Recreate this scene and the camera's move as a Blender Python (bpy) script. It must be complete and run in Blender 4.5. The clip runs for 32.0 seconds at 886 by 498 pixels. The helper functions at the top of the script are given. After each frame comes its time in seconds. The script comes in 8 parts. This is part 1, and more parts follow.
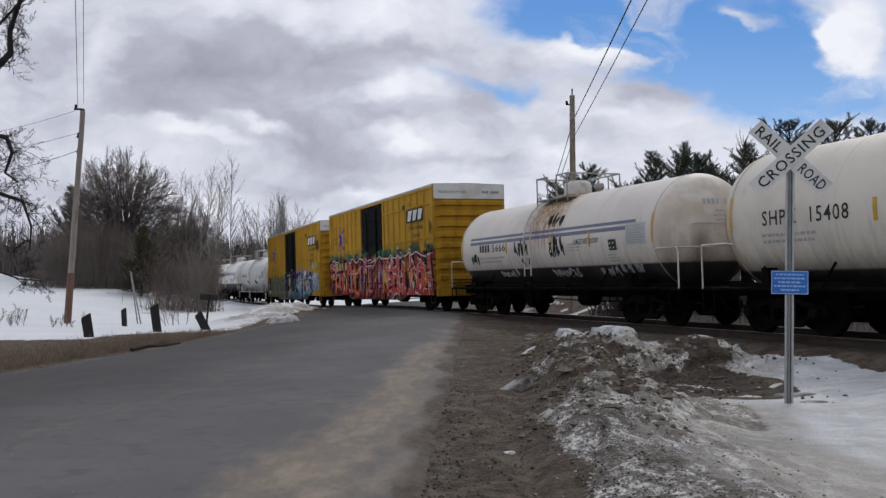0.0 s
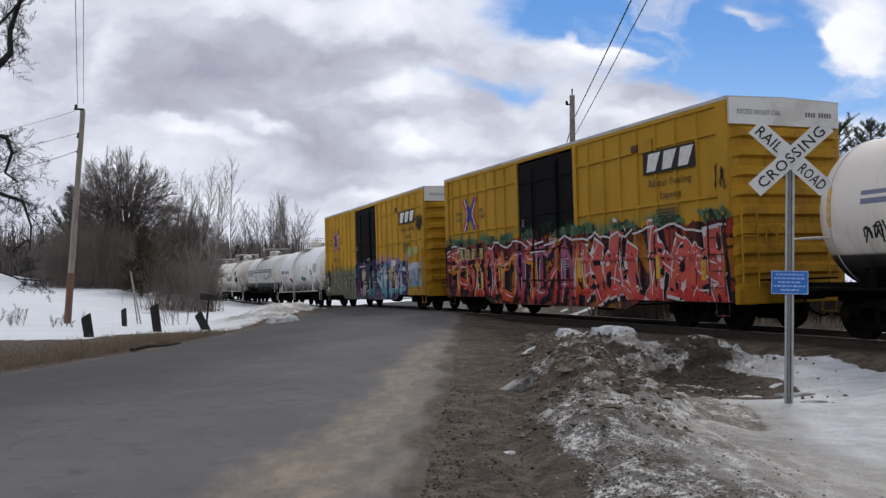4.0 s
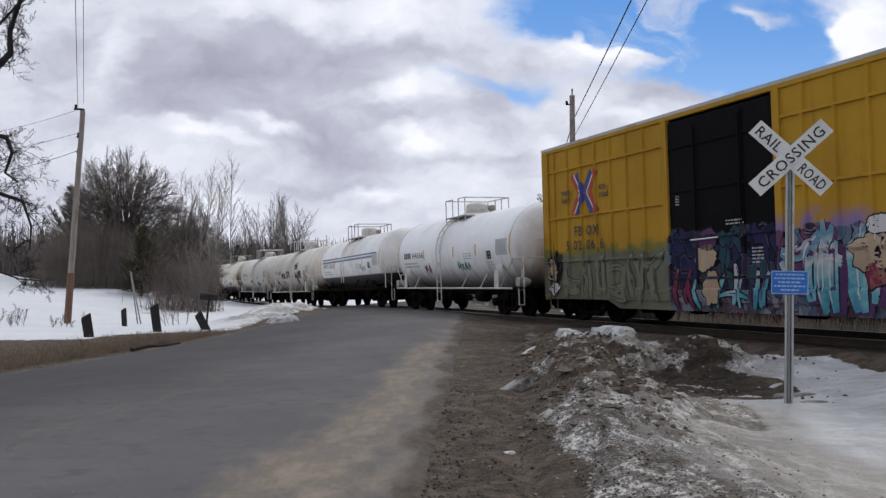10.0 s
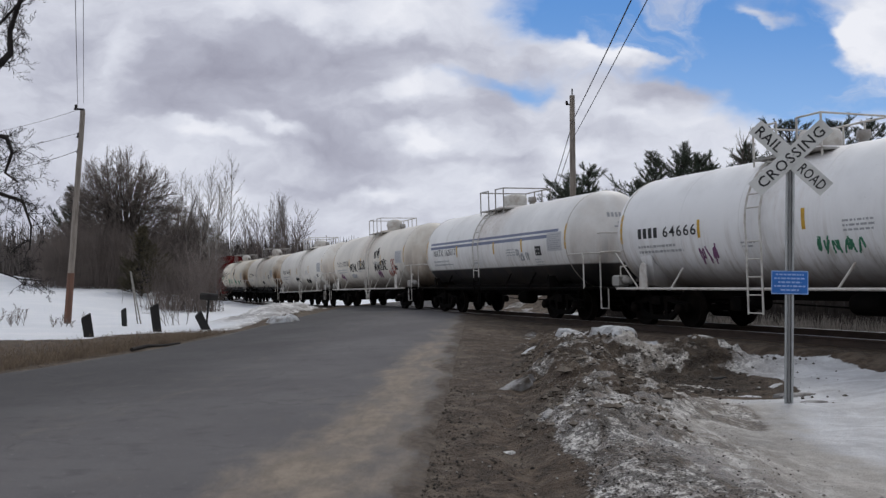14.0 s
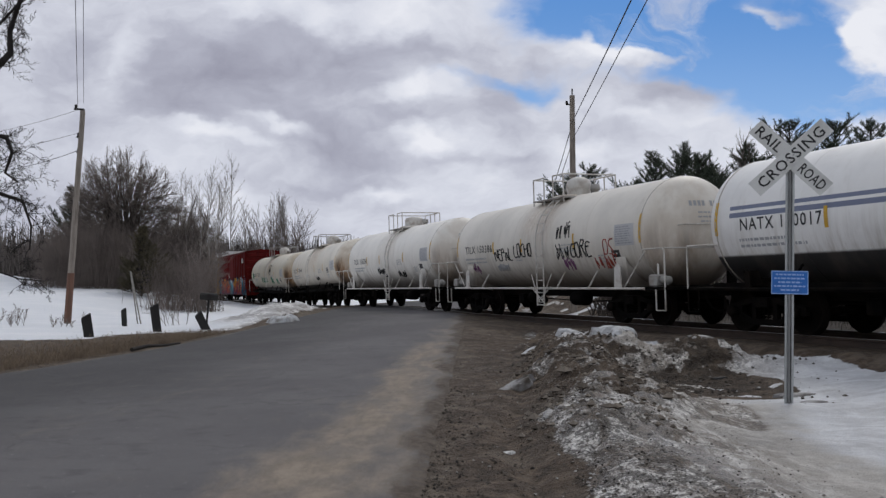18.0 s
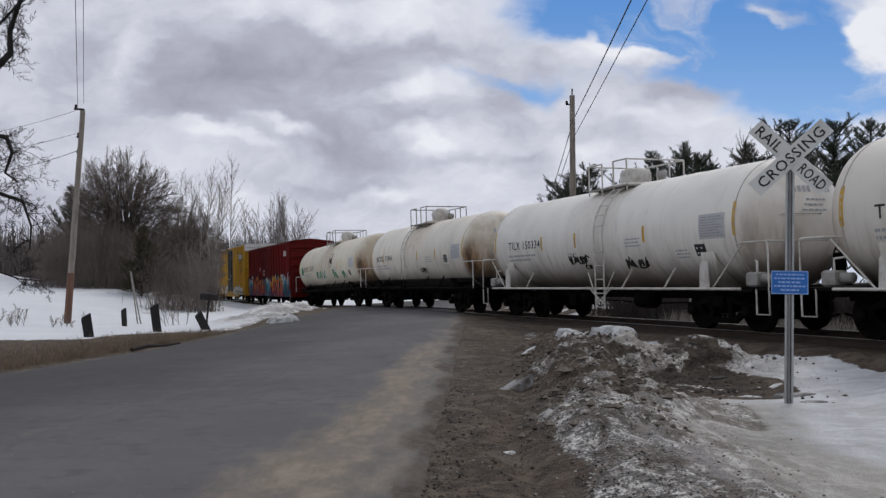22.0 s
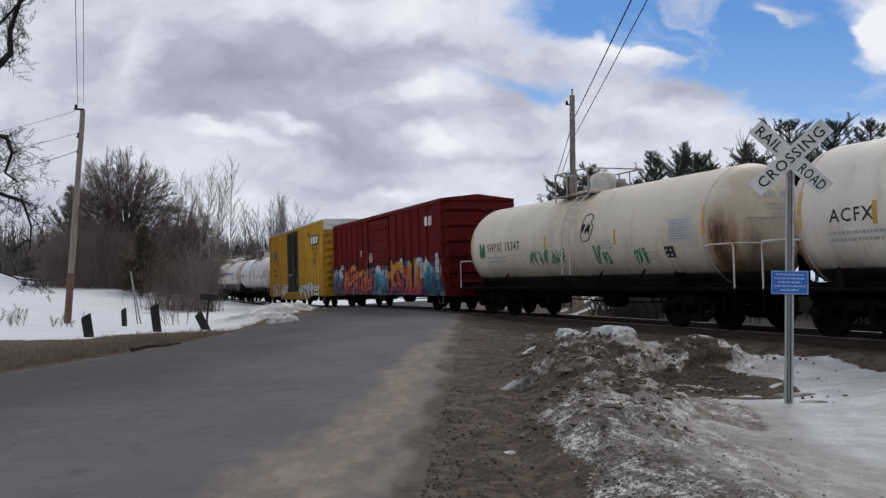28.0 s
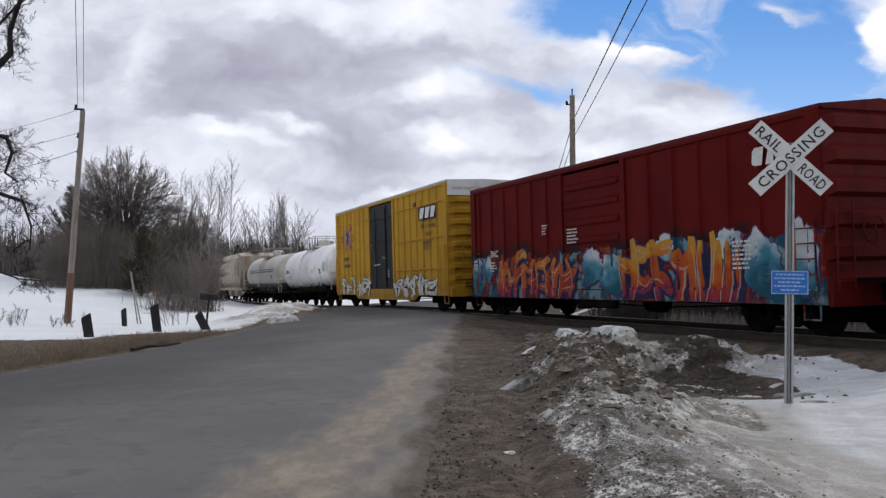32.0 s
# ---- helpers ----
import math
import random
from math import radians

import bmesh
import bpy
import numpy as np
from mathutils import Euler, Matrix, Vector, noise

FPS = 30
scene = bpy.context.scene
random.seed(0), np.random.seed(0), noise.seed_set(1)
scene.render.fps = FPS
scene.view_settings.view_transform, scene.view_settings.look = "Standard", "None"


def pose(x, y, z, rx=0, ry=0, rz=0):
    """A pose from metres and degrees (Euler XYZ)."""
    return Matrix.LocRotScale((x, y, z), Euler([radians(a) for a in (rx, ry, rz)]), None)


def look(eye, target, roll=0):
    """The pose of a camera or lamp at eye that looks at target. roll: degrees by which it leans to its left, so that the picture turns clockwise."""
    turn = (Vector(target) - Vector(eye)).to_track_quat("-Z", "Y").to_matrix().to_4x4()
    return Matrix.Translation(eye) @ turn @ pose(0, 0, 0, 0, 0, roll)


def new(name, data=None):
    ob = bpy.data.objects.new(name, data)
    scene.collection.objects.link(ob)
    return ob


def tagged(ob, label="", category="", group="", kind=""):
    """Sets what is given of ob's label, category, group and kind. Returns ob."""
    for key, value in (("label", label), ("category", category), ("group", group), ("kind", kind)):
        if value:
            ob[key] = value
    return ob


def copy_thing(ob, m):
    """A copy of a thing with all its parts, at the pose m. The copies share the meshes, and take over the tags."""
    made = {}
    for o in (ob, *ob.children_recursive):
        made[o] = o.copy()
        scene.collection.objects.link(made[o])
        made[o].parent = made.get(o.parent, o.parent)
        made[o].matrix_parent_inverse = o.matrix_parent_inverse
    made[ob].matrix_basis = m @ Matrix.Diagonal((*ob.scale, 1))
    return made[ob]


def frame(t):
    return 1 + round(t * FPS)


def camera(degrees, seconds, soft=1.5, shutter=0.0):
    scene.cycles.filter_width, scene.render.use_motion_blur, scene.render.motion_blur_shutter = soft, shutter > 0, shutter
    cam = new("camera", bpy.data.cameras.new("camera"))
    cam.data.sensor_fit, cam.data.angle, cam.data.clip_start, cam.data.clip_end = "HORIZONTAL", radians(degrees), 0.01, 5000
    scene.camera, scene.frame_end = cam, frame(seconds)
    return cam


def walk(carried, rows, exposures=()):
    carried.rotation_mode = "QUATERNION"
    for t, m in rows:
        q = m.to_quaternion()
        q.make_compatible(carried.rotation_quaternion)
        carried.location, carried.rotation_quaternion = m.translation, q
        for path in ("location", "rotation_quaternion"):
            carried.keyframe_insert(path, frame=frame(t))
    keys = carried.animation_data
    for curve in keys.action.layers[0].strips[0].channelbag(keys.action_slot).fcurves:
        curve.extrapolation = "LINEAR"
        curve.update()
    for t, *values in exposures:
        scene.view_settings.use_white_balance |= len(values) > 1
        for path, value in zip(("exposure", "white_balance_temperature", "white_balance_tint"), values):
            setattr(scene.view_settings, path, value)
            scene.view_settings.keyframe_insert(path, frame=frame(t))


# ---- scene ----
# The level crossing: a still camera on the road's shoulder, a freight train that rolls past.
cam = camera(53.46, 32.0, soft=1.4)
EYE = pose(0, 0, 1.5, 92.61, 0, 0) @ pose(0, 0, 0, 0, 0, 0.3)
walk(cam, [(0.0, EYE), (32.0, EYE)],
     exposures=((0.0, 0.02), (1.0, 0.05), (3.0, 0.12), (5.0, 0.19), (7.0, 0.22), (9.0, 0.20), (11.0, 0.12), (12.0, 0.06), (14.0, -0.04),
                (17.0, -0.08), (23.0, -0.08), (28.0, 0.0), (30.0, 0.07), (31.0, 0.14), (32.0, 0.21)))

# ---- light ----
SUN_AZ, SUN_EL = 62.0, 46.0          # degrees, azimuth from +x towards +y
world = bpy.data.worlds.new("sky")
scene.world = world
world.use_nodes = True
wn, wl = world.node_tree.nodes, world.node_tree.links
wn.clear()
w_out = wn.new("ShaderNodeOutputWorld")
w_bg = wn.new("ShaderNodeBackground")
w_sky = wn.new("ShaderNodeTexSky")
w_sky.sky_type = "NISHITA"
w_sky.sun_disc = False
w_sky.sun_elevation = radians(SUN_EL)
w_sky.sun_rotation = radians(90 - SUN_AZ)
w_mul = wn.new("ShaderNodeMix")
w_mul.data_type = "RGBA"
w_tc = wn.new("ShaderNodeTexCoord")
w_no = wn.new("ShaderNodeTexNoise")
w_no.inputs["Scale"].default_value = 2.2
w_no.inputs["Detail"].default_value = 6
w_rm = wn.new("ShaderNodeValToRGB")
w_rm.color_ramp.elements[0].position, w_rm.color_ramp.elements[1].position = 0.30, 0.44
w_mul.inputs[7].default_value = (6.5, 6.8, 7.6, 1)
wl.new(w_tc.outputs["Generated"], w_no.inputs["Vector"])
wl.new(w_no.outputs["Fac"], w_rm.inputs["Fac"])
wl.new(w_rm.outputs["Color"], w_mul.inputs[0])
wl.new(w_sky.outputs["Color"], w_mul.inputs[6])
wl.new(w_mul.outputs[2], w_bg.inputs["Color"])
w_bg.inputs["Strength"].default_value = 0.086
wl.new(w_bg.outputs["Background"], w_out.inputs["Surface"])
sun_lamp = bpy.data.lights.new("sun", "SUN")
sun_lamp.energy, sun_lamp.angle, sun_lamp.color = 1.25, radians(16), (1.0, 0.96, 0.9)
sun_ob = new("sun", sun_lamp)
sun_dir = Vector((math.cos(radians(SUN_AZ)) * math.cos(radians(SUN_EL)), math.sin(radians(SUN_AZ)) * math.cos(radians(SUN_EL)), math.sin(radians(SUN_EL))))
sun_ob.matrix_world = look(sun_dir * 300, (0, 0, 0))

# ---- the plan ----
TURN = 21.967                        # degrees between the track and the line of sight
MX, MY = math.sin(radians(TURN)), -math.cos(radians(TURN))   # the way the train goes
NX, NY = -MY, MX                     # across the track, away from the road's shoulder
TRACK_D, RAIL_Z, CANT = 13.90, 0.655, 1.956


def run(t):
    """How far the train has rolled at t seconds, 0 at 16 s."""
    u = t - 16.0
    return 4.3117 * u + 0.00725 * u * u + 0.000147 * u ** 3


def smooth(a, b, v):
    u = min(1.0, max(0.0, (v - a) / (b - a)))
    return u * u * (3 - 2 * u)


def dip(d):
    """How far the rails sink beyond the crossing, by the way along the track."""
    return 0.33 * smooth(-38.0, -62.0, d)


def on_track(s, t=16.0):
    d = s + run(t)
    pitch = math.degrees(math.atan((dip(d + 6) - dip(d - 6)) / 12))
    return pose(NX * TRACK_D + MX * d, NY * TRACK_D + MY * d, RAIL_Z - (dip(d + 6) + dip(d - 6)) / 2, CANT, pitch, -(90 - TURN))


def nz(x, y, z=0.0):
    return noise.noise(Vector((x, y, z)))


def fbm(x, y, n=4):
    a, v = 0.5, 0.0
    for i in range(n):
        v += a * noise.noise(Vector((x, y, 3.7 * i)))
        x, y, a = x * 2.03, y * 2.03, a * 0.5
    return v


# ---- mesh helpers ----
class Build:
    """Collects vertices and faces for one mesh."""

    def __init__(self):
        self.v, self.f, self.s = [], [], []

    def add(self, verts, faces, soft=False):
        o = len(self.v)
        self.v.extend(verts)
        self.f.extend([tuple(i + o for i in f) for f in faces])
        self.s.extend([soft] * len(faces))
        return self

    def box(self, x0, x1, y0, y1, z0, z1, b=0.0):
        if b <= 0:
            v = [(x, y, z) for z in (z0, z1) for y in (y0, y1) for x in (x0, x1)]
            return self.add(v, [(0, 2, 3, 1), (4, 5, 7, 6), (0, 1, 5, 4), (2, 6, 7, 3), (0, 4, 6, 2), (1, 3, 7, 5)])
        v, f = [], []
        for z, k in ((z0, b), (z0 + b, 0), (z1 - b, 0), (z1, b)):
            v += [(x0 + k, y0 + k, z), (x1 - k, y0 + k, z), (x1 - k, y1 - k, z), (x0 + k, y1 - k, z)]
        for r in range(3):
            for i in range(4):
                j = (i + 1) % 4
                f.append((r * 4 + i, r * 4 + j, r * 4 + 4 + j, r * 4 + 4 + i))
        f += [(3, 2, 1, 0), (12, 13, 14, 15)]
        return self.add(v, f)

    def tube(self, pts, r, n=8, caps=True, soft=True):
        pts = [Vector(p) for p in pts]
        rs = r if isinstance(r, (list, tuple)) else [r] * len(pts)
        v, f = [], []
        side = None
        for i, p in enumerate(pts):
            d = (pts[min(i + 1, len(pts) - 1)] - pts[max(i - 1, 0)])
            if d.length < 1e-9:
                d = Vector((0, 0, 1))
            d.normalize()
            if side is None:
                side = d.orthogonal().normalized()
            side = side - d * side.dot(d)
            if side.length < 1e-6:
                side = d.orthogonal()
            side.normalize()
            up = d.cross(side)
            for k in range(n):
                a = 2 * math.pi * k / n
                v.append(tuple(p + (side * math.cos(a) + up * math.sin(a)) * rs[i]))
        for i in range(len(pts) - 1):
            for k in range(n):
                j = (k + 1) % n
                f.append((i * n + k, i * n + j, i * n + n + j, i * n + n + k))
        self.add(v, f, soft)
        if caps:
            e = len(pts) - 1
            self.add([v[k] for k in range(n)], [tuple(reversed(range(n)))])
            self.add([v[e * n + k] for k in range(n)], [tuple(range(n))])
        return self

    def lathe(self, prof, n=24, axis="x", soft=True, at=(0, 0, 0)):
        """prof: (along, radius) pairs, turned about an axis through at."""
        v, f = [], []
        for a, r in prof:
            for k in range(n):
                c, s = r * math.cos(2 * math.pi * k / n), r * math.sin(2 * math.pi * k / n)
                p = (a, c, s) if axis == "x" else ((s, a, c) if axis == "y" else (c, s, a))
                v.append((p[0] + at[0], p[1] + at[1], p[2] + at[2]))
        for i in range(len(prof) - 1):
            for k in range(n):
                j = (k + 1) % n
                f.append((i * n + k, i * n + j, i * n + n + j, i * n + n + k))
        return self.add(v, f, soft)

    def extrude(self, poly, a0, a1, plane="xz"):
        """A polygon in a plane, pulled from a0 to a1 across it."""
        n = len(poly)

        def put(p, a):
            return (p[0], a, p[1]) if plane == "xz" else ((a, p[0], p[1]) if plane == "yz" else (p[0], p[1], a))
        v = [put(p, a0) for p in poly] + [put(p, a1) for p in poly]
        f = [(i, (i + 1) % n, n + (i + 1) % n, n + i) for i in range(n)]
        f += [tuple(reversed(range(n))), tuple(range(n, 2 * n))]
        return self.add(v, f)

    def mesh(self, name, material=None):
        me = bpy.data.meshes.new(name)
        me.from_pydata(self.v, [], self.f)
        me.polygons.foreach_set("use_smooth", self.s)
        if material:
            me.materials.append(material)
        me.update()
        return me


def fix_normals(me):
    bm = bmesh.new()
    bm.from_mesh(me)
    bmesh.ops.recalc_face_normals(bm, faces=bm.faces)
    bm.to_mesh(me)
    bm.free()


def part(name, build, material, parent, label="", at=None):
    """One mesh object under a thing or a part; build is a Build or mesh data."""
    me = build if isinstance(build, bpy.types.Mesh) else build.mesh(name, material)
    ob = new(name, me)
    ob.parent = parent
    if at is not None:
        ob.matrix_basis = at
    if label:
        tagged(ob, label)
    return ob


def thing(name, m, label, category, group="", kind=""):
    ob = new(name)
    ob.empty_display_size = 0.2
    ob.matrix_basis = m
    return tagged(ob, label, category, group, kind)


def solid(name, build, material, m, label, category, group="", kind=""):
    """A thing that is one mesh."""
    me = build if isinstance(build, bpy.types.Mesh) else build.mesh(name, material)
    ob = new(name, me)
    ob.matrix_basis = m
    return tagged(ob, label, category, group, kind)


def lettering(text, height, spread=1.0, bold=0.016):
    """Vertices and faces of a line of text in the xy plane, its left end at 0, of that capital height."""
    cu = bpy.data.curves.new("lettering", "FONT")
    cu.body, cu.size, cu.resolution_u = text, height / 0.69, 2
    cu.space_character = spread
    cu.offset = bold * height
    ob = new("lettering", cu)
    bpy.context.view_layer.update()
    me = ob.to_mesh()
    v = [tuple(p.co) for p in me.vertices]
    f = [tuple(p.vertices) for p in me.polygons]
    ob.to_mesh_clear()
    bpy.data.objects.remove(ob)
    bpy.data.curves.remove(cu)
    return v, f


def glyphs(v, f):
    """The separate characters of a line of text, as vertices and faces."""
    root = list(range(len(v)))

    def find(i):
        while root[i] != i:
            root[i] = root[root[i]]
            i = root[i]
        return i
    for face in f:
        for i in face[1:]:
            root[find(i)] = find(face[0])
    sets = {}
    for face in f:
        sets.setdefault(find(face[0]), []).append(face)
    out = []
    for faces in sets.values():
        ids = sorted({i for face in faces for i in face})
        at = {i: n for n, i in enumerate(ids)}
        out.append(([v[i] for i in ids], [tuple(at[i] for i in face) for face in faces]))
    return sorted(out, key=lambda g: min(p[0] for p in g[0]))


# ---- materials ----
class Nodes:
    def __init__(self, name):
        self.mat = bpy.data.materials.new(name)
        self.mat.use_nodes = True
        self.n, self.l = self.mat.node_tree.nodes, self.mat.node_tree.links
        self.bsdf = self.n["Principled BSDF"]
        self.tc = self.n.new("ShaderNodeTexCoord")
        self.ob = self.tc.outputs["Object"]

    def link(self, a, b):
        if isinstance(a, (int, float)):
            b.default_value = a
        elif isinstance(a, tuple):
            b.default_value = a if len(a) == len(b.default_value) else (*a, 1)
        else:
            self.l.new(a, b)

    def math(self, op, a, b=0.0, c=None, clamp=False):
        m = self.n.new("ShaderNodeMath")
        m.operation, m.use_clamp = op, clamp
        self.link(a, m.inputs[0])
        self.link(b, m.inputs[1])
        if c is not None:
            self.link(c, m.inputs[2])
        return m.outputs[0]

    def noise(self, scale, detail=4.0, rough=0.55, vec=None, squash=None, dist=0.0):
        t = self.n.new("ShaderNodeTexNoise")
        t.inputs["Scale"].default_value, t.inputs["Detail"].default_value = scale, detail
        t.inputs["Roughness"].default_value, t.inputs["Distortion"].default_value = rough, dist
        v = vec or self.ob
        if squash:
            mp = self.n.new("ShaderNodeMapping")
            mp.inputs["Scale"].default_value = squash
            self.l.new(v, mp.inputs["Vector"])
            v = mp.outputs[0]
        self.l.new(v, t.inputs["Vector"])
        return t.outputs["Fac"]

    def step(self, v, a, b):
        m = self.n.new("ShaderNodeMapRange")
        m.interpolation_type = "SMOOTHSTEP"
        self.link(v, m.inputs[0])
        m.inputs[1].default_value, m.inputs[2].default_value = a, b
        return m.outputs[0]

    def mix(self, fac, a, b, mode="MIX"):
        m = self.n.new("ShaderNodeMix")
        m.data_type, m.blend_type = "RGBA", mode
        self.link(fac, m.inputs[0])
        self.link(a, m.inputs[6])
        self.link(b, m.inputs[7])
        return m.outputs[2]

    def split(self, v=None):
        s = self.n.new("ShaderNodeSeparateXYZ")
        self.l.new(v or self.ob, s.inputs[0])
        return s.outputs[0], s.outputs[1], s.outputs[2]

    def join(self, x, y, z):
        s = self.n.new("ShaderNodeCombineXYZ")
        for i, k in enumerate((x, y, z)):
            self.link(k, s.inputs[i])
        return s.outputs[0]

    def ramp(self, v, stops, mode="LINEAR"):
        r = self.n.new("ShaderNodeValToRGB")
        r.color_ramp.interpolation = mode
        e = r.color_ramp.elements
        while len(e) < len(stops):
            e.new(0.5)
        for k, (p, c) in zip(e, stops):
            k.position, k.color = p, (*c, 1)
        self.link(v, r.inputs[0])
        return r.outputs[0]

    def bump(self, h, strength=0.4, distance=0.02):
        b = self.n.new("ShaderNodeBump")
        b.inputs["Strength"].default_value, b.inputs["Distance"].default_value = strength, distance
        self.link(h, b.inputs["Height"])
        self.l.new(b.outputs[0], self.bsdf.inputs["Normal"])

    def done(self, color, rough=0.6, metal=0.0, spec=None):
        self.link(color, self.bsdf.inputs["Base Color"])
        self.link(rough, self.bsdf.inputs["Roughness"])
        self.link(metal, self.bsdf.inputs["Metallic"])
        if spec is not None:
            self.bsdf.inputs["Specular IOR Level"].default_value = spec
        return self.mat


def worn(name, base, dirt, amount=0.5, scale=1.5, rough=0.6, metal=0.0, bump=0.25, squash=None):
    """A painted or bare surface with blotches, fine grain and a little relief."""
    k = Nodes(name)
    a = k.noise(scale, 5, 0.6, squash=squash)
    b = k.noise(scale * 14, 4, 0.6)
    fac = k.math("MULTIPLY", k.step(a, 0.42, 0.72), amount)
    c = k.mix(fac, base, dirt)
    c = k.mix(k.math("MULTIPLY", k.step(b, 0.5, 0.75), amount * 0.5), c, dirt)
    k.bump(b, bump, 0.01)
    return k.done(c, k.math("ADD", rough - 0.08, k.math("MULTIPLY", a, 0.2)), metal)


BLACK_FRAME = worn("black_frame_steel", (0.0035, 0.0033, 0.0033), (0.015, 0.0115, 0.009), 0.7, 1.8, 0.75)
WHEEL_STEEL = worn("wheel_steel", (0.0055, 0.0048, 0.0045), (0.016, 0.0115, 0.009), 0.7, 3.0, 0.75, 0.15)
TREAD_STEEL = worn("tread_steel", (0.42, 0.41, 0.40), (0.2, 0.17, 0.15), 0.4, 4.0, 0.35, 0.9)
RAIL_SIDE = worn("rail_rust", (0.045, 0.028, 0.02), (0.02, 0.015, 0.012), 0.7, 3.0, 0.8)
TIE_WOOD = worn("tie_wood", (0.075, 0.06, 0.05), (0.03, 0.026, 0.022), 0.7, 2.0, 0.9, squash=(1, 6, 6))
GALV = worn("galvanised_steel", (0.42, 0.43, 0.43), (0.24, 0.24, 0.235), 0.5, 5.0, 0.45, 0.7)
POLE_WOOD = worn("pole_wood", (0.27, 0.235, 0.20), (0.13, 0.107, 0.09), 0.8, 2.2, 0.9, squash=(6, 6, 0.6), bump=0.6)
POST_WOOD = worn("black_post_wood", (0.018, 0.017, 0.017), (0.05, 0.045, 0.04), 0.6, 5.0, 0.85, bump=0.6)
BARK = worn("grey_bark", (0.11, 0.095, 0.085), (0.05, 0.042, 0.037), 0.8, 6.0, 0.95, bump=0.8)
TWIG = worn("twig_bark", (0.195, 0.162, 0.145), (0.112, 0.092, 0.082), 0.8, 3.0, 0.95)
DARK_BARK = worn("dark_bark", (0.035, 0.03, 0.028), (0.018, 0.016, 0.015), 0.8, 5.0, 0.95, bump=0.8)
BIRCH = worn("birch_bark", (0.34, 0.32, 0.29), (0.08, 0.07, 0.06), 0.9, 4.0, 0.85, squash=(1, 1, 5))
NEEDLE = worn("pine_needles", (0.055, 0.075, 0.052), (0.095, 0.098, 0.066), 0.8, 1.2, 0.8)
DRY_STALK = worn("dry_stalks", (0.34, 0.28, 0.2), (0.2, 0.15, 0.1), 0.8, 2.0, 0.9)
SIGN_WHITE = worn("sign_white_sheeting", (0.68, 0.68, 0.66), (0.42, 0.42, 0.4), 0.5, 3.0, 0.45, bump=0.05)
SIGN_BLACK = worn("sign_black", (0.012, 0.012, 0.013), (0.03, 0.03, 0.03), 0.4, 6.0, 0.5)
SIGN_BLUE = worn("sign_blue", (0.012, 0.14, 0.50), (0.02, 0.10, 0.34), 0.5, 6.0, 0.45, bump=0.05)
SIGN_TEXT = worn("sign_pale_text", (0.32, 0.47, 0.78), (0.2, 0.34, 0.62), 0.6, 9.0, 0.5)
WIRE = worn("wire_black", (0.02, 0.02, 0.022), (0.04, 0.04, 0.04), 0.4, 1.0, 0.6)
WHITE_RAIL = worn("white_rail_paint", (0.62, 0.6, 0.56), (0.25, 0.17, 0.11), 0.5, 4.0, 0.55)
GREY_RAIL = worn("grey_rail_steel", (0.33, 0.32, 0.3), (0.16, 0.12, 0.09), 0.6, 4.0, 0.6)
MARK_BLACK = worn("marking_black", (0.014, 0.014, 0.015), (0.05, 0.05, 0.05), 0.4, 5.0, 0.6)
MARK_GREY = worn("marking_grey", (0.36, 0.37, 0.385), (0.50, 0.50, 0.49), 0.6, 12.0, 0.6)
MARK_GREY_DARK = worn("marking_dark_grey", (0.13, 0.13, 0.14), (0.25, 0.25, 0.25), 0.6, 12.0, 0.6)
MARK_WHITE = worn("marking_white", (0.7, 0.69, 0.66), (0.4, 0.38, 0.35), 0.5, 7.0, 0.6)
REFLECT = worn("yellow_reflector", (0.62, 0.36, 0.02), (0.3, 0.17, 0.02), 0.5, 5.0, 0.4)

# ---- ground ----
def sand_line(y):
    return -2.01 + 0.081 * y


def road_right(y):
    return -0.40 + 0.041 * y


soil_line = road_right


def bank_left(y):
    return 0.45 + 0.06 * y + 0.12 * math.sin(y * 1.3) + 0.15 * nz(y * 0.9, 2.2)


def road_left(y):
    return -9.3 + 0.1 * y


def across(x, y):
    return x * NX + y * NY


def road_z(x, y):
    d = across(x, y)
    if d > TRACK_D:
        d = 2 * TRACK_D - d
        return 0.58 * smooth(-30.0, 12.6, d)
    return 0.58 * smooth(0.5, 12.6, d)


def bank(x, y):
    """The ploughed bank of dirty snow beside the road: a long ridge and humps."""
    e = x - bank_left(y)
    h = (0.13 + 0.27 * smooth(5.5, 13.5, y)) * smooth(20.5, 17.5, y)
    v = h * smooth(-0.12, 0.5 + 0.02 * y, e) * (1 - smooth(0.9, 2.5, e))
    for hx, hy, rx, ry, hh in ((3.25, 15.9, 0.45, 0.7, 0.34), (2.6, 16.4, 0.55, 0.9, 0.26), (4.55, 15.7, 0.65, 0.7, 0.48),
                               (3.75, 15.3, 0.7, 0.7, 0.30), (1.95, 14.4, 0.55, 1.2, 0.14), (5.3, 14.9, 1.0, 0.7, 0.16), (1.45, 8.6, 0.35, 0.9, 0.10)):
        v += hh * math.exp(-((x - hx) / rx) ** 2 - ((y - hy) / ry) ** 2)
    return v


def left_pile(x, y):
    """The snow thrown up between the road and the track, by the letter box."""
    v = 0.0
    for hx, hy, rx, ry, hh in ((-6.75, 34.5, 0.75, 2.4, 0.42), (-6.4, 38.5, 0.8, 2.8, 0.30), (-7.9, 33.0, 1.1, 2.6, 0.25), (-7.3, 37.5, 1.1, 3.0, 0.35)):
        v += hh * math.exp(-((x - hx) / rx) ** 2 - ((y - hy) / ry) ** 2)
    return v


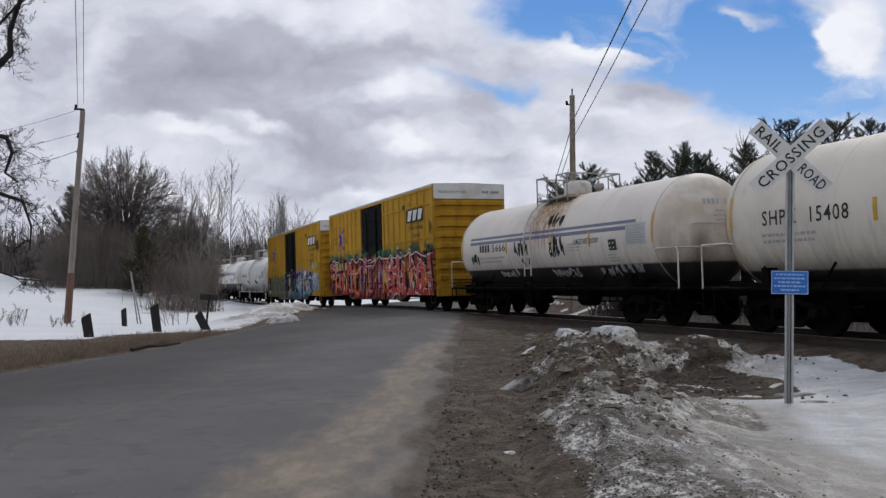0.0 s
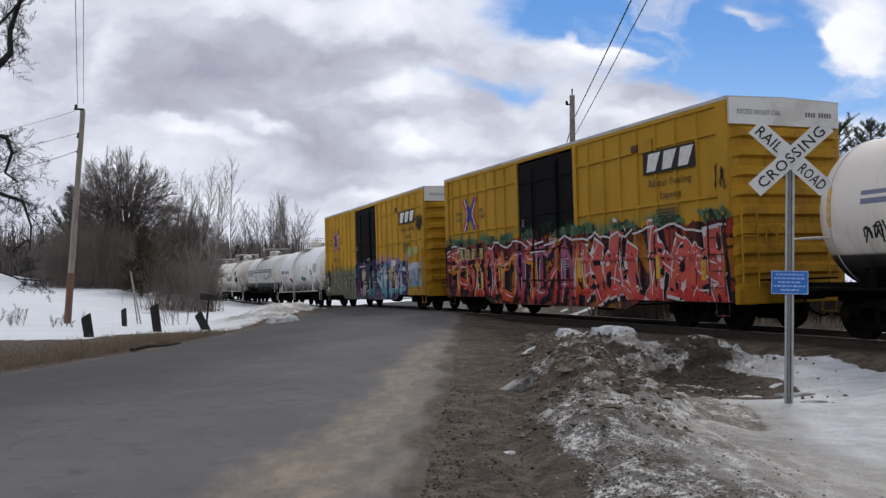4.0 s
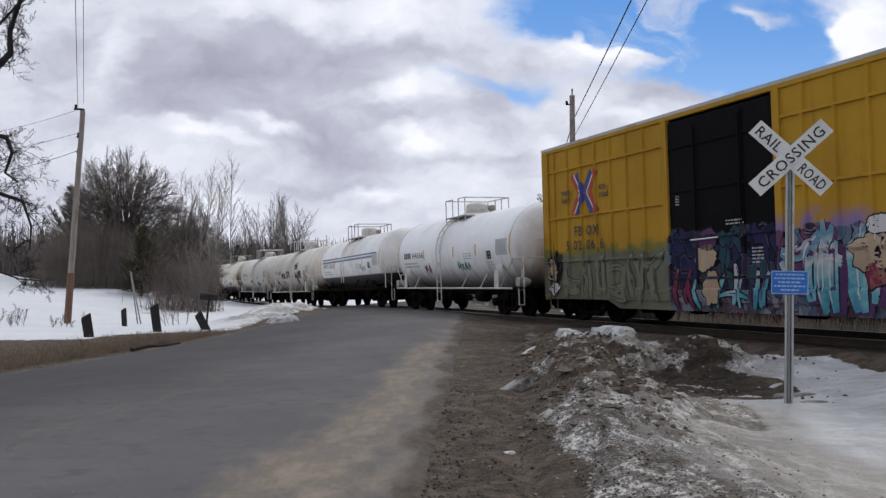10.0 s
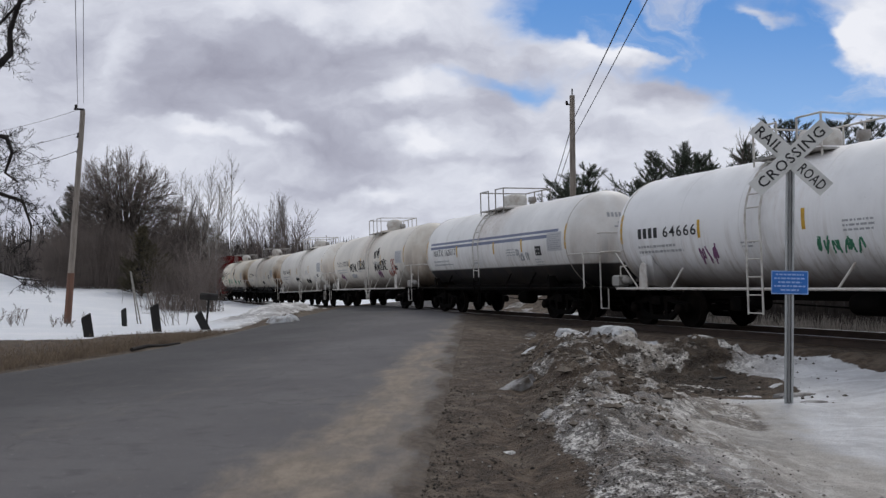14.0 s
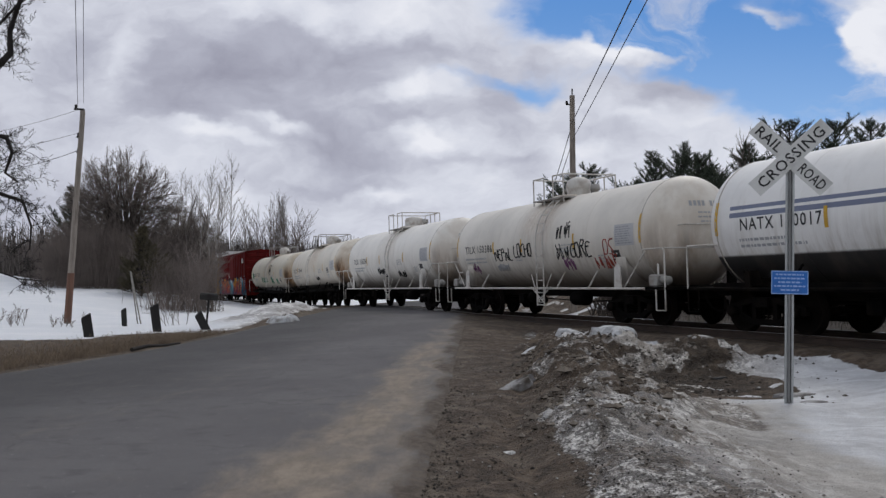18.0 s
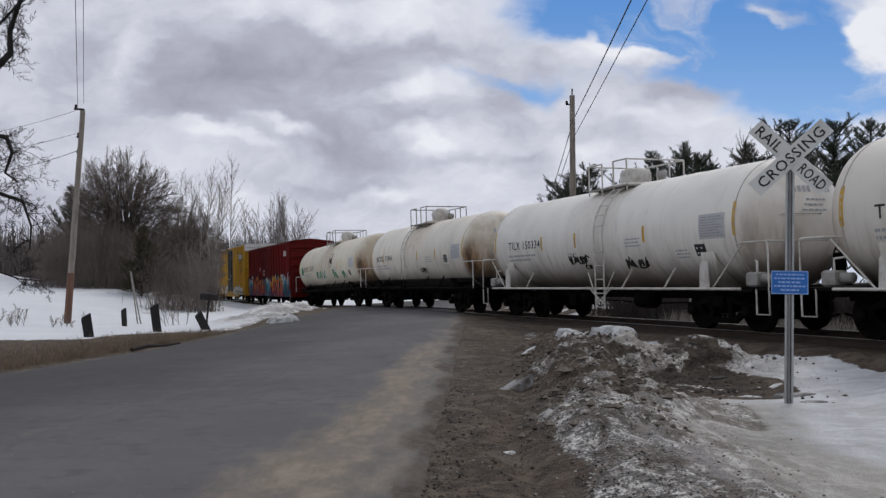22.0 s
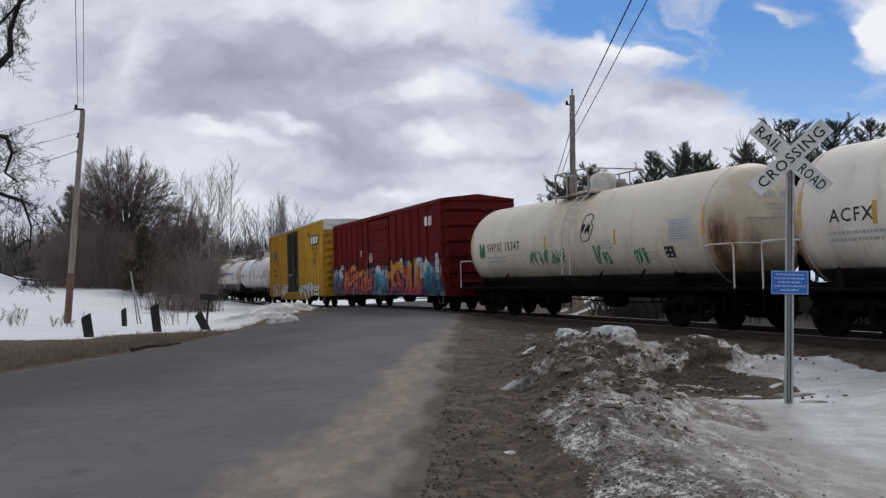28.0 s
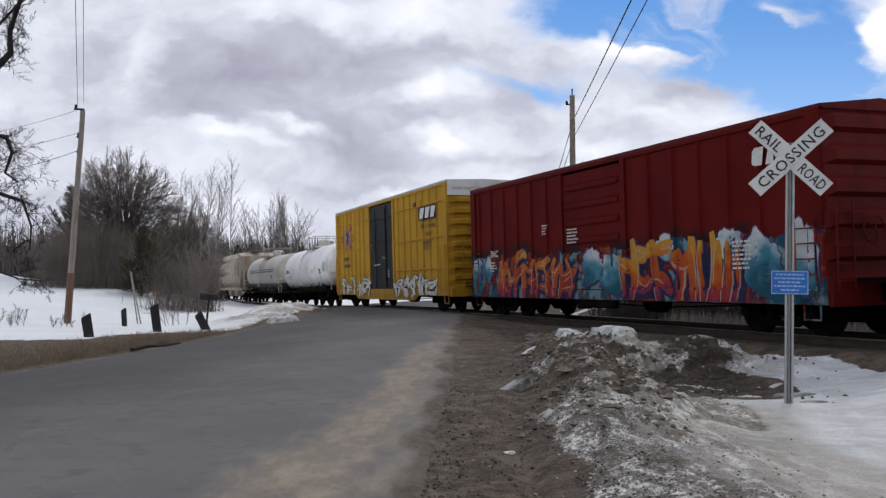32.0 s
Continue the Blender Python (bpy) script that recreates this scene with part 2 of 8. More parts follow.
def ground_z(x, y):
    d = across(x, y)
    rz = road_z(x, y)
    side = 0.30 * smooth(8.9, 11.9, d) if d < TRACK_D else 0.30
    if x > (road_left(y) + road_right(y)) / 2:
        off = x - road_right(y)
        z = rz + (side - rz) * smooth(0.2, 3.0, off) - 0.012 * smooth(0, 0.3, off)
    else:
        off = road_left(y) - x
        low = 0.10 + 1.30 * smooth(32, 62, y) * smooth(9.5, 18, off) * smooth(3.0, 9.0, TRACK_D - d)
        z = rz + (low - rz) * smooth(0.4, 2.6, off)
        if d > TRACK_D:
            z = rz + (0.3 - rz) * smooth(0.4, 2.6, off)
    # the embankment that carries the track
    z = max(z, 0.46 - dip(x * MX + y * MY) - 0.55 * max(0.0, abs(d - TRACK_D) - 2.1))
    if d > TRACK_D + 6 and x > 3:
        z += 1.5 * smooth(TRACK_D + 5.5, TRACK_D + 10, d)
    z += 2.6 * smooth(95, 180, y) * smooth(-20, -60, x) + 1.7 * math.exp(-((x + 38) / 9) ** 2 - ((y - 62) / 8) ** 2)
    return z


def clod(x, y):
    """Broken, lumpy relief of the ploughed bank, roughest on its earthy ridge."""
    m = 0.85 + 0.65 * smooth(9.0, 11.0, y)
    a = 0.16 * (0.28 - abs(fbm(x * 2.6 + 1, y * 2.2, 4))) - 0.10 * abs(fbm(x * 6.5, y * 5.5, 3)) + 0.10 * max(0.0, fbm(x * 9 + 3, y * 8, 2))
    return m * a


def ground_full(x, y):
    z = ground_z(x, y)
    r = smooth(0.0, 0.5, max(x - road_right(y), road_left(y) - x))
    b = bank(x, y)
    k = min(1.0, b * 4)
    z += b + r * (0.04 * fbm(x * 1.3, y * 1.3) + k * (0.20 * fbm(x * 1.7 + 5, y * 1.7, 3) + clod(x, y)))
    # ruts and clods in the bare shoulder
    if 0 < x - soil_line(y) < 3 and k < 0.5:
        z += r * 0.05 * fbm(x * 5 + 2, y * 2.2, 3)
    # the rut along the foot of the bank
    if 4 < y < 13:
        z -= 0.07 * math.exp(-((x - bank_left(y) + 0.22) / 0.14) ** 2) * smooth(13, 10, y)
    # a low drift round the sign's foot
    z += 0.09 * math.exp(-((x - 4.7) / 1.1) ** 2 - ((y - 11.2) / 0.5) ** 2)
    p = left_pile(x, y)
    z += p + min(1, p * 3) * (0.30 * fbm(x * 1.6, y * 1.0) - 0.14 * abs(fbm(x * 3.5, y * 2.0, 3)))
    if r <= 0.0:
        z -= 0.03
    return z


def snow_amount(x, y):
    """1 on snow, 0 on bare ground."""
    d = across(x, y)
    n = fbm(x * 0.9 + 9, y * 0.9, 4)
    if x < road_left(y):
        off = road_left(y) - x
        v = max(smooth(2.0, 3.6, off + 1.6 * n), smooth(26.5, 28.5, y + 1.5 * n) * smooth(0.1, 0.6, off + 0.4 * n))
        v = max(v, smooth(0.08, 0.22, left_pile(x, y) + 0.1 * n))
        if y < 24 + 0.2 * off:
            v *= smooth(21.5, 25.0, y + 1.0 * n) if off < 30 else 1
        if abs(d - TRACK_D) < 3.4 and y < 60:
            v *= smooth(2.5, 3.4, abs(d - TRACK_D) + n)
        return v
    if d > TRACK_D:
        return 0.9 * smooth(0.02, 0.12, n) * smooth(2.6, 3.6, d - TRACK_D)
    e = x - bank_left(y)
    v = smooth(-0.06, 0.42, e + 0.55 * n) * smooth(11.75, 11.25, d + 0.5 * n)
    pit = math.exp(-((x - 4.2) / 1.05) ** 2 - ((y - 13.5) / 1.25) ** 2)
    v *= 1 - smooth(0.22, 0.45, pit + 0.25 * n) * (1 - 0.7 * smooth(0.08, 0.20, fbm(x * 3.1 + 2, y * 2.4, 4)))
    v *= 1 - 0.60 * smooth(9.6, 10.9, y + 1.6 * n + 0.25 * e) * (1 - smooth(1.5, 2.5, e + 0.9 * n)) * (1 - 0.8 * smooth(0.08, 0.22, fbm(x * 2.4 + 7, y * 2.0, 4)))
    v *= 1 - 0.85 * math.exp(-((x - 4.5) / 0.8) ** 2 - ((y - 15.3) / 0.9) ** 2) * smooth(0.22, 0.02, fbm(x * 2.7 + 1, y * 2.3, 4))
    for hx, hy, rx, ry in ((2.55, 16.2, 0.40, 0.2), (3.3, 15.75, 0.42, 0.38), (2.95, 16.1, 0.25, 0.2)):
        v = max(v, smooth(1.2, 0.8, math.hypot((x - hx) / rx, (y - hy) / ry) + 0.7 * n))
    return v


def grit_amount(x, y):
    """How dirty the snow is: dirtiest on the ploughed bank."""
    if x < road_left(y):
        return 0.88 * max(smooth(0.05, 0.3, left_pile(x, y)), smooth(1.5, 0.3, road_left(y) - x)) * (0.6 + 1.2 * abs(fbm(x * 1.1, y * 0.7, 3)))
    n = fbm(x * 0.9 - 4, y * 0.9, 4)
    e = x - bank_left(y)
    clean = max(math.exp(-((x - hx) / 0.45) ** 2 - ((y - hy) / 0.4) ** 2) for hx, hy in ((3.3, 15.75), (2.55, 16.2)))
    v = smooth(3.2, 0.0, e + 1.8 * n) * 1.05 + 0.06 + 0.35 * max(0.0, n)
    if y > 9.6 and e < 2.6:
        v = max(v, 0.85)
    v = max(v, 1.0 * math.exp(-((x - 4.4) / 1.4) ** 2 - ((y - 15.2) / 1.5) ** 2))
    return max(0.0, min(1.0, v * (1 - 0.75 * clean)))


def ice_amount(x, y):
    """Grey refrozen snow of the foreground; the field beyond the road is clean."""
    return 0.0 if x < road_left(y) - 0.5 else 1.0


def sheet(name, xs, ys, zf, material, masks=()):
    nx, ny = len(xs), len(ys)
    v = [(x, y, zf(x, y)) for y in ys for x in xs]
    f = [(j * nx + i, j * nx + i + 1, (j + 1) * nx + i + 1, (j + 1) * nx + i) for j in range(ny - 1) for i in range(nx - 1)]
    me = bpy.data.meshes.new(name)
    me.from_pydata(v, [], f)
    me.polygons.foreach_set("use_smooth", [True] * len(f))
    for key, fn in masks:
        at = me.attributes.new(key, "FLOAT", "POINT")
        at.data.foreach_set("value", [fn(p[0], p[1]) for p in v])
    me.materials.append(material)
    return me


def steps(*marks):
    """Grid lines: pairs of (until, step)."""
    out = [marks[0]]
    for until, st in marks[1:]:
        n = max(1, round((until - out[-1]) / st))
        a = out[-1]
        out += [a + (until - a) * (i + 1) / n for i in range(n)]
    return out


def ground_material():
    k = Nodes("roadside_ground")
    at = k.n.new("ShaderNodeAttribute")
    at.attribute_name = "snow"
    gr = k.n.new("ShaderNodeAttribute")
    gr.attribute_name = "grit"
    tr = k.n.new("ShaderNodeAttribute")
    tr.attribute_name = "turf"
    big = k.noise(0.55, 5, 0.6)
    mid = k.noise(5.0, 6, 0.65)
    fine = k.noise(38.0, 4, 0.7)
    m2 = k.noise(11.0, 5, 0.7)
    soil = k.mix(k.step(mid, 0.35, 0.7), (0.048, 0.033, 0.023), (0.140, 0.103, 0.072))
    soil = k.mix(k.math("MULTIPLY", k.step(fine, 0.52, 0.72), 0.55), soil, (0.20, 0.168, 0.138))
    dots = k.noise(24.0, 3, 0.6)
    soil = k.mix(k.math("MULTIPLY", k.step(dots, 0.58, 0.70), 0.6), soil, (0.016, 0.012, 0.009))
    soil = k.mix(k.math("MULTIPLY", k.step(big, 0.5, 0.7), 0.5), soil, (0.032, 0.025, 0.02))
    worn_ = k.noise(1.5, 7, 0.66, dist=0.4)
    soil = k.mix(k.math("MULTIPLY", k.step(worn_, 0.50, 0.66), 0.6), soil, (0.19, 0.155, 0.12))
    soil = k.mix(k.math("MULTIPLY", k.step(worn_, 0.46, 0.36), 0.65), soil, (0.030, 0.020, 0.013))
    # the wet hollow behind the bank
    gx_, gy_, gz_ = k.split()
    hx_, hy_ = k.math("DIVIDE", k.math("SUBTRACT", gx_, 3.9), 1.5), k.math("DIVIDE", k.math("SUBTRACT", gy_, 14.3), 1.5)
    wet = k.step(k.math("ADD", k.math("ADD", k.math("MULTIPLY", hx_, hx_), k.math("MULTIPLY", hy_, hy_)), k.math("MULTIPLY", worn_, 0.8)), 1.35, 0.75)
    soil = k.mix(k.math("MULTIPLY", wet, 0.75), soil, k.mix(k.step(mid, 0.4, 0.65), (0.014, 0.010, 0.007), (0.045, 0.032, 0.022)))
    turf = k.mix(k.step(mid, 0.35, 0.65), (0.050, 0.035, 0.024), (0.135, 0.098, 0.066))
    turf = k.mix(k.step(m2, 0.52, 0.70), turf, (0.030, 0.021, 0.015))
    turf = k.mix(k.step(fine, 0.5, 0.75), turf, (0.19, 0.145, 0.10))
    soil = k.mix(tr.outputs["Fac"], soil, turf)
    ic = k.n.new("ShaderNodeAttribute")
    ic.attribute_name = "ice"
    snow = k.mix(k.step(big, 0.4, 0.7), (0.80, 0.82, 0.85), (0.87, 0.88, 0.90))
    long_ = k.noise(1.5, 6, 0.65, squash=(0.8, 1.5, 1.0), dist=0.9)
    icy = k.mix(k.step(long_, 0.36, 0.66), (0.60, 0.61, 0.63), (0.82, 0.84, 0.87))
    icy = k.mix(k.math("MULTIPLY", k.step(mid, 0.5, 0.72), 0.4), icy, (0.50, 0.49, 0.48))
    icy = k.mix(k.math("MULTIPLY", k.step(fine, 0.6, 0.74), 0.3), icy, (0.22, 0.2, 0.18))
    snow = k.mix(ic.outputs["Fac"], snow, icy)
    be = k.n.new("ShaderNodeAttribute")
    be.attribute_name = "beige"
    bf = k.step(k.math("ADD", be.outputs["Fac"], k.math("MULTIPLY", k.math("SUBTRACT", long_, 0.5), 1.6)), 0.15, 0.95)
    snow = k.mix(k.math("MULTIPLY", bf, 0.8), snow, k.mix(k.step(mid, 0.35, 0.65), (0.36, 0.325, 0.275), (0.50, 0.465, 0.41)))
    specks = k.step(k.math("ADD", k.math("ADD", k.math("MULTIPLY", fine, 0.40), k.math("MULTIPLY", mid, 0.28)), k.math("ADD", k.math("MULTIPLY", m2, 0.32), k.math("MULTIPLY", k.math("SUBTRACT", gr.outputs["Fac"], 0.75), 0.16))), 0.505, 0.55)
    blot = k.noise(3.2, 8, 0.70, dist=0.5, squash=(1, 0.6, 1))
    dirty = k.mix(k.step(blot, 0.37, 0.57), (0.80, 0.775, 0.735), (0.150, 0.116, 0.086))
    grain = k.noise(19.0, 6, 0.75, squash=(1, 0.6, 1))
    dirty = k.mix(k.step(grain, 0.50, 0.60), dirty, k.mix(0.5, dirty, (0.13, 0.10, 0.075)))
    dirty = k.mix(k.math("MULTIPLY", specks, 0.85), dirty, (0.036, 0.028, 0.021))
    dirty = k.mix(k.math("MULTIPLY", k.step(dots, 0.36, 0.30), 0.75), dirty, (0.52, 0.52, 0.52))
    snow = k.mix(gr.outputs["Fac"], snow, dirty)
    edge = k.step(k.math("ADD", at.outputs["Fac"], k.math("MULTIPLY", k.math("SUBTRACT", mid, 0.5), 0.9)), 0.42, 0.58)
    sa = k.n.new("ShaderNodeAttribute")
    sa.attribute_name = "sand"
    sm = k.step(k.math("ADD", sa.outputs["Fac"], k.math("MULTIPLY", k.math("SUBTRACT", mid, 0.5), 1.1)), 0.25, 0.95)
    soil = k.mix(k.math("MULTIPLY", sm, 0.85), soil, k.mix(k.step(m2, 0.3, 0.7), (0.10, 0.083, 0.064), (0.205, 0.172, 0.132)))
    c = k.mix(edge, soil, snow)
    h = k.math("ADD", k.math("MULTIPLY", fine, 0.6), k.math("ADD", mid, m2))
    k.bump(h, 1.0, 0.045)
    return k.done(c, k.math("SUBTRACT", 0.92, k.math("MULTIPLY", edge, 0.32)), 0.0, 0.35)


def beige_amount(x, y):
    """Sandy melt between the bank and the clean snow."""
    if x < road_left(y):
        return 0.0
    e = x - bank_left(y)
    n = fbm(x * 1.2 + 3, y * 0.5, 4)
    return smooth(0.9, 1.7, e + 0.6 * n) * smooth(3.6, 2.3, e + 0.8 * n - 0.12 * max(0.0, 9 - y)) * 0.9


def turf_amount(x, y):
    if x < road_left(y):
        return 1.0
    return 0.12


def verge_sand(x, y):
    off = x - soil_line(y)
    if x < road_left(y) or across(x, y) > TRACK_D:
        return 0.0
    n = fbm(x * 1.3, y * 0.6, 4)
    return smooth(0.5, -0.15, off + 0.9 * n) * (0.6 + 0.6 * n)


GROUND = ground_material()
gx = steps(-900, (-200, 60), (-60, 10), (-22, 2.0), (-13, 0.5), (-2.6, 0.28), (6.8, 0.07), (12, 0.3), (30, 2), (80, 8), (200, 40), (900, 100))
gy = steps(-120, (-10, 20), (2, 1.5), (5.2, 0.3), (19.5, 0.085), (30, 0.28), (48, 0.5), (80, 1.5), (200, 10), (500, 60), (2400, 300))
tagged(new("ground", sheet("ground", gx, gy, ground_full, GROUND, (("snow", snow_amount), ("grit", grit_amount), ("turf", turf_amount), ("ice", ice_amount), ("sand", verge_sand), ("beige", beige_amount)))),
       "bare soil, dead grass and old snow along a road", "ground", kind="structure")


def asphalt():
    k = Nodes("asphalt")
    big = k.noise(0.35, 5, 0.6)
    mid = k.noise(3.0, 5, 0.6)
    fine = k.noise(70, 3, 0.7)
    c = k.mix(k.step(big, 0.35, 0.7), (0.088, 0.083, 0.085), (0.112, 0.106, 0.107))
    c = k.mix(k.math("MULTIPLY", k.step(fine, 0.55, 0.75), 0.5), c, (0.16, 0.155, 0.15))
    c = k.mix(k.math("MULTIPLY", k.step(mid, 0.52, 0.72), 0.5), c, (0.055, 0.052, 0.054))
    ax_, ay_, az_ = k.split()
    # asphalt goes from darker on the left to lighter on the right
    side_tone = k.step(k.math("ADD", k.math("SUBTRACT", ax_, k.math("MULTIPLY", ay_, 0.1)), k.math("MULTIPLY", k.math("SUBTRACT", big, 0.5), 2.5)), -7.5, -3.2)
    c = k.mix(1.0, c, k.mix(side_tone, (0.62, 0.62, 0.62), (1.15, 1.15, 1.15)), "MULTIPLY")
    pale = k.step(k.noise(22, 2, 0.5), 0.69, 0.74)
    c = k.mix(k.math("MULTIPLY", pale, 0.6), c, (0.30, 0.29, 0.28))
    crack = k.n.new("ShaderNodeTexVoronoi")
    crack.feature = "DISTANCE_TO_EDGE"
    crack.inputs["Scale"].default_value = 0.42
    wob = k.n.new("ShaderNodeVectorMath")
    wob.operation = "ADD"
    nv = k.n.new("ShaderNodeTexNoise")
    nv.inputs["Scale"].default_value, nv.inputs["Detail"].default_value = 1.7, 5
    k.l.new(k.ob, nv.inputs["Vector"])
    k.l.new(nv.outputs["Color"], wob.inputs[0])
    k.l.new(k.ob, wob.inputs[1])
    k.l.new(wob.outputs[0], crack.inputs["Vector"])
    line = k.math("MULTIPLY", k.step(crack.outputs["Distance"], 0.012, 0.004), k.step(big, 0.45, 0.6))
    c = k.mix(k.math("MULTIPLY", line, 0.3), c, (0.03, 0.028, 0.028))
    sd = k.n.new("ShaderNodeAttribute")
    sd.attribute_name = "sand"
    drift = k.noise(3.6, 7, 0.68, squash=(1, 0.32, 1), dist=0.4)
    s = k.step(k.math("ADD", sd.outputs["Fac"], k.math("MULTIPLY", k.math("SUBTRACT", drift, 0.5), 1.7)), 0.05, 1.25)
    c = k.mix(k.math("MULTIPLY", s, 0.85), c, k.mix(k.step(k.noise(5.5, 9, 0.80, squash=(1, 0.45, 1)), 0.34, 0.68), (0.195, 0.160, 0.122), (0.32, 0.262, 0.200)))
    so = k.n.new("ShaderNodeAttribute")
    so.attribute_name = "soil"
    m3 = k.noise(9.0, 6, 0.7)
    e = k.step(k.math("ADD", so.outputs["Fac"], k.math("ADD", k.math("MULTIPLY", k.math("SUBTRACT", drift, 0.5), 1.5), k.math("MULTIPLY", k.math("SUBTRACT", m3, 0.5), 0.8))), 0.30, 0.85)
    c = k.mix(e, c, k.mix(k.step(m3, 0.35, 0.7), (0.046, 0.034, 0.025), (0.125, 0.098, 0.074)))
    k.bump(k.math("ADD", fine, k.math("MULTIPLY", e, m3)), 0.5, 0.014)
    return k.done(c, 0.86, 0.0, 0.3)


def sand_amount(x, y):
    n = fbm(x * 0.9, y * 0.45, 4)
    u = x - sand_line(y) + 0.55 * n
    wide = 0.34 + 0.014 * max(0.0, 20 - y)
    m = fbm(x * 2.2 + 8, y * 1.3, 3)
    v = smooth(-0.40, 0.40, u) * (1 - 0.42 * smooth(wide, wide + 0.5, u)) * (1.0 + 0.5 * n + 0.95 * m)
    v *= 1 - 0.5 * smooth(13.0, 24.0, y)
    w = road_left(y) - x
    return max(v, 0.6 * smooth(-0.5, 0.0, w + 0.4 * n), 0.14 * smooth(0.7, 0.2, abs(u + 2.6)))


def road_mesh():
    ys = steps(-40, (2, 3), (4.5, 0.5), (22, 0.10), (60, 0.6), (140, 6), (400, 40))
    us = [i / 20 * 0.8 for i in range(20)] + [0.8 + 0.2 * i / 16 for i in range(17)]
    v, f, sand, soil = [], [], [], []
    for y in ys:
        a, b = road_left(y), road_right(y)
        wob = 0.08 * nz(y * 0.6, 3.1) + 0.05 * nz(y * 2.3, 8.0)
        for u in us:
            x = a + (b - a) * u
            if u == 1:
                x += wob
            if u == 0:
                x += 0.12 * nz(y * 0.7, 7.7)
            z = road_z(x, y) + 0.05 * (1 - (2 * u - 1) ** 2) + 0.006
            if u in (0, 1):
                z -= 0.03
            v.append((x, y, z))
            sand.append(sand_amount(x, y))
            soil.append(smooth(-0.55, 0.02, x - road_right(y) + 0.5 * fbm(x * 1.1 + 4, y * 0.7, 3)))
    n = len(us)
    for j in range(len(ys) - 1):
        for i in range(n - 1):
            f.append((j * n + i, j * n + i + 1, (j + 1) * n + i + 1, (j + 1) * n + i))
    me = bpy.data.meshes.new("road")
    me.from_pydata(v, [], f)
    me.polygons.foreach_set("use_smooth", [True] * len(f))
    me.attributes.new("sand", "FLOAT", "POINT").data.foreach_set("value", sand)
    me.attributes.new("soil", "FLOAT", "POINT").data.foreach_set("value", soil)
    me.materials.append(asphalt())
    return me


tagged(new("road", road_mesh()), "worn grey asphalt country road with sand along its edge", "road", kind="structure")

# ---- track ----
track = thing("railway_track", on_track(0.0), "single railway track with rusty rails on wooden ties", "railway track", kind="structure")
for side in (-1, 1):
    prof = [(-0.075, -0.18), (0.075, -0.18), (0.07, -0.165), (0.012, -0.15), (0.012, -0.045), (0.037, -0.035), (0.037, -0.004), (0.03, 0.0), (-0.03, 0.0), (-0.037, -0.004), (-0.037, -0.035), (-0.012, -0.045), (-0.012, -0.15), (-0.07, -0.165)]
    rail, head = Build(), Build()
    cuts = [-230.0] + [-64.0 + 2 * i for i in range(15)] + [60.0]
    for a0, a1 in zip(cuts, cuts[1:]):
        for bl, sec in ((rail, [(side * 0.755 + a, b) for a, b in prof]), (head, [(side * 0.755 - 0.028, -0.002), (side * 0.755 + 0.028, -0.002), (side * 0.755 + 0.028, 0.003), (side * 0.755 - 0.028, 0.003)])):
            o, n = len(bl.v), len(sec)
            bl.v += [(a, q[0], q[1] - dip(a)) for a in (a0, a1) for q in sec]
            bl.f += [(o + i, o + (i + 1) % n, o + n + (i + 1) % n, o + n + i) for i in range(n)]
            bl.s += [False] * n
    part("rail", rail, RAIL_SIDE, track)
    part("rail_head", head, TREAD_STEEL, track, "polished running surface")
tie_me = Build().box(-0.115, 0.115, -1.3, 1.3, -0.36, -0.185, 0.012).mesh("tie", TIE_WOOD)
for i in range(150):
    x = -62 + 0.53 * i
    if -46 < x < -28.0:
        continue
    part("tie", tie_me, None, track, at=pose(x, 0.03 * nz(i, 0.5), -dip(x), 0, 0, 1.2 * nz(i, 4.2)))


def ballast():
    k = Nodes("dark_ballast")
    m = k.noise(14, 5, 0.7)
    b = k.noise(1.0, 4)
    c = k.mix(k.step(m, 0.35, 0.7), (0.014, 0.012, 0.010), (0.065, 0.054, 0.046))
    c = k.mix(k.math("MULTIPLY", k.step(b, 0.45, 0.7), 0.6), c, (0.085, 0.066, 0.050))
    k.bump(m, 1.0, 0.05)
    return k.done(c, 0.95)


bal = Build()
nseg = 290
for i in range(nseg + 1):
    x = -230 + i
    for y, z in ((-2.6, -0.75), (-1.75, -0.33), (-0.9, -0.235), (0.0, -0.23), (0.9, -0.235), (1.75, -0.33), (2.6, -0.75)):
        bal.v.append((x, y + 0.15 * nz(x * 0.9, y), z - dip(x) + 0.05 * nz(x * 0.8, y + 5)))
for i in range(nseg):
    for j in range(6):
        bal.f.append((i * 7 + j, i * 7 + j + 1, i * 7 + 8 + j, i * 7 + 7 + j))
        bal.s.append(True)
part("ballast", bal, ballast(), track, "dark dirty crushed stone")


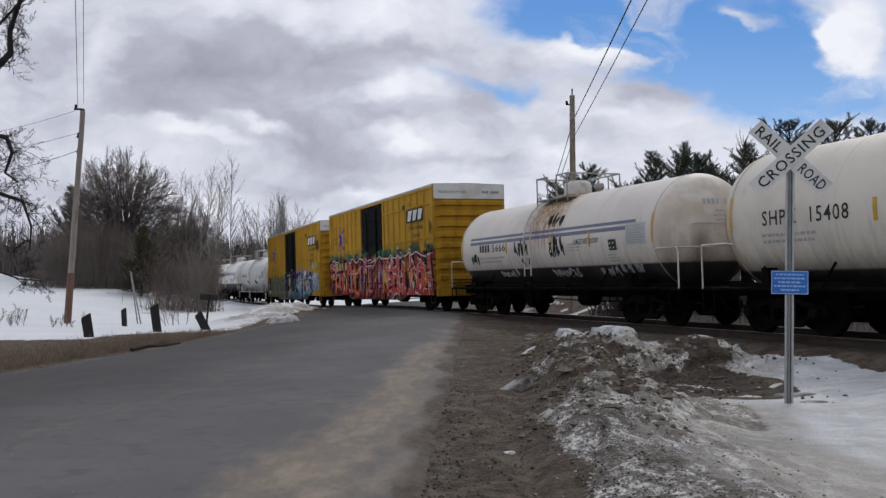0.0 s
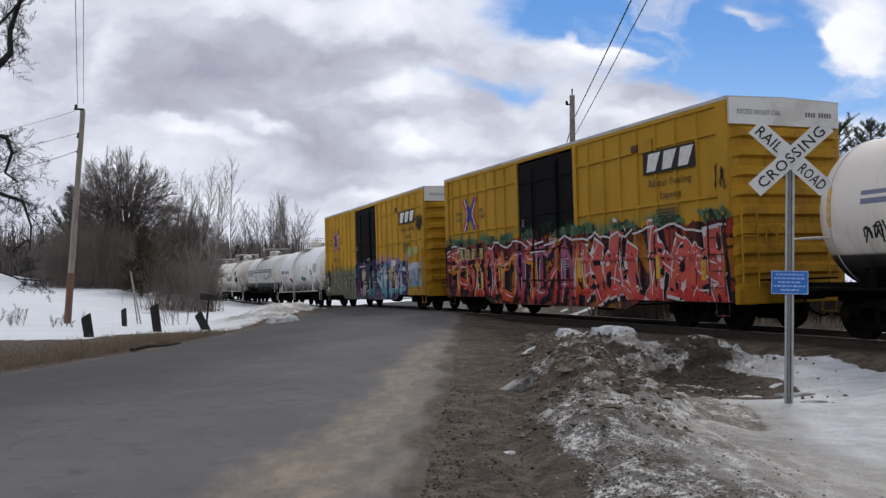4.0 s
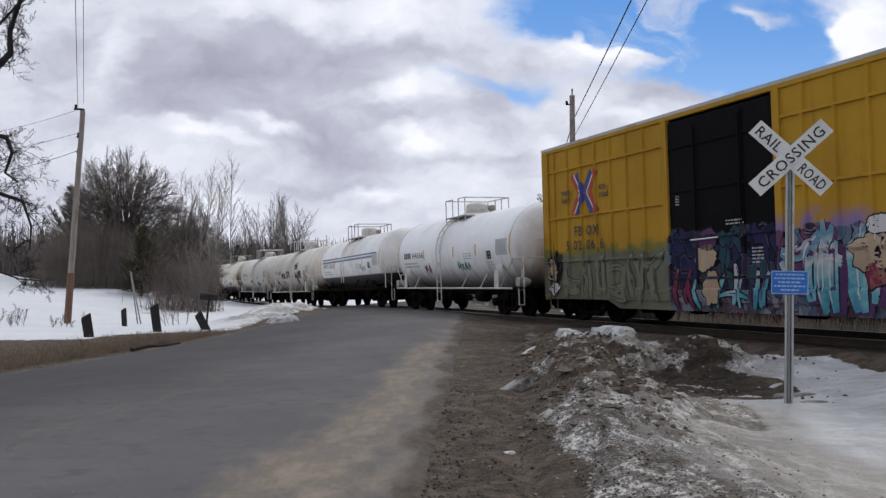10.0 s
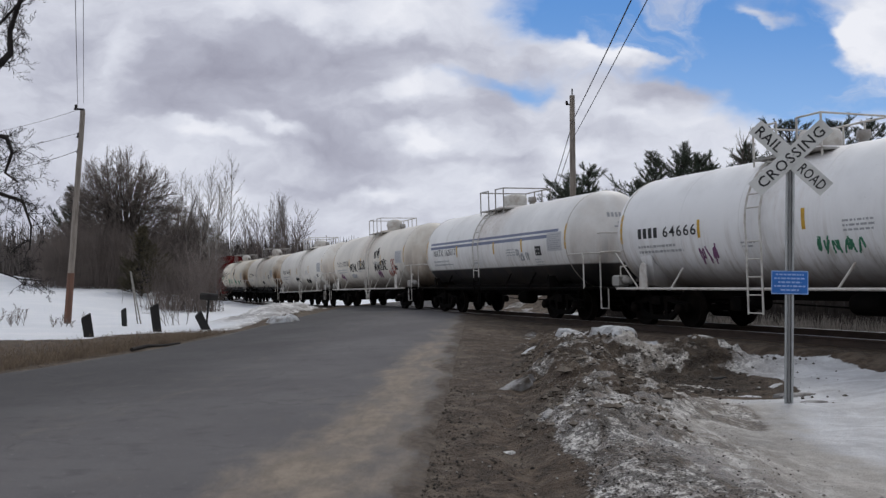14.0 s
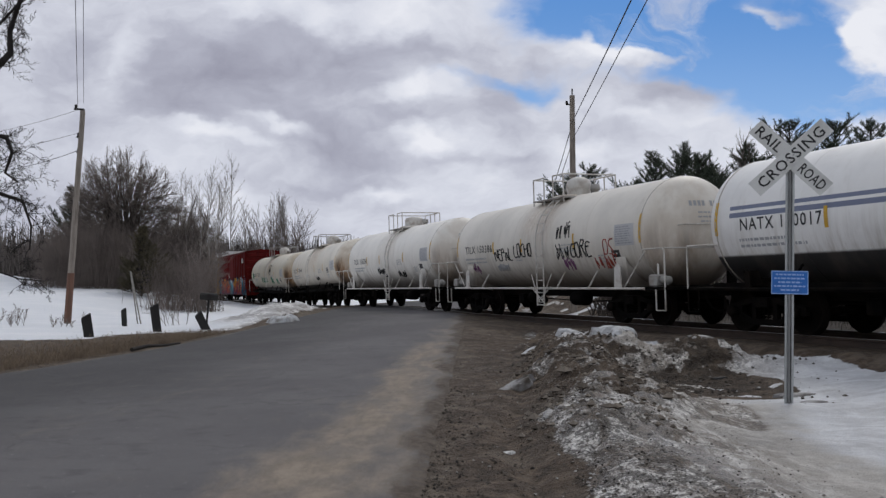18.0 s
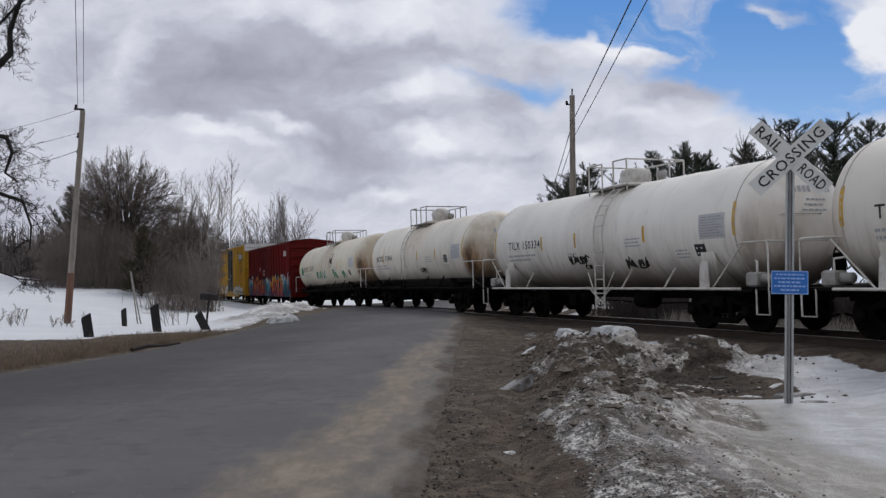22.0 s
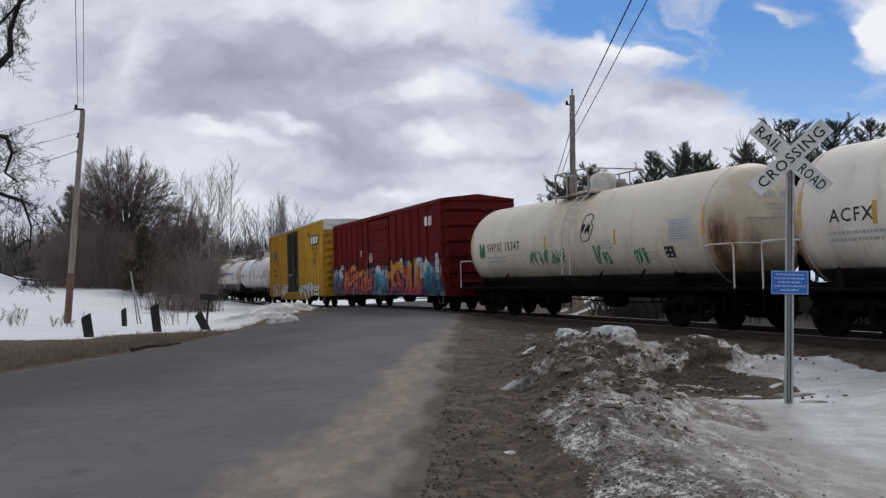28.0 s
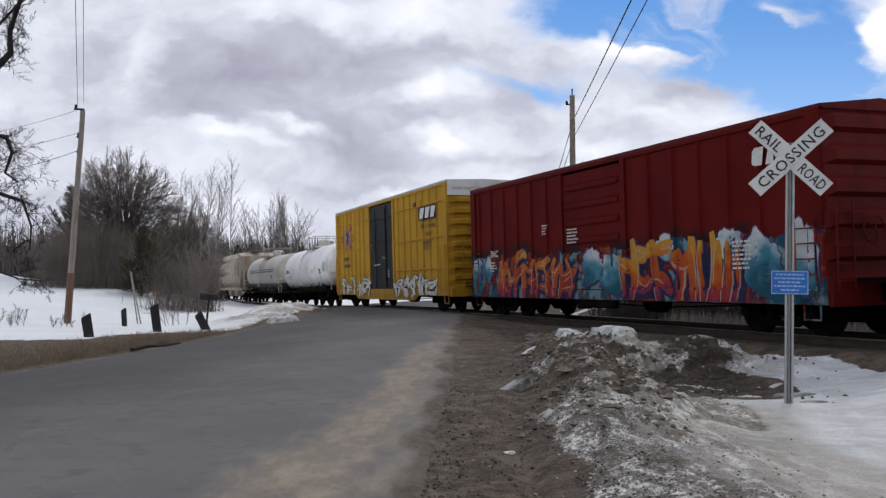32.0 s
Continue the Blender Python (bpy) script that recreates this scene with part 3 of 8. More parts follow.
# ---- loose stones and lumps of dirty ice on the shoulder and the bank ----
def gravel(name, n, where, sizes, seed, material, label):
    rng = random.Random(seed)
    b = Build()
    ico = [(0, 0, 1), (0.9, 0, 0.1), (0, 0.9, 0.0), (-0.9, 0, 0.1), (0, -0.9, 0), (0, 0, -0.6)]
    fc = [(0, 1, 2), (0, 2, 3), (0, 3, 4), (0, 4, 1), (5, 2, 1), (5, 3, 2), (5, 4, 3), (5, 1, 4)]
    for i in range(n):
        x, y = where(rng)
        r = sizes[0] * (sizes[1] / sizes[0]) ** (rng.random() ** 2.2)
        z = ground_full(x, y) + r * 0.15
        a = rng.uniform(0, 6.283)
        ca, sa = math.cos(a), math.sin(a)
        k = [rng.uniform(0.65, 1.2) for _ in range(6)]
        sx, sy, sz = rng.uniform(0.8, 1.5), rng.uniform(0.7, 1.1), rng.uniform(0.45, 0.8)
        v = []
        for q, (px_, py_, pz_) in enumerate(ico):
            vx, vy, vz = px_ * r * sx * k[q], py_ * r * sy * k[q], pz_ * r * sz * k[q]
            v.append((x + vx * ca - vy * sa, y + vx * sa + vy * ca, z + vz))
        b.add(v, fc)
    tagged(new(name, b.mesh(name, material)), label, "gravel", kind="stuff")


def island_mix(name, c0, c1, rough=0.9):
    k = Nodes(name)
    g = k.n.new("ShaderNodeNewGeometry")
    c = k.mix(g.outputs["Random Per Island"], c0, c1)
    c = k.mix(k.math("MULTIPLY", k.noise(30, 3), 0.5), c, tuple(v * 0.5 for v in c0))
    return k.done(c, rough)


def on_shoulder(rng):
    y = 5.3 + 17 * rng.random() ** 1.6
    return soil_line(y) - 0.5 + rng.uniform(0.0, 1.0) ** 0.6 * (bank_left(y) + 0.8 - soil_line(y)), y


def on_bank(rng):
    y = 5.3 + 13 * rng.random() ** 1.3
    return bank_left(y) + 0.1 + abs(rng.gauss(0, 0.8)), y


def on_pit(rng):
    return rng.gauss(3.3, 1.1), rng.gauss(14.6, 1.0)


gravel("gravel", 3200, on_shoulder, (0.005, 0.024), 3, island_mix("gravel_stone", (0.04, 0.031, 0.024), (0.16, 0.135, 0.11)), "loose brown gravel and grit on the road shoulder")
gravel("gravel", 7000, on_bank, (0.004, 0.017), 4, island_mix("bank_grit", (0.012, 0.010, 0.009), (0.07, 0.055, 0.045)), "dark grit and stones melted out of old snow")
gravel("gravel", 1500, on_pit, (0.01, 0.06), 5, island_mix("pit_clod", (0.03, 0.023, 0.018), (0.15, 0.13, 0.11)), "clods of earth on the ploughed bank")
def on_ridge(rng):
    y = rng.uniform(8.0, 16.8)
    return bank_left(y) + rng.uniform(-0.1, 1.5), y


gravel("gravel", 900, on_ridge, (0.018, 0.085), 12, island_mix("ridge_clod", (0.06, 0.046, 0.034), (0.27, 0.23, 0.185)), "brown clods of frozen earth along the ridge of the bank")
gravel("ice_lumps", 1500, on_bank, (0.007, 0.026), 6, island_mix("dirty_ice_lump", (0.14, 0.115, 0.095), (0.60, 0.585, 0.56), 0.7), "small lumps of dirty ice on the bank")


def on_edge(rng):
    y = 5.2 + 7 * rng.random() ** 1.5
    return road_right(y) - 0.10 + abs(rng.gauss(0, 0.38)), y


gravel("gravel", 1300, on_edge, (0.006, 0.026), 8, island_mix("dark_clod", (0.014, 0.011, 0.009), (0.075, 0.058, 0.044)), "dark crumbs of broken asphalt and earth at the road's edge")
gravel("gravel", 160, on_shoulder, (0.008, 0.022), 9, island_mix("pale_pebble", (0.25, 0.23, 0.2), (0.5, 0.48, 0.45)), "pale pebbles scattered on the soil")


def slab(x, y, lx, ly, h, rz, seed, label, tilt=(6, 4), mat_=None):
    """A broken plate of old ice, uneven at its rim."""
    rng = random.Random(seed)
    b = Build()
    n = 30
    rim = []
    for i in range(n):
        a = 6.2832 * i / n
        q = 0.9 + 0.45 * nz(math.cos(a) * 1.4 + seed * 3.1, math.sin(a) * 1.4, 0.5) + 0.22 * rng.uniform(-1, 1)
        rim.append((math.cos(a) * lx * q, math.sin(a) * ly * q))
    rows = ((1.04, -0.10), (0.95, h * 0.35), (0.74, h * 0.78), (0.40, h * 0.98))
    for j, (k, z) in enumerate(rows):
        b.v += [(p[0] * k, p[1] * k, z + (0.5 * h * fbm(p[0] * k * 7 + seed, p[1] * k * 7, 3) if j else 0)) for p in rim]
    b.v.append((0, 0, h * (1.0 + 0.4 * nz(seed, 1.5))))
    for r in range(3):
        for i in range(n):
            j = (i + 1) % n
            b.f.append((r * n + i, r * n + j, r * n + n + j, r * n + n + i))
            b.s.append(False)
    for i in range(n):
        b.f.append((3 * n + i, 3 * n + (i + 1) % n, 4 * n))
        b.s.append(True)
    solid("ice_slab", b, mat_ or ICE, pose(x, y, ground_full(x, y) - 0.02, tilt[0], tilt[1], rz), label, "ice", "ice slabs")


ICE = worn("old_grey_ice", (0.36, 0.355, 0.35), (0.11, 0.09, 0.07), 0.95, 5.0, 0.6, bump=0.9)
SNOW_CRUST = worn("old_white_snow", (0.56, 0.57, 0.58), (0.20, 0.18, 0.155), 0.85, 5.0, 0.75, bump=0.8)
slab(0.88, 11.9, 0.46, 0.11, 0.06, 20, 1, "grey broken ice slab lying on bare soil", (14, -27))
slab(1.62, 16.6, 0.40, 0.10, 0.05, 30, 2, "pale thin ice slab tipped up against the earthy bank", (12, -26), SNOW_CRUST)
slab(2.42, 16.35, 0.40, 0.13, 0.07, -22, 3, "white snow crust on top of the bank", (5, 14), SNOW_CRUST)
slab(3.15, 15.85, 0.46, 0.34, 0.17, -8, 4, "white snow lump on top of the bank", (8, 8), SNOW_CRUST)
slab(4.55, 15.6, 0.26, 0.16, 0.04, 5, 5, "dirty snow lump on the bank", (6, 4))
slab(1.1, 9.1, 0.07, 0.24, 0.05, -10, 6, "dirty ice lump at the bank's foot", (6, 6))
slab(-5.55, 31.2, 0.55, 0.35, 0.30, 10, 10, "white snow slab at the road's edge", (4, -4), SNOW_CRUST)
slab(0.62, 8.05, 0.075, 0.04, 0.05, 10, 7, "small white scrap lying on bare soil", (2, 3), MARK_WHITE)
slab(5.05, 12.6, 0.35, 0.12, 0.06, 10, 8, "low ridge of refrozen snow by the sign", (3, 0))
slab(5.0, 11.9, 0.22, 0.10, 0.05, 15, 9, "low ridge of refrozen snow by the sign", (3, 0))
slab(4.5, 14.3, 0.17, 0.05, 0.05, 8, 11, "black scrap lying on the dirty snow", (4, 0), SIGN_BLACK)

# ---- the train: running gear shared by all cars ----
WHEELSETS = []


def side_frame_mesh():
    b = Build()
    outer = [(-1.12, 0.40), (-1.12, 0.58), (-0.62, 0.66), (-0.42, 0.74), (0.42, 0.74), (0.62, 0.66), (1.12, 0.58), (1.12, 0.40), (0.72, 0.36), (0.42, 0.17), (-0.42, 0.17), (-0.72, 0.36)]
    holes = [[(-0.66, 0.44), (-0.66, 0.56), (-0.36, 0.62), (-0.36, 0.30)], [(0.66, 0.44), (0.36, 0.30), (0.36, 0.62), (0.66, 0.56)], [(-0.24, 0.30), (-0.24, 0.60), (0.24, 0.60), (0.24, 0.30)]]
    bm = bmesh.new()
    edges = []
    for loop in [outer] + holes:
        vs = [bm.verts.new((p[0], -0.055, p[1])) for p in loop]
        edges += [bm.edges.new((vs[i], vs[(i + 1) % len(vs)])) for i in range(len(vs))]
    fill = bmesh.ops.triangle_fill(bm, edges=edges, use_beauty=True)
    faces = [g for g in fill["geom"] if isinstance(g, bmesh.types.BMFace)]
    ex = bmesh.ops.extrude_face_region(bm, geom=faces)
    bmesh.ops.translate(bm, verts=[g for g in ex["geom"] if isinstance(g, bmesh.types.BMVert)], vec=(0, 0.11, 0))
    bmesh.ops.recalc_face_normals(bm, faces=bm.faces)
    me = bpy.data.meshes.new("side_frame")
    bm.to_mesh(me)
    bm.free()
    me.materials.append(BLACK_FRAME)
    return me


def wheel_build(side):
    r = 0.457
    y = side * 0.755
    prof = [(-0.03, 0.075), (-0.03, 0.14), (0.0, 0.17), (0.0, 0.36), (-0.045, 0.385), (-0.06, 0.43), (-0.065, r - 0.01), (0.045, r + 0.002), (0.055, r + 0.028), (0.075, r + 0.022), (0.075, 0.39), (0.03, 0.36), (0.03, 0.17), (0.06, 0.14), (0.06, 0.075)]
    return [(y - side * a, rr) for a, rr in prof]


WS = Build()
WS.lathe([(-1.10, 0.0), (-1.10, 0.075), (1.10, 0.075), (1.10, 0.0)], 14, "y")
for sd in (-1, 1):
    WS.lathe(wheel_build(sd), 30, "y")
    for kk in range(3):
        ca, sa = math.cos(kk * 2.094) * 0.055, math.sin(kk * 2.094) * 0.055
        WS.box(ca - 0.014, ca + 0.014, sd * 1.115 - 0.015, sd * 1.115 + 0.015, sa - 0.014, sa + 0.014)
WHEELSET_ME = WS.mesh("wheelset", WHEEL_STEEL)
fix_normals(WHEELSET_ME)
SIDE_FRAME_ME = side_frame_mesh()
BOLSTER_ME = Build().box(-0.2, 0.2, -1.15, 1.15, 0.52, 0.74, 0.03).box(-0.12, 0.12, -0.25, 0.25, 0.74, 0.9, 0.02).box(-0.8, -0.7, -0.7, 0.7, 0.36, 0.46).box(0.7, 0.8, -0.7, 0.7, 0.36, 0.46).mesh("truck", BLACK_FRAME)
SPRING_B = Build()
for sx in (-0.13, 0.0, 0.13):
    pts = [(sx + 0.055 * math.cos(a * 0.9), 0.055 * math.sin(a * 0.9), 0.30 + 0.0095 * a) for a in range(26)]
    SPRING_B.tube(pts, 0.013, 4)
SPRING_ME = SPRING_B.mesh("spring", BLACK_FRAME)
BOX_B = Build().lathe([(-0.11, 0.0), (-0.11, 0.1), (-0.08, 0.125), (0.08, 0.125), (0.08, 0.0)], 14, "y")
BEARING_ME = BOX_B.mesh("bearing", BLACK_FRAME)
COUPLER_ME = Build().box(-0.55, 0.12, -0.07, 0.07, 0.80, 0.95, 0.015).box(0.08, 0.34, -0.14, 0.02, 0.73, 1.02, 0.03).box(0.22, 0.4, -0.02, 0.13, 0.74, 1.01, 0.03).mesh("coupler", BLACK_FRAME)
HOSE_ME = Build().tube([(-0.15, -0.32, 0.86), (0.05, -0.33, 0.72), (0.22, -0.28, 0.45), (0.38, -0.18, 0.36), (0.46, -0.08, 0.40)], 0.026, 7).mesh("air_hose", BLACK_FRAME)


def running_gear(car, half, inset):
    """Two trucks, couplers and hoses for a car of that half length between pulling faces."""
    for end in (-1, 1):
        x = end * (half - inset)
        truck = part("truck", BOLSTER_ME, None, car, at=pose(x, 0, 0))
        for side in (-1, 1):
            part("side_frame", SIDE_FRAME_ME, None, truck, at=pose(0, side * 1.0, 0))
            part("spring", SPRING_ME, None, truck, at=pose(0, side * 1.0, 0))
            for ax in (-0.889, 0.889):
                part("bearing", BEARING_ME, None, truck, at=pose(ax, side * 1.07, 0.457, 0, 0, 0 if side < 0 else 180))
        for ax in (-0.889, 0.889):
            w = part("wheelset", WHEELSET_ME, None, truck)
            w.matrix_parent_inverse = Matrix.Translation((ax, 0, 0))
            w.matrix_basis = pose(0, 0, 0.457)
            WHEELSETS.append(w)
        part("coupler", COUPLER_ME, None, car, at=pose(end * (half - 0.24), 0, 0, 0, 0, 0 if end > 0 else 180))
        part("air_hose", HOSE_ME, None, car, at=pose(end * (half - 0.45), 0, 0, 0, 0, 0 if end > 0 else 180))


def brake_rigging(car, half, drop):
    b = Build()
    b.lathe([(-0.35, 0), (-0.35, 0.19), (-0.3, 0.21), (0.3, 0.21), (0.35, 0.19), (0.35, 0)], 16, "x", at=(1.4, -0.55, drop))
    part("air_tank", b, BLACK_FRAME, car)
    b = Build().lathe([(-0.2, 0), (-0.2, 0.15), (0.25, 0.17), (0.25, 0)], 14, "x", at=(-1.6, -0.5, drop))
    b.box(-2.2, -1.85, -0.75, -0.45, drop - 0.2, drop + 0.12, 0.03)
    part("brake_cylinder", b, BLACK_FRAME, car)
    part("brake_rod", Build().tube([(-half + 2.8, -0.35, 0.62), (-1.8, -0.45, drop), (1.2, -0.3, drop - 0.1), (half - 2.8, -0.3, 0.6)], 0.018, 6), BLACK_FRAME, car)
    part("train_line", Build().tube([(-half + 0.5, 0.4, 0.88), (-half + 3.2, 0.45, 0.72), (half - 3.2, 0.45, 0.72), (half - 0.5, 0.4, 0.88)], 0.024, 6), BLACK_FRAME, car)


def ladder(car, material, x, y, z0, z1, w=0.42, n=6, axis="x", name="ladder"):
    b = Build()
    for u in (-w / 2, w / 2):
        p = (x + u, y) if axis == "x" else (x, y + u)
        b.tube([(p[0], p[1], z0), (p[0], p[1], z1)], 0.02, 6)
    for i in range(n):
        z = z0 + (z1 - z0) * (i + 0.5) / n
        a = (x - w / 2, y, z) if axis == "x" else (x, y - w / 2, z)
        c = (x + w / 2, y, z) if axis == "x" else (x, y + w / 2, z)
        b.tube([a, c], 0.014, 6)
    return part(name, b, material, car)


def wheel_mesh(r=0.28, material=BLACK_FRAME):
    b = Build()
    b.tube([(0, r * math.cos(a * 0.2618), r * math.sin(a * 0.2618)) for a in range(25)], 0.018, 6, caps=False)
    for i in range(5):
        a = i * 1.2566
        b.tube([(0.03, 0, 0), (0, r * math.cos(a), r * math.sin(a))], 0.012, 5)
    return b.mesh("brake_wheel", material)


BRAKE_WHEEL_ME = wheel_mesh()


def flat_text(car, text, x, z, height, material, y, name="marking", spread=1.05, skin=None, lift=0.005):
    """Lettering on a car's flat side towards the road."""
    v, f = lettering(text, height, spread, 0.03)
    for gv, gf in glyphs(v, f):
        part(name, Build().add([(p[0] + x, -skin.depth(p[0] + x, p[1] + z) - lift if skin else y, p[1] + z) for p in gv], gf), material, car)


def bars(car, x, z, w, rows, gap, material, place, name="small_print", rng=None):
    """Rows of plain bars that stand for print too small to read."""
    rng = rng or random.Random(int(x * 100 + z * 37))
    b = Build()
    for i in range(rows):
        u = x
        end = x + w * rng.uniform(0.7, 1.0)
        while u < end:
            l = min(rng.uniform(0.03, 0.14), end - u)
            zz = z - i * gap
            place(b, u, u + l, zz - gap * 0.22, zz + gap * 0.22)
            u += l + 0.03
    return tagged(part(name, b, material, car), kind="stuff")


def flat_place(y):
    def put(b, x0, x1, z0, z1):
        b.add([(x0, y, z0), (x1, y, z0), (x1, y, z1), (x0, y, z1)], [(0, 1, 2, 3)])
    return put


# ---- box cars ----
def painted_side(name, base, base2, dirt, palette, ztop, z_wave, x0, x1, cell=(0.95, 1.25), fade=None, outline=(0.012, 0.011, 0.014), halo=(0.75, 0.72, 0.70), back=None, warp=1.0, seed=0.0, edge_w=0.055, patch=None, gloss=0.15):
    """Car paint with dust and rust, and spray-painted lettering low on the side towards the road."""
    k = Nodes(name)
    x, y, z = k.split()
    big = k.noise(0.6, 5, 0.6)
    streak = k.noise(1.0, 5, 0.65, squash=(5, 5, 0.5))
    fine = k.noise(26, 3, 0.6)
    c = k.mix(k.step(big, 0.35, 0.7), base, base2)
    c = k.mix(k.math("MULTIPLY", k.step(streak, 0.52, 0.8), 0.55), c, dirt)
    c = k.mix(k.math("MULTIPLY", k.step(fine, 0.62, 0.75), 0.35), c, dirt)
    pos = k.join(k.math("MULTIPLY", x, cell[0]), seed, k.math("MULTIPLY", z, cell[1]))
    wv = k.n.new("ShaderNodeTexNoise")
    wv.inputs["Scale"].default_value, wv.inputs["Detail"].default_value = 1.5, 1.0
    k.l.new(pos, wv.inputs["Vector"])
    sub = k.n.new("ShaderNodeVectorMath")
    sub.operation = "SUBTRACT"
    sub.inputs[1].default_value = (0.5, 0.5, 0.5)
    k.l.new(wv.outputs["Color"], sub.inputs[0])
    scl = k.n.new("ShaderNodeVectorMath")
    scl.operation = "SCALE"
    scl.inputs["Scale"].default_value = 1.5 * warp
    k.l.new(sub.outputs[0], scl.inputs[0])
    add = k.n.new("ShaderNodeVectorMath")
    add.operation = "ADD"
    k.l.new(pos, add.inputs[0])
    k.l.new(scl.outputs[0], add.inputs[1])
    vo = k.n.new("ShaderNodeTexVoronoi")
    vo.inputs["Scale"].default_value, vo.inputs["Randomness"].default_value = 2.0, 0.9
    k.l.new(add.outputs[0], vo.inputs["Vector"])
    ve = k.n.new("ShaderNodeTexVoronoi")
    ve.feature = "DISTANCE_TO_EDGE"
    ve.inputs["Scale"].default_value, ve.inputs["Randomness"].default_value = 2.0, 0.9
    k.l.new(add.outputs[0], ve.inputs["Vector"])
    cs = k.n.new("ShaderNodeSeparateColor")
    k.l.new(vo.outputs["Color"], cs.inputs[0])
    n = len(palette)
    col = k.ramp(cs.outputs[0], [(i / n, p) for i, p in enumerate(palette)], "CONSTANT")
    shade = k.noise(3.2, 2, 0.5)
    col = k.mix(k.math("MULTIPLY", k.step(shade, 0.45, 0.7), 0.45), col, palette[0])
    d = ve.outputs["Distance"]
    col = k.mix(k.math("MULTIPLY", k.math("MULTIPLY", k.step(d, edge_w * 1.9, edge_w * 1.5), k.step(cs.outputs[1], 0.42, 0.46)), 0.9), col, halo)
    col = k.mix(k.step(d, edge_w, edge_w * 0.72), col, outline)
    wave = k.noise(0.9, 2, 0.5, vec=k.join(x, seed + 3.0, 0.0))
    wave2 = k.noise(4.5, 1, 0.5, vec=k.join(x, seed + 5.0, 0.0))
    top = k.math("ADD", k.math("ADD", ztop - 0.75 * z_wave, k.math("MULTIPLY", wave, z_wave)), k.math("MULTIPLY", wave2, 0.5 * z_wave))
    over = k.math("SUBTRACT", z, top)
    m = k.step(over, 0.02, -0.02)
    ends = k.math("MULTIPLY", k.step(x, x0 - 0.03, x0 + 0.03), k.step(x, x1 + 0.03, x1 - 0.03))
    near = k.math("LESS_THAN", y, -0.4)
    m = k.math("MULTIPLY", k.math("MULTIPLY", m, ends), near)
    if fade:
        fm = k.math("MULTIPLY", k.math("MULTIPLY", k.math("MULTIPLY", k.step(over, 0.42, 0.02), near), k.step(k.noise(1.1, 3), 0.4, 0.55)), ends)
        c = k.mix(fm, c, fade)
    if patch:
        pm = k.math("MULTIPLY", k.step(k.math("ADD", z, k.math("MULTIPLY", k.noise(1.6, 3), 0.35)), patch[1] + 0.22, patch[1] + 0.14), k.math("MULTIPLY", k.math("LESS_THAN", x, patch[2]), near))
        haze = k.math("MULTIPLY", k.step(k.math("ADD", z, k.math("MULTIPLY", k.noise(2.2, 4), 0.7)), patch[1] + 0.62, patch[1] + 0.42), k.math("MULTIPLY", k.math("LESS_THAN", x, patch[2]), near))
        c = k.mix(k.math("MULTIPLY", haze, 0.75), c, (0.13, 0.155, 0.05))
        c = k.mix(pm, c, k.mix(k.step(big, 0.4, 0.65), patch[0], tuple(v * 0.7 for v in patch[0])))
    if back:
        bm_ = k.step(k.noise(1.0, 2, 0.5, vec=pos), back[1], back[1] + 0.03)
        bc = k.mix(k.step(k.noise(2.2, 3), 0.45, 0.55), back[0], back[2])
        col = k.mix(bm_, col, bc)
    c = k.mix(k.math("MULTIPLY", m, 0.96), c, col)
    c = k.mix(k.math("MULTIPLY", k.step(z, 1.5, 0.5), k.math("MULTIPLY", streak, 0.45)), c, (0.09, 0.075, 0.06))
    k.bump(k.math("ADD", big, k.math("MULTIPLY", fine, 0.15)), 0.18, 0.03)
    return k.done(c, k.math("ADD", 0.62, k.math("MULTIPLY", streak, 0.25)), 0.0, gloss)


ROOF_METAL = worn("roof_metal", (0.42, 0.42, 0.41), (0.25, 0.2, 0.15), 0.6, 0.9, 0.5, 0.5)
DOOR_BLACK = worn("black_door_paint", (0.016, 0.016, 0.018), (0.06, 0.055, 0.05), 0.5, 1.3, 0.5, squash=(4, 4, 0.6))
END_YELLOW = worn("yellow_end_paint", (0.42, 0.225, 0.018), (0.17, 0.09, 0.02), 0.6, 0.8, 0.55, squash=(3, 3, 0.7))
END_RED = worn("red_end_paint", (0.105, 0.006, 0.005), (0.045, 0.005, 0.005), 0.6, 0.8, 0.5, squash=(3, 3, 0.7))
TOP_WHITE = worn("white_top_paint", (0.66, 0.66, 0.64), (0.4, 0.36, 0.3), 0.5, 1.2, 0.55)
for m_ in (END_YELLOW, END_RED, DOOR_BLACK):
    m_.node_tree.nodes["Principled BSDF"].inputs["Specular IOR Level"].default_value = 0.12
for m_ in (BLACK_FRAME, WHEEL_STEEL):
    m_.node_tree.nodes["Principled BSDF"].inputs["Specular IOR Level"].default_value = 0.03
LOGO_RED = worn("logo_red", (0.42, 0.04, 0.015), (0.30, 0.05, 0.02), 0.4, 8, 0.6)
LOGO_BLUE = worn("logo_blue", (0.03, 0.035, 0.20), (0.06, 0.05, 0.16), 0.4, 8, 0.6)


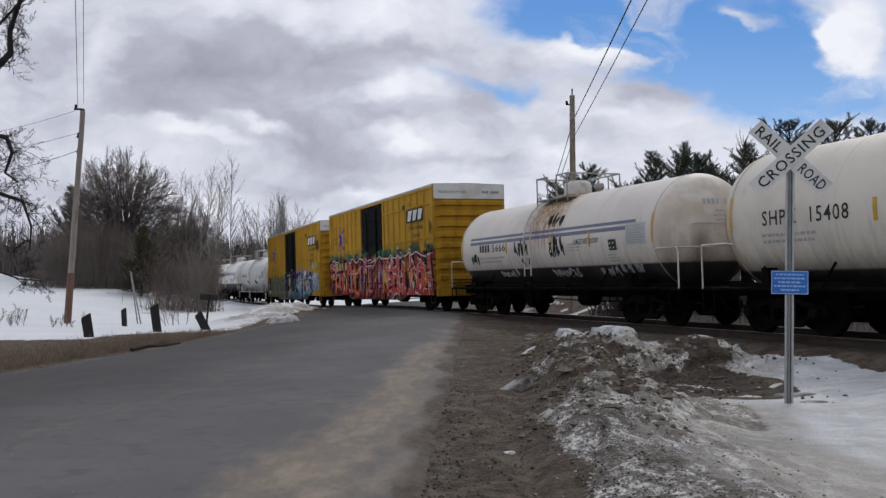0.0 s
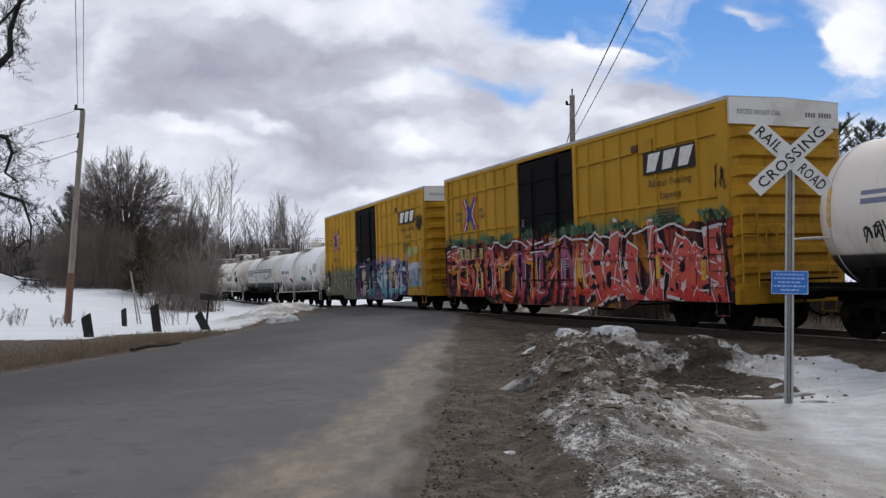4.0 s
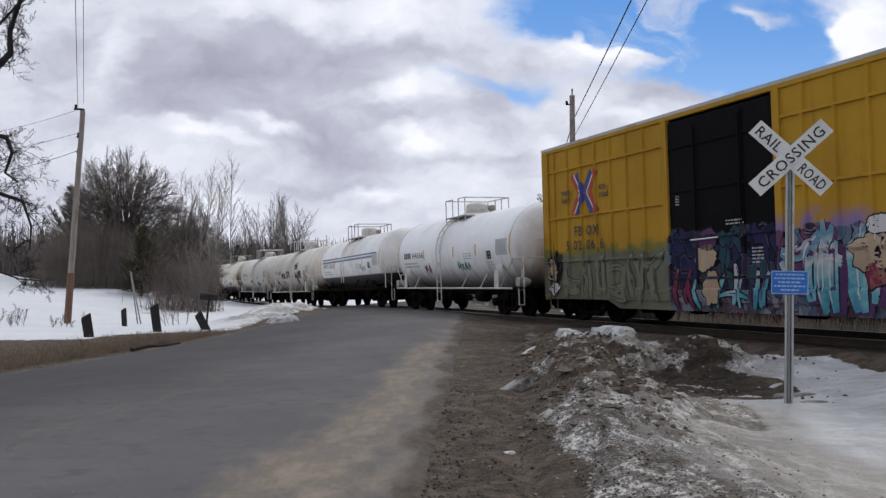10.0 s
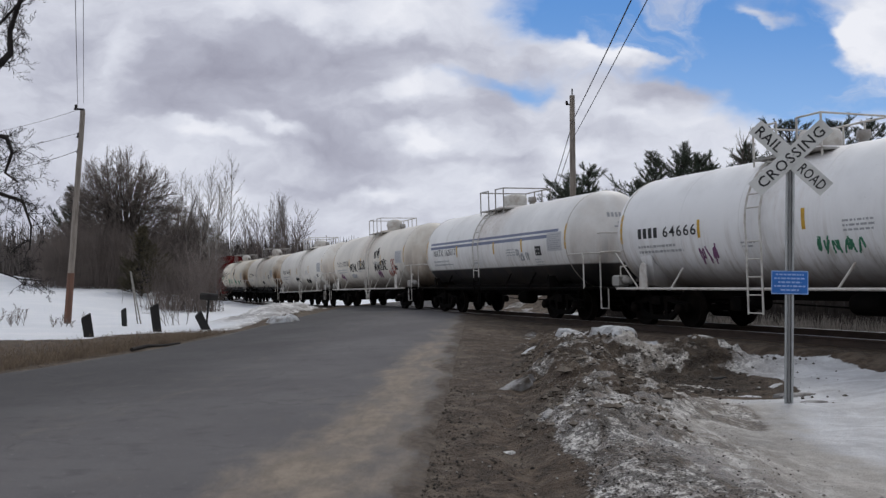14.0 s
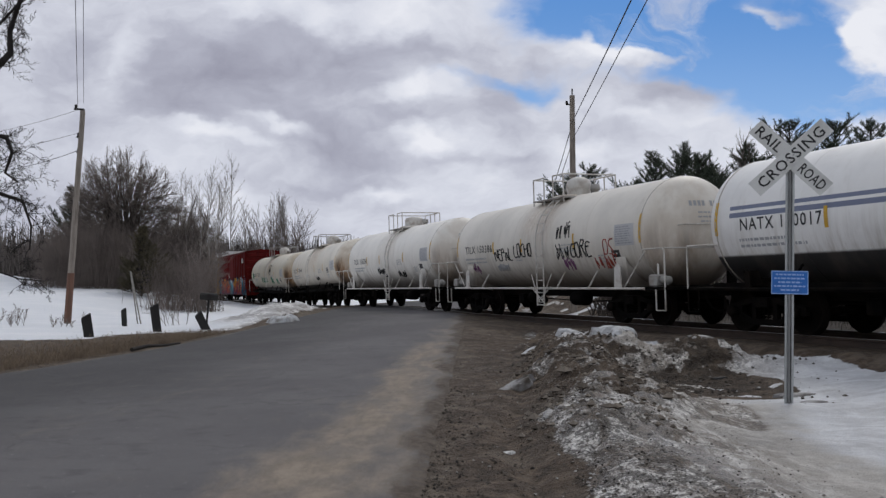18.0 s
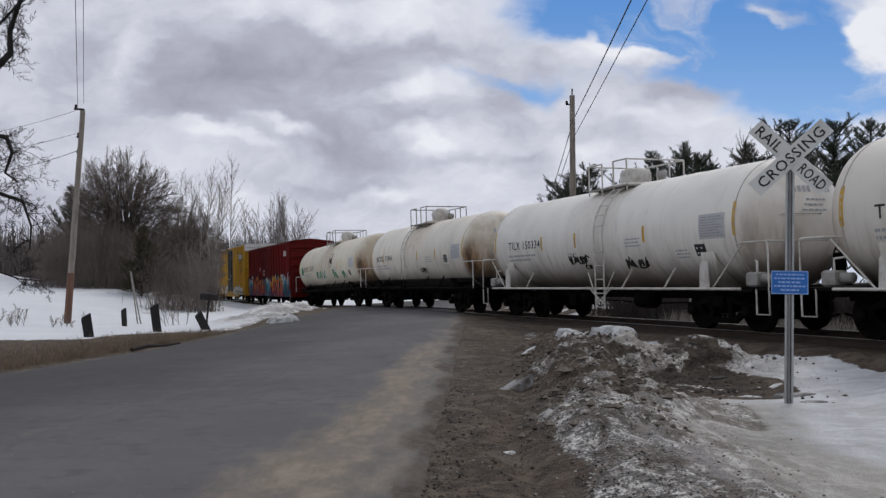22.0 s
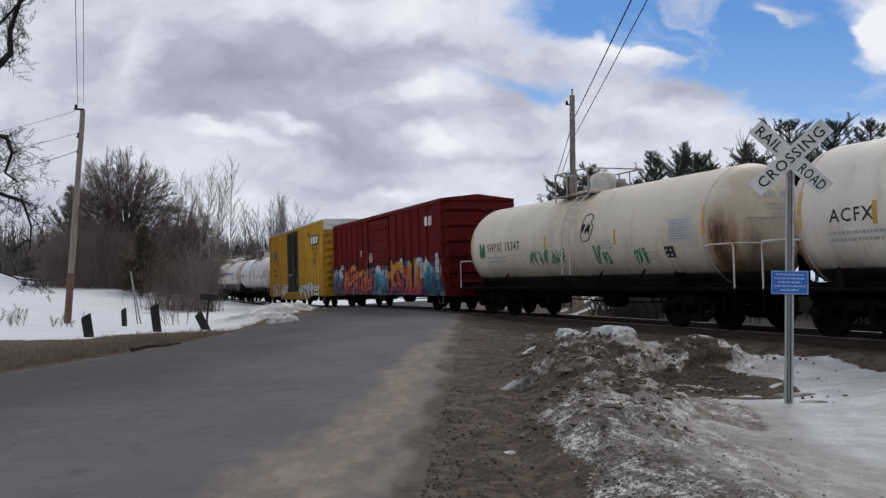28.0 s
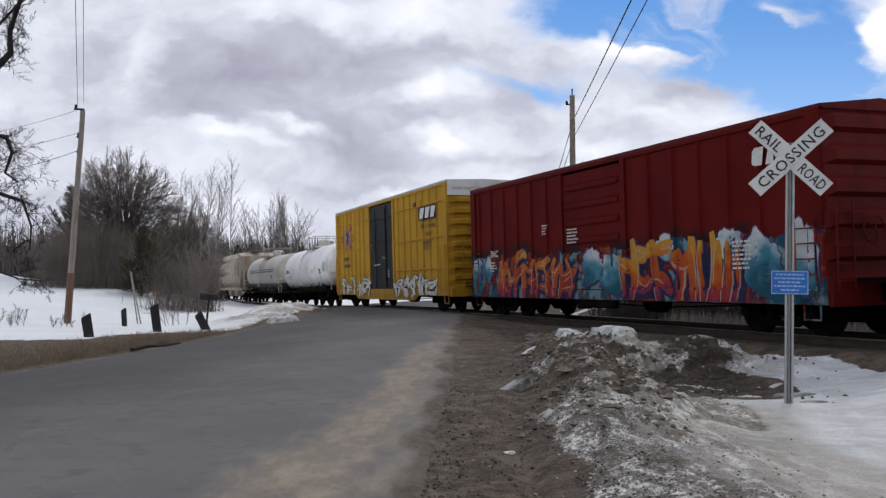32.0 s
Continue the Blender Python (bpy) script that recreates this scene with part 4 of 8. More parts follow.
def corrugated_end(car, material, hx, hy, z0, z1, n, end, name="end_wall"):
    """A pressed steel end with broad level ribs."""
    prof = []
    step = (z1 - z0) / n
    for i in range(n):
        a = z0 + i * step
        prof += [(0.0, a), (0.0, a + step * 0.28), (0.11, a + step * 0.42), (0.11, a + step * 0.78), (0.0, a + step * 0.94)]
    prof.append((0.0, z1))
    b = Build()
    m = len(prof)
    for y, inset in ((-hy, 1), (-hy + 0.22, 0), (hy - 0.22, 0), (hy, 1)):
        for dx, z in prof:
            b.v.append((end * (hx + (0 if inset else dx)), y, z))
    for c in range(3):
        for i in range(m - 1):
            q = (c * m + i, (c + 1) * m + i, (c + 1) * m + i + 1, c * m + i + 1)
            b.f.append(q if end > 0 else tuple(reversed(q)))
            b.s.append(False)
    return part(name, b, material, car)


PANEL_PRINT = worn("panel_print", (0.30, 0.31, 0.33), (0.42, 0.42, 0.42), 0.6, 9, 0.6)
DATA_PANEL = worn("data_panel_grey", (0.50, 0.50, 0.51), (0.56, 0.55, 0.54), 0.6, 9, 0.6)
SEAM = worn("seam_grime", (0.46, 0.43, 0.38), (0.3, 0.25, 0.2), 0.6, 5, 0.6)
# hand lettering: strokes of each letter in a unit square
STROKES = {"N": "00 03 30 33", "E": "33 03 00 30|02 22", "P": "00 03 23 32 22 02", "A": "00 13 30|11 21", "L": "03 00 30", "O": "13 03 00 20 31 23 13", "C": "33 13 02 01 10 30",
           "H": "00 03|30 33|02 32", "S": "33 13 02 21 30 00", "D": "00 03 23 32 31 20 00", "T": "03 33|23 10", "G": "33 13 01 10 30 32 22", "R": "00 03 33 22 02|12 30", "B": "00 03 23 22 02 32 30 00",
           "W": "03 10 22 30 33", "U": "03 00 30 33", "K": "00 03|33 01 30", "X": "00 33|03 30", "M": "00 03 21 33 30"}


def box_car(s0, s1, label, paint, end_paint, style, door_paint, roof_paint, z_eave=4.92):
    mid, half = (s0 + s1) / 2, (s1 - s0) / 2
    car = thing("box_car", on_track(mid), label, "freight car", "cars of the train")
    hx, hy, z0 = half - 1.1, 1.46, 0.62
    yp = -hy - 0.055                       # the face of the posts
    L0 = -hx                               # the rear end
    d0, d1 = (L0 + 5.95, L0 + 9.3) if style == "tall" else (L0 + 6.3, L0 + 9.2)
    # shell: two side panels with the door's opening, floor, roof
    for side in (-1, 1):
        for a, b_ in ((-hx, d0), (d1, hx)):
            part("side_panel", Build().box(a, b_, side * hy - 0.03, side * hy + 0.03, z0 + 0.25, z_eave - 0.12), paint, car)
        part("side_sill", Build().box(-hx, hx, side * (hy + 0.015) - 0.045, side * (hy + 0.015) + 0.045, z0 + 0.02, z0 + 0.27, 0.008), paint, car)
        part("eave", Build().box(-hx, hx, side * (hy + 0.02) - 0.05, side * (hy + 0.02) + 0.05, z_eave - 0.14, z_eave, 0.01), paint, car)
        pw = 0.05
        if style == "tall":
            posts = [L0 + 0.66 + 0.72 * i for i in range(7)] + [d1 + 0.75 * (i + 1) for i in range(7)]
        else:
            posts = [L0 + 0.65 + 0.935 * i for i in range(6)] + [d1 + 0.2 + 0.93 * (i + 1) for i in range(5)]
            pw = 0.075
        for px in posts:
            part("side_post", Build().extrude([(px - pw, side * (hy + 0.03)), (px - pw * 0.5, side * (hy + 0.085)), (px + pw * 0.5, side * (hy + 0.085)), (px + pw, side * (hy + 0.03))], z0 + 0.28, z_eave - 0.15, "xy"), paint, car)
        for px in (-hx + 0.17, hx - 0.17, d0 - 0.1, d1 + 0.1):
            w = 0.16 if abs(px) > hx - 0.3 else 0.09
            part("corner_post" if abs(px) > hx - 0.3 else "door_post", Build().box(px - w, px + w, side * (hy + 0.05) - 0.035, side * (hy + 0.05) + 0.035, z0 + 0.05, z_eave - 0.1, 0.01), paint, car)
        if style == "tall":
            for fr in (0.16, 0.47, 0.75):
                zz = z_eave - fr * (z_eave - z0)
                for a, b_ in ((-hx + 0.35, d0 - 0.2), (d1 + 0.2, hx - 0.35)):
                    part("belt_rail", Build().box(a, b_, side * (hy + 0.055) - 0.025, side * (hy + 0.055) + 0.025, zz - 0.03, zz + 0.03, 0.006), paint, car)
        # the door
        door = part("plug_door" if style == "tall" else "sliding_door", Build().box(d0 + 0.0, d1 - 0.0, side * (hy - 0.0) - 0.035, side * hy + 0.035, z0 + 0.29, z_eave - 0.2, 0.01), door_paint, car, "black plug door" if style == "tall" else "")
        yo = side * (hy + 0.05)
        if style == "tall":
            for zz in (z0 + 0.55, z0 + 1.45, z0 + 2.5, z0 + 3.5):
                part("door_rib", Build().box(d0 + 0.12, d1 - 0.12, yo - 0.02, yo + 0.02, zz - 0.03, zz + 0.03, 0.006), door_paint, door)
            for px in (d0 + 0.95, d1 - 0.95):
                part("lock_bar", Build().tube([(px, side * (hy + 0.085), z0 + 0.35), (px, side * (hy + 0.085), z_eave - 0.4)], 0.026, 6), door_paint, door)
            part("door_edge", Build().box((d0 + d1) / 2 + 0.72, (d0 + d1) / 2 + 0.78, yo - 0.02, yo + 0.02, z0 + 0.4, z_eave - 0.3), door_paint, door)
            part("door_handle", Build().tube([(d0 + 0.8, side * (hy + 0.11), 2.0), (d0 + 1.7, side * (hy + 0.11), 2.02)], 0.02, 6), MARK_WHITE, door, "pale steel handle")
            part("door_track", Build().box(d0 - 3.2, d1 + 0.3, yo - 0.02, yo + 0.05 if side > 0 else yo + 0.03, z0 + 0.2, z0 + 0.29, 0.01), paint, door)
        else:
            for i in range(6):
                zz = z0 + 0.65 + i * (z_eave - z0 - 1.0) / 5.5
                part("door_rib", Build().box(d0 + 0.12, d1 - 0.15, yo - 0.015, yo + 0.03 if side > 0 else yo + 0.015, zz - 0.09, zz + 0.09, 0.03), door_paint, door)
            part("door_handle", Build().tube([(d1 - 0.45, side * (hy + 0.1), 1.5), (d1 - 0.45, side * (hy + 0.1), 2.1)], 0.02, 6), door_paint, door)
        # end ladders on the side
        for px in (hx - 0.38, -hx + 0.38):
            ladder(car, paint, px, side * (hy + 0.13), 0.78, 2.55 if style == "tall" else 2.2, 0.5, 5, "x", "side_ladder")
            st = Build().tube([(px - 0.2, side * hy, z0), (px - 0.2, side * hy, 0.36), (px + 0.2, side * hy, 0.36), (px + 0.2, side * hy, z0)], 0.02, 6)
            part("stirrup_step", st, paint, car)
    part("floor", Build().box(-hx, hx, -hy, hy, z0 + 0.2, z0 + 0.3), BLACK_FRAME, car)
    roof = Build()
    zp = z_eave + (0.07 if style == "tall" else 0.2)
    roof.extrude([(-hy - 0.075, z_eave - 0.045), (0, zp - 0.05), (hy + 0.075, z_eave - 0.045), (hy + 0.075, z_eave + 0.03), (0, zp), (-hy - 0.075, z_eave + 0.03)], -hx - 0.03, hx + 0.03, "yz")
    roof_ob = part("roof", roof, ROOF_METAL if style == "tall" else end_paint, car, "ribbed steel roof")
    rib = Build().extrude([(-hy + 0.1, z_eave + 0.02), (0, zp - 0.01), (hy - 0.1, z_eave + 0.02), (hy - 0.2, z_eave + 0.085), (0, zp + 0.03), (-hy + 0.2, z_eave + 0.085)], -0.04, 0.04, "yz").mesh("roof_rib", ROOF_METAL if style == "tall" else end_paint)
    for i in range(13):
        part("roof_rib", rib, None, roof_ob, at=pose(-hx + 0.5 + i * (2 * hx - 1.0) / 12, 0, 0))
    for end in (-1, 1):
        n = 9 if style == "tall" else 6
        ztop = z_eave - 0.55 if style == "tall" else z_eave - 0.05
        corrugated_end(car, end_paint, hx, hy + 0.0, z0 + 0.05, ztop, n, end)
        cap = Build().extrude([(-hy - 0.03, ztop - 0.002), (hy + 0.03, ztop - 0.002), (hy + 0.03, z_eave), (0, zp - 0.03), (-hy - 0.03, z_eave)], end * (hx - 0.02), end * (hx + 0.06), "yz")
        top_ob = part("end_cap", cap, TOP_WHITE if style == "tall" else end_paint, car, "white panel over the end" if style == "tall" else "")
        b = Build()
        rng = random.Random(5)
        u = -hy + 0.2
        while u < hy - 0.3:
            l = rng.uniform(0.08, 0.3)
            zz = z_eave - 0.30 if style == "tall" else z_eave - 0.55
            b.add([(end * (hx + 0.084), u, zz), (end * (hx + 0.084), u + l, zz), (end * (hx + 0.084), u + l, zz + 0.09), (end * (hx + 0.084), u, zz + 0.09)], [(0, 1, 2, 3)])
            u += l + 0.07
        if style == "tall":
            v, f = lettering("EXCESS HEIGHT CAR", 0.10, 1.1)
            wide = max(q[0] for q in v)
            for gv, gf in glyphs(v, f):
                part("character", Build().add([(end * (hx + 0.066), end * ((q[0] - wide / 2) * 1.15 / wide - 0.72), q[1] + z_eave - 0.34) for q in gv], gf), MARK_GREY_DARK, top_ob)
            b = Build()
            for i in range(10):
                if i != 4:
                    b.box(end * (hx + 0.064) - 0.002, end * (hx + 0.064) + 0.002, end * 0.55 + i * 0.075 * end, end * 0.55 + (i * 0.075 + 0.05) * end, z_eave - 0.34, z_eave - 0.24)
            tagged(part("small_print", b, MARK_GREY_DARK, top_ob), kind="stuff")
        else:
            b = Build()
            for i in range(9):
                if i != 3:
                    b.box(end * (hx + 0.082) - 0.002, end * (hx + 0.082) + 0.002, 0.15 + i * 0.1, 0.215 + i * 0.1, z_eave - 0.42, z_eave - 0.31)
            tagged(part("small_print", b, MARK_WHITE, top_ob), kind="stuff")
        for yy in (-hy + 0.3, hy - 0.3):
            ladder(car, end_paint, end * (hx + 0.16), yy, 0.9, 2.5, 0.4, 5, "y", "end_ladder")
        part("end_sill", Build().box(min(end * hx, end * (hx + 0.12)), max(end * hx, end * (hx + 0.12)), -hy, hy, z0 - 0.02, z0 + 0.3, 0.02), end_paint, car)
        part("draft_gear", Build().box(min(end * hx, end * (hx + 0.7)), max(end * hx, end * (hx + 0.7)), -0.28, 0.28, 0.68, 1.02, 0.02), BLACK_FRAME, car)
        part("crossover_step", Build().box(min(end * (hx + 0.1), end * (hx + 0.45)), max(end * (hx + 0.1), end * (hx + 0.45)), -0.9, 0.9, 1.08, 1.12), BLACK_FRAME, car)
    part("brake_wheel", wheel_mesh(0.26, end_paint), None, car, at=pose(hx + 0.25, -0.55, 2.0))
    part("centre_sill", Build().box(-hx, hx, -0.3, 0.3, 0.55, z0 + 0.2, 0.02), BLACK_FRAME, car)
    if style != "tall":
        part("jack_pad", Build().box(-0.9, 0.9, -hy - 0.02, -hy + 0.1, 0.42, z0 + 0.04, 0.03), BLACK_FRAME, car)
    else:
        part("deep_sill", Build().extrude([(-4.6, z0 + 0.04), (-4.0, 0.44), (3.9, 0.44), (4.5, z0 + 0.04)], -hy - 0.03, -hy + 0.05, "xz"), paint, car)
    running_gear(car, half, 2.75)
    brake_rigging(car, half, 0.52)
    return car, hx, hy, yp


NUMBER_PAINT = worn("pale_yellow_green_paint", (0.46, 0.44, 0.16), (0.3, 0.25, 0.06), 0.5, 6, 0.7)


FADED_PRINT = worn("faded_brown_print", (0.13, 0.065, 0.012), (0.24, 0.13, 0.02), 0.6, 7, 0.7)
BOARD_BLACK = worn("board_black", (0.010, 0.008, 0.007), (0.05, 0.03, 0.015), 0.4, 3, 0.8)
LATCH_RUST = worn("latch_rust", (0.09, 0.04, 0.018), (0.03, 0.015, 0.01), 0.6, 9, 0.8)


def tall_marks(car, hx, hy, number, sub=True, plates=False):
    """The rail pool's markings: the crossed emblem, the number and the dark name board."""
    y = -hy - 0.092
    skin = Skin(car, hx, hy, "tall", 4.92)
    cx, cz = -hx + 2.25, 3.5
    for sx in (1, -1):
        for sz in (1, -1):
            for name, mat_, off, w, lift in (("emblem_bar", LOGO_RED, 0.17, 0.19, 0.004), ("emblem_stripe", LOGO_BLUE, -0.07, 0.20, 0.004 + 0.002 * (sx + 1) + 0.001 * (sz + 1)), ("emblem_line", MARK_WHITE, 0.055, 0.045, 0.012)):
                bl = Build()
                skin.ribbon(bl, [(cx + sx * (off + 0.08 + 0.38 * i / 14), cz + sz * (0.02 + 0.52 * i / 14)) for i in range(15)], w, lift, False)
                part(name, bl, mat_, car)
    for k, (w1, w2, x) in enumerate((("next", "load", -hx + 1.12), ("any", "road", -hx + 3.05))):
        flat_text(car, w1, x, cz + 0.02, 0.16, MARK_BLACK, y, "motto_character")
        flat_text(car, w2, x, cz - 0.20, 0.16, MARK_BLACK, y, "motto_character")
    if number:
        flat_text(car, "FB OX", -hx + 1.75, 2.36, 0.25, MARK_BLACK, y - (0.028 if plates else 0.0), "number_character", 1.25)
        flat_text(car, number, -hx + 1.3, 1.98, 0.25, MARK_BLACK, y - (0.028 if plates else 0.0), "number_character", 1.35)
        if plates:
            for q, w in ((1.22, 0.3), (1.72, 0.46), (2.3, 0.46), (2.95, 0.28)):
                b = Build()
                skin.ribbon(b, [(-hx + q + w * i / 12, 2.105) for i in range(13)], 0.35, 0.021, False)
                part("number_plate", b, NUMBER_PAINT, car, "pale yellow-green patch round the digits")
    else:
        bars(car, -hx + 1.5, 2.45, 1.3, 2, 0.36, MARK_BLACK, flat_place(y), "faded_print")
    # name board: dark plate with plain pale shapes
    bx0, bx1, bz0, bz1 = hx - 2.95, hx - 1.0, 3.62, 4.15
    board = part("name_board", Build().box(bx0, bx1, y - 0.003, y + 0.002, bz0, bz1), BOARD_BLACK, car, "black board with pale block shapes")
    b = Build()
    for i in range(3):
        x = bx0 + 0.08 + i * 0.60
        b.extrude([(x + 0.06, 3.68), (x + 0.40, 3.68), (x + 0.62, 4.10), (x + 0.16, 4.10)], y - 0.007, y - 0.004, "xz")
    part("board_shape", b, MARK_WHITE, board)
    if sub:
        flat_text(car, "Railcar Pooling", bx0 + 0.12, 3.32, 0.16, FADED_PRINT, y, "motto_character", 1.12, skin)
        flat_text(car, "Experts", bx0 + 0.55, 3.02, 0.16, FADED_PRINT, y, "motto_character", 1.12, skin)
        bars(car, bx0 + 0.55, 2.75, 0.8, 1, 0.2, FADED_PRINT, flat_place(y), "faded_print")
    part("latch_box", Build().box(skin.d1 + 2.86, skin.d1 + 3.10, y - 0.03, y + 0.04, 4.22, 4.40, 0.02), LATCH_RUST, car, "rusty latch box")
    part("panel_hatch", Build().box(skin.d1 + 3.12, skin.d1 + 3.66, y - 0.0, y + 0.04, 4.16, 4.46, 0.01), END_YELLOW, car)
    bars(car, hx - 2.5, 2.75, 0.9, 5, 0.07, MARK_BLACK, flat_place(y), "small_print")
    yd = -hy - 0.10
    bars(car, -hx + 6.25, 3.0, 0.14, 4, 0.06, MARK_GREY, flat_place(yd), "door_print")
    bars(car, -hx + 7.9, 2.35, 0.6, 2, 0.07, MARK_GREY, flat_place(yd), "door_print")
    bars(car, -hx + 8.65, 1.75, 0.35, 5, 0.07, MARK_GREY, flat_place(yd), "door_print")


YEL, YEL2, YDIRT = (0.465, 0.258, 0.025), (0.385, 0.21, 0.021), (0.17, 0.098, 0.035)
RED_UNDER = [(0.10, 0.012, 0.018), (0.02, 0.006, 0.012), (0.30, 0.035, 0.03), (0.015, 0.008, 0.016), (0.36, 0.13, 0.02), (0.34, 0.07, 0.055)]
BLUE_UNDER = [(0.05, 0.10, 0.16), (0.14, 0.05, 0.10), (0.10, 0.16, 0.22), (0.12, 0.09, 0.20), (0.05, 0.02, 0.05), (0.22, 0.22, 0.26)]
PAINT_A = painted_side("yellow_paint_red_letters", YEL, YEL2, YDIRT, RED_UNDER, 2.45, 0.6, -7.9, 7.9, cell=(1.3, 0.6), fade=(0.05, 0.15, 0.085), halo=(0.2, 0.03, 0.03), warp=1.5, seed=1.3)
PAINT_B = painted_side("yellow_paint_blue_letters", YEL, YEL2, YDIRT, BLUE_UNDER, 2.1, 0.5, -1.9, 5.7, cell=(1.3, 0.8), fade=(0.24, 0.17, 0.34), halo=(0.2, 0.2, 0.3), warp=1.6, seed=6.1, patch=((0.165, 0.165, 0.115), 1.85, -1.8))
PAINT_RED = painted_side("red_paint_orange_letters", (0.122, 0.007, 0.0062), (0.088, 0.0055, 0.005), (0.05, 0.005, 0.005), [(0.24, 0.025, 0.010), (0.15, 0.014, 0.010), (0.04, 0.012, 0.05), (0.28, 0.06, 0.012), (0.09, 0.010, 0.010)], 1.95, 0.7, -7.9, 7.9, cell=(1.3, 0.7), fade=(0.022, 0.012, 0.013), back=((0.012, 0.07, 0.12), 0.50, (0.16, 0.25, 0.29)), outline=(0.05, 0.03, 0.06), halo=(0.30, 0.07, 0.02), warp=1.5, seed=11.2, edge_w=0.03, gloss=0.08)
PAINT_D = painted_side("yellow_paint_white_letters", YEL, YEL2, YDIRT, [(0.02, 0.02, 0.02), (0.25, 0.24, 0.2)], 0.3, 0.1, -6.6, 5.6, cell=(1.05, 1.0), warp=1.5, seed=15.0, edge_w=0.07)
DOOR_B = painted_side("black_door_letters", (0.006, 0.006, 0.007), (0.009, 0.0085, 0.009), (0.018, 0.016, 0.015), [(0.03, 0.03, 0.08), (0.02, 0.02, 0.05), (0.06, 0.05, 0.08), (0.03, 0.07, 0.09)], 2.2, 0.6, -1.9, 5.9, cell=(1.3, 0.8), halo=(0.1, 0.1, 0.15), warp=1.5, seed=6.1, gloss=0.06)
DOOR_A = painted_side("black_door_red_letters", (0.006, 0.006, 0.007), (0.009, 0.0085, 0.009), (0.018, 0.016, 0.015), RED_UNDER, 2.45, 0.6, -7.9, 7.9, cell=(1.3, 0.6), fade=(0.03, 0.10, 0.06), halo=(0.2, 0.03, 0.03), warp=1.5, seed=1.3, gloss=0.06)


def spray(name, stops, low=0.5, high=2.4):
    """Sprayed paint that blends from colour to colour up the letters."""
    k = Nodes(name)
    x, y, z = k.split()
    n = k.noise(1.6, 3, 0.6)
    f = k.math("ADD", k.math("DIVIDE", k.math("SUBTRACT", z, low), high - low), k.math("MULTIPLY", k.math("SUBTRACT", n, 0.5), 1.5))
    c = k.ramp(f, [(i / (len(stops) - 1), q) for i, q in enumerate(stops)])
    c = k.mix(k.math("MULTIPLY", k.step(k.noise(11, 4, 0.65), 0.55, 0.75), 0.4), c, tuple(v * 0.4 for v in stops[0]))
    return k.done(c, 0.75, 0.0, 0.15)


SPRAY_RED = spray("spray_red_pink", [(0.20, 0.010, 0.010), (0.42, 0.035, 0.025), (0.48, 0.10, 0.075), (0.42, 0.11, 0.12), (0.22, 0.03, 0.06)])
SPRAY_EMBER = spray("spray_amber_red", [(0.36, 0.025, 0.015), (0.48, 0.09, 0.015), (0.58, 0.28, 0.02), (0.46, 0.09, 0.05), (0.40, 0.10, 0.12)])
SPRAY_PLUM = spray("spray_plum_pink", [(0.26, 0.02, 0.03), (0.34, 0.05, 0.07), (0.20, 0.05, 0.14), (0.42, 0.13, 0.20), (0.16, 0.03, 0.10)])
SPRAY_SALMON = spray("spray_salmon", [(0.42, 0.035, 0.03), (0.52, 0.10, 0.07), (0.48, 0.085, 0.075), (0.50, 0.11, 0.09)])
SPRAY_GREEN = spray("spray_grey_green_cloud", [(0.05, 0.10, 0.06), (0.09, 0.17, 0.10), (0.14, 0.20, 0.12)], 2.0, 2.9)
SPRAY_GREEN_DARK = spray("spray_dark_green_rim", [(0.02, 0.045, 0.025), (0.04, 0.07, 0.04)], 2.0, 2.9)
SPRAY_TEAL = spray("spray_teal_white", [(0.05, 0.20, 0.28), (0.14, 0.36, 0.42), (0.46, 0.47, 0.47), (0.10, 0.24, 0.34), (0.40, 0.38, 0.42)])
SPRAY_MAROON = spray("spray_maroon_tan", [(0.12, 0.02, 0.04), (0.20, 0.03, 0.06), (0.38, 0.27, 0.19), (0.20, 0.12, 0.24)])
SPRAY_ICE = spray("spray_light_blue", [(0.16, 0.26, 0.36), (0.28, 0.38, 0.48), (0.40, 0.47, 0.52)], 0.9, 2.0)
SPRAY_FIRE = spray("spray_orange_yellow", [(0.16, 0.02, 0.07), (0.34, 0.035, 0.012), (0.44, 0.10, 0.012), (0.50, 0.25, 0.03)], 0.5, 2.0)
SPRAY_CREAM = spray("spray_cream", [(0.36, 0.26, 0.18), (0.44, 0.34, 0.24), (0.38, 0.30, 0.22)], 0.9, 2.3)
SPRAY_CLOUD = spray("spray_white_cloud", [(0.012, 0.07, 0.11), (0.02, 0.11, 0.16), (0.08, 0.24, 0.32), (0.50, 0.54, 0.56)], 0.6, 1.95)
SPRAY_BONE = spray("spray_white_letters", [(0.50, 0.48, 0.42), (0.58, 0.57, 0.53), (0.46, 0.44, 0.38)], 0.4, 1.7)
SPRAY_LINE = spray("spray_white_line", [(0.50, 0.46, 0.46), (0.62, 0.60, 0.60)])
SPRAY_INK = spray("spray_black_line", [(0.010, 0.008, 0.012), (0.018, 0.014, 0.02)])
SPRAY_GREY = spray("spray_grey_green", [(0.14, 0.145, 0.10), (0.175, 0.175, 0.13), (0.15, 0.16, 0.115)])
SPRAY_MOSS = spray("spray_dark_moss", [(0.07, 0.072, 0.055), (0.085, 0.09, 0.065)])
SPRAY_LIME = spray("spray_pale_green", [(0.24, 0.38, 0.18), (0.30, 0.42, 0.20)])
SPRAY_NAVY = spray("spray_navy_shadow", [(0.03, 0.02, 0.07), (0.015, 0.02, 0.05), (0.05, 0.03, 0.09)])
SPRAY_VIOLET = spray("spray_violet_line", [(0.07, 0.03, 0.10), (0.12, 0.05, 0.12)])


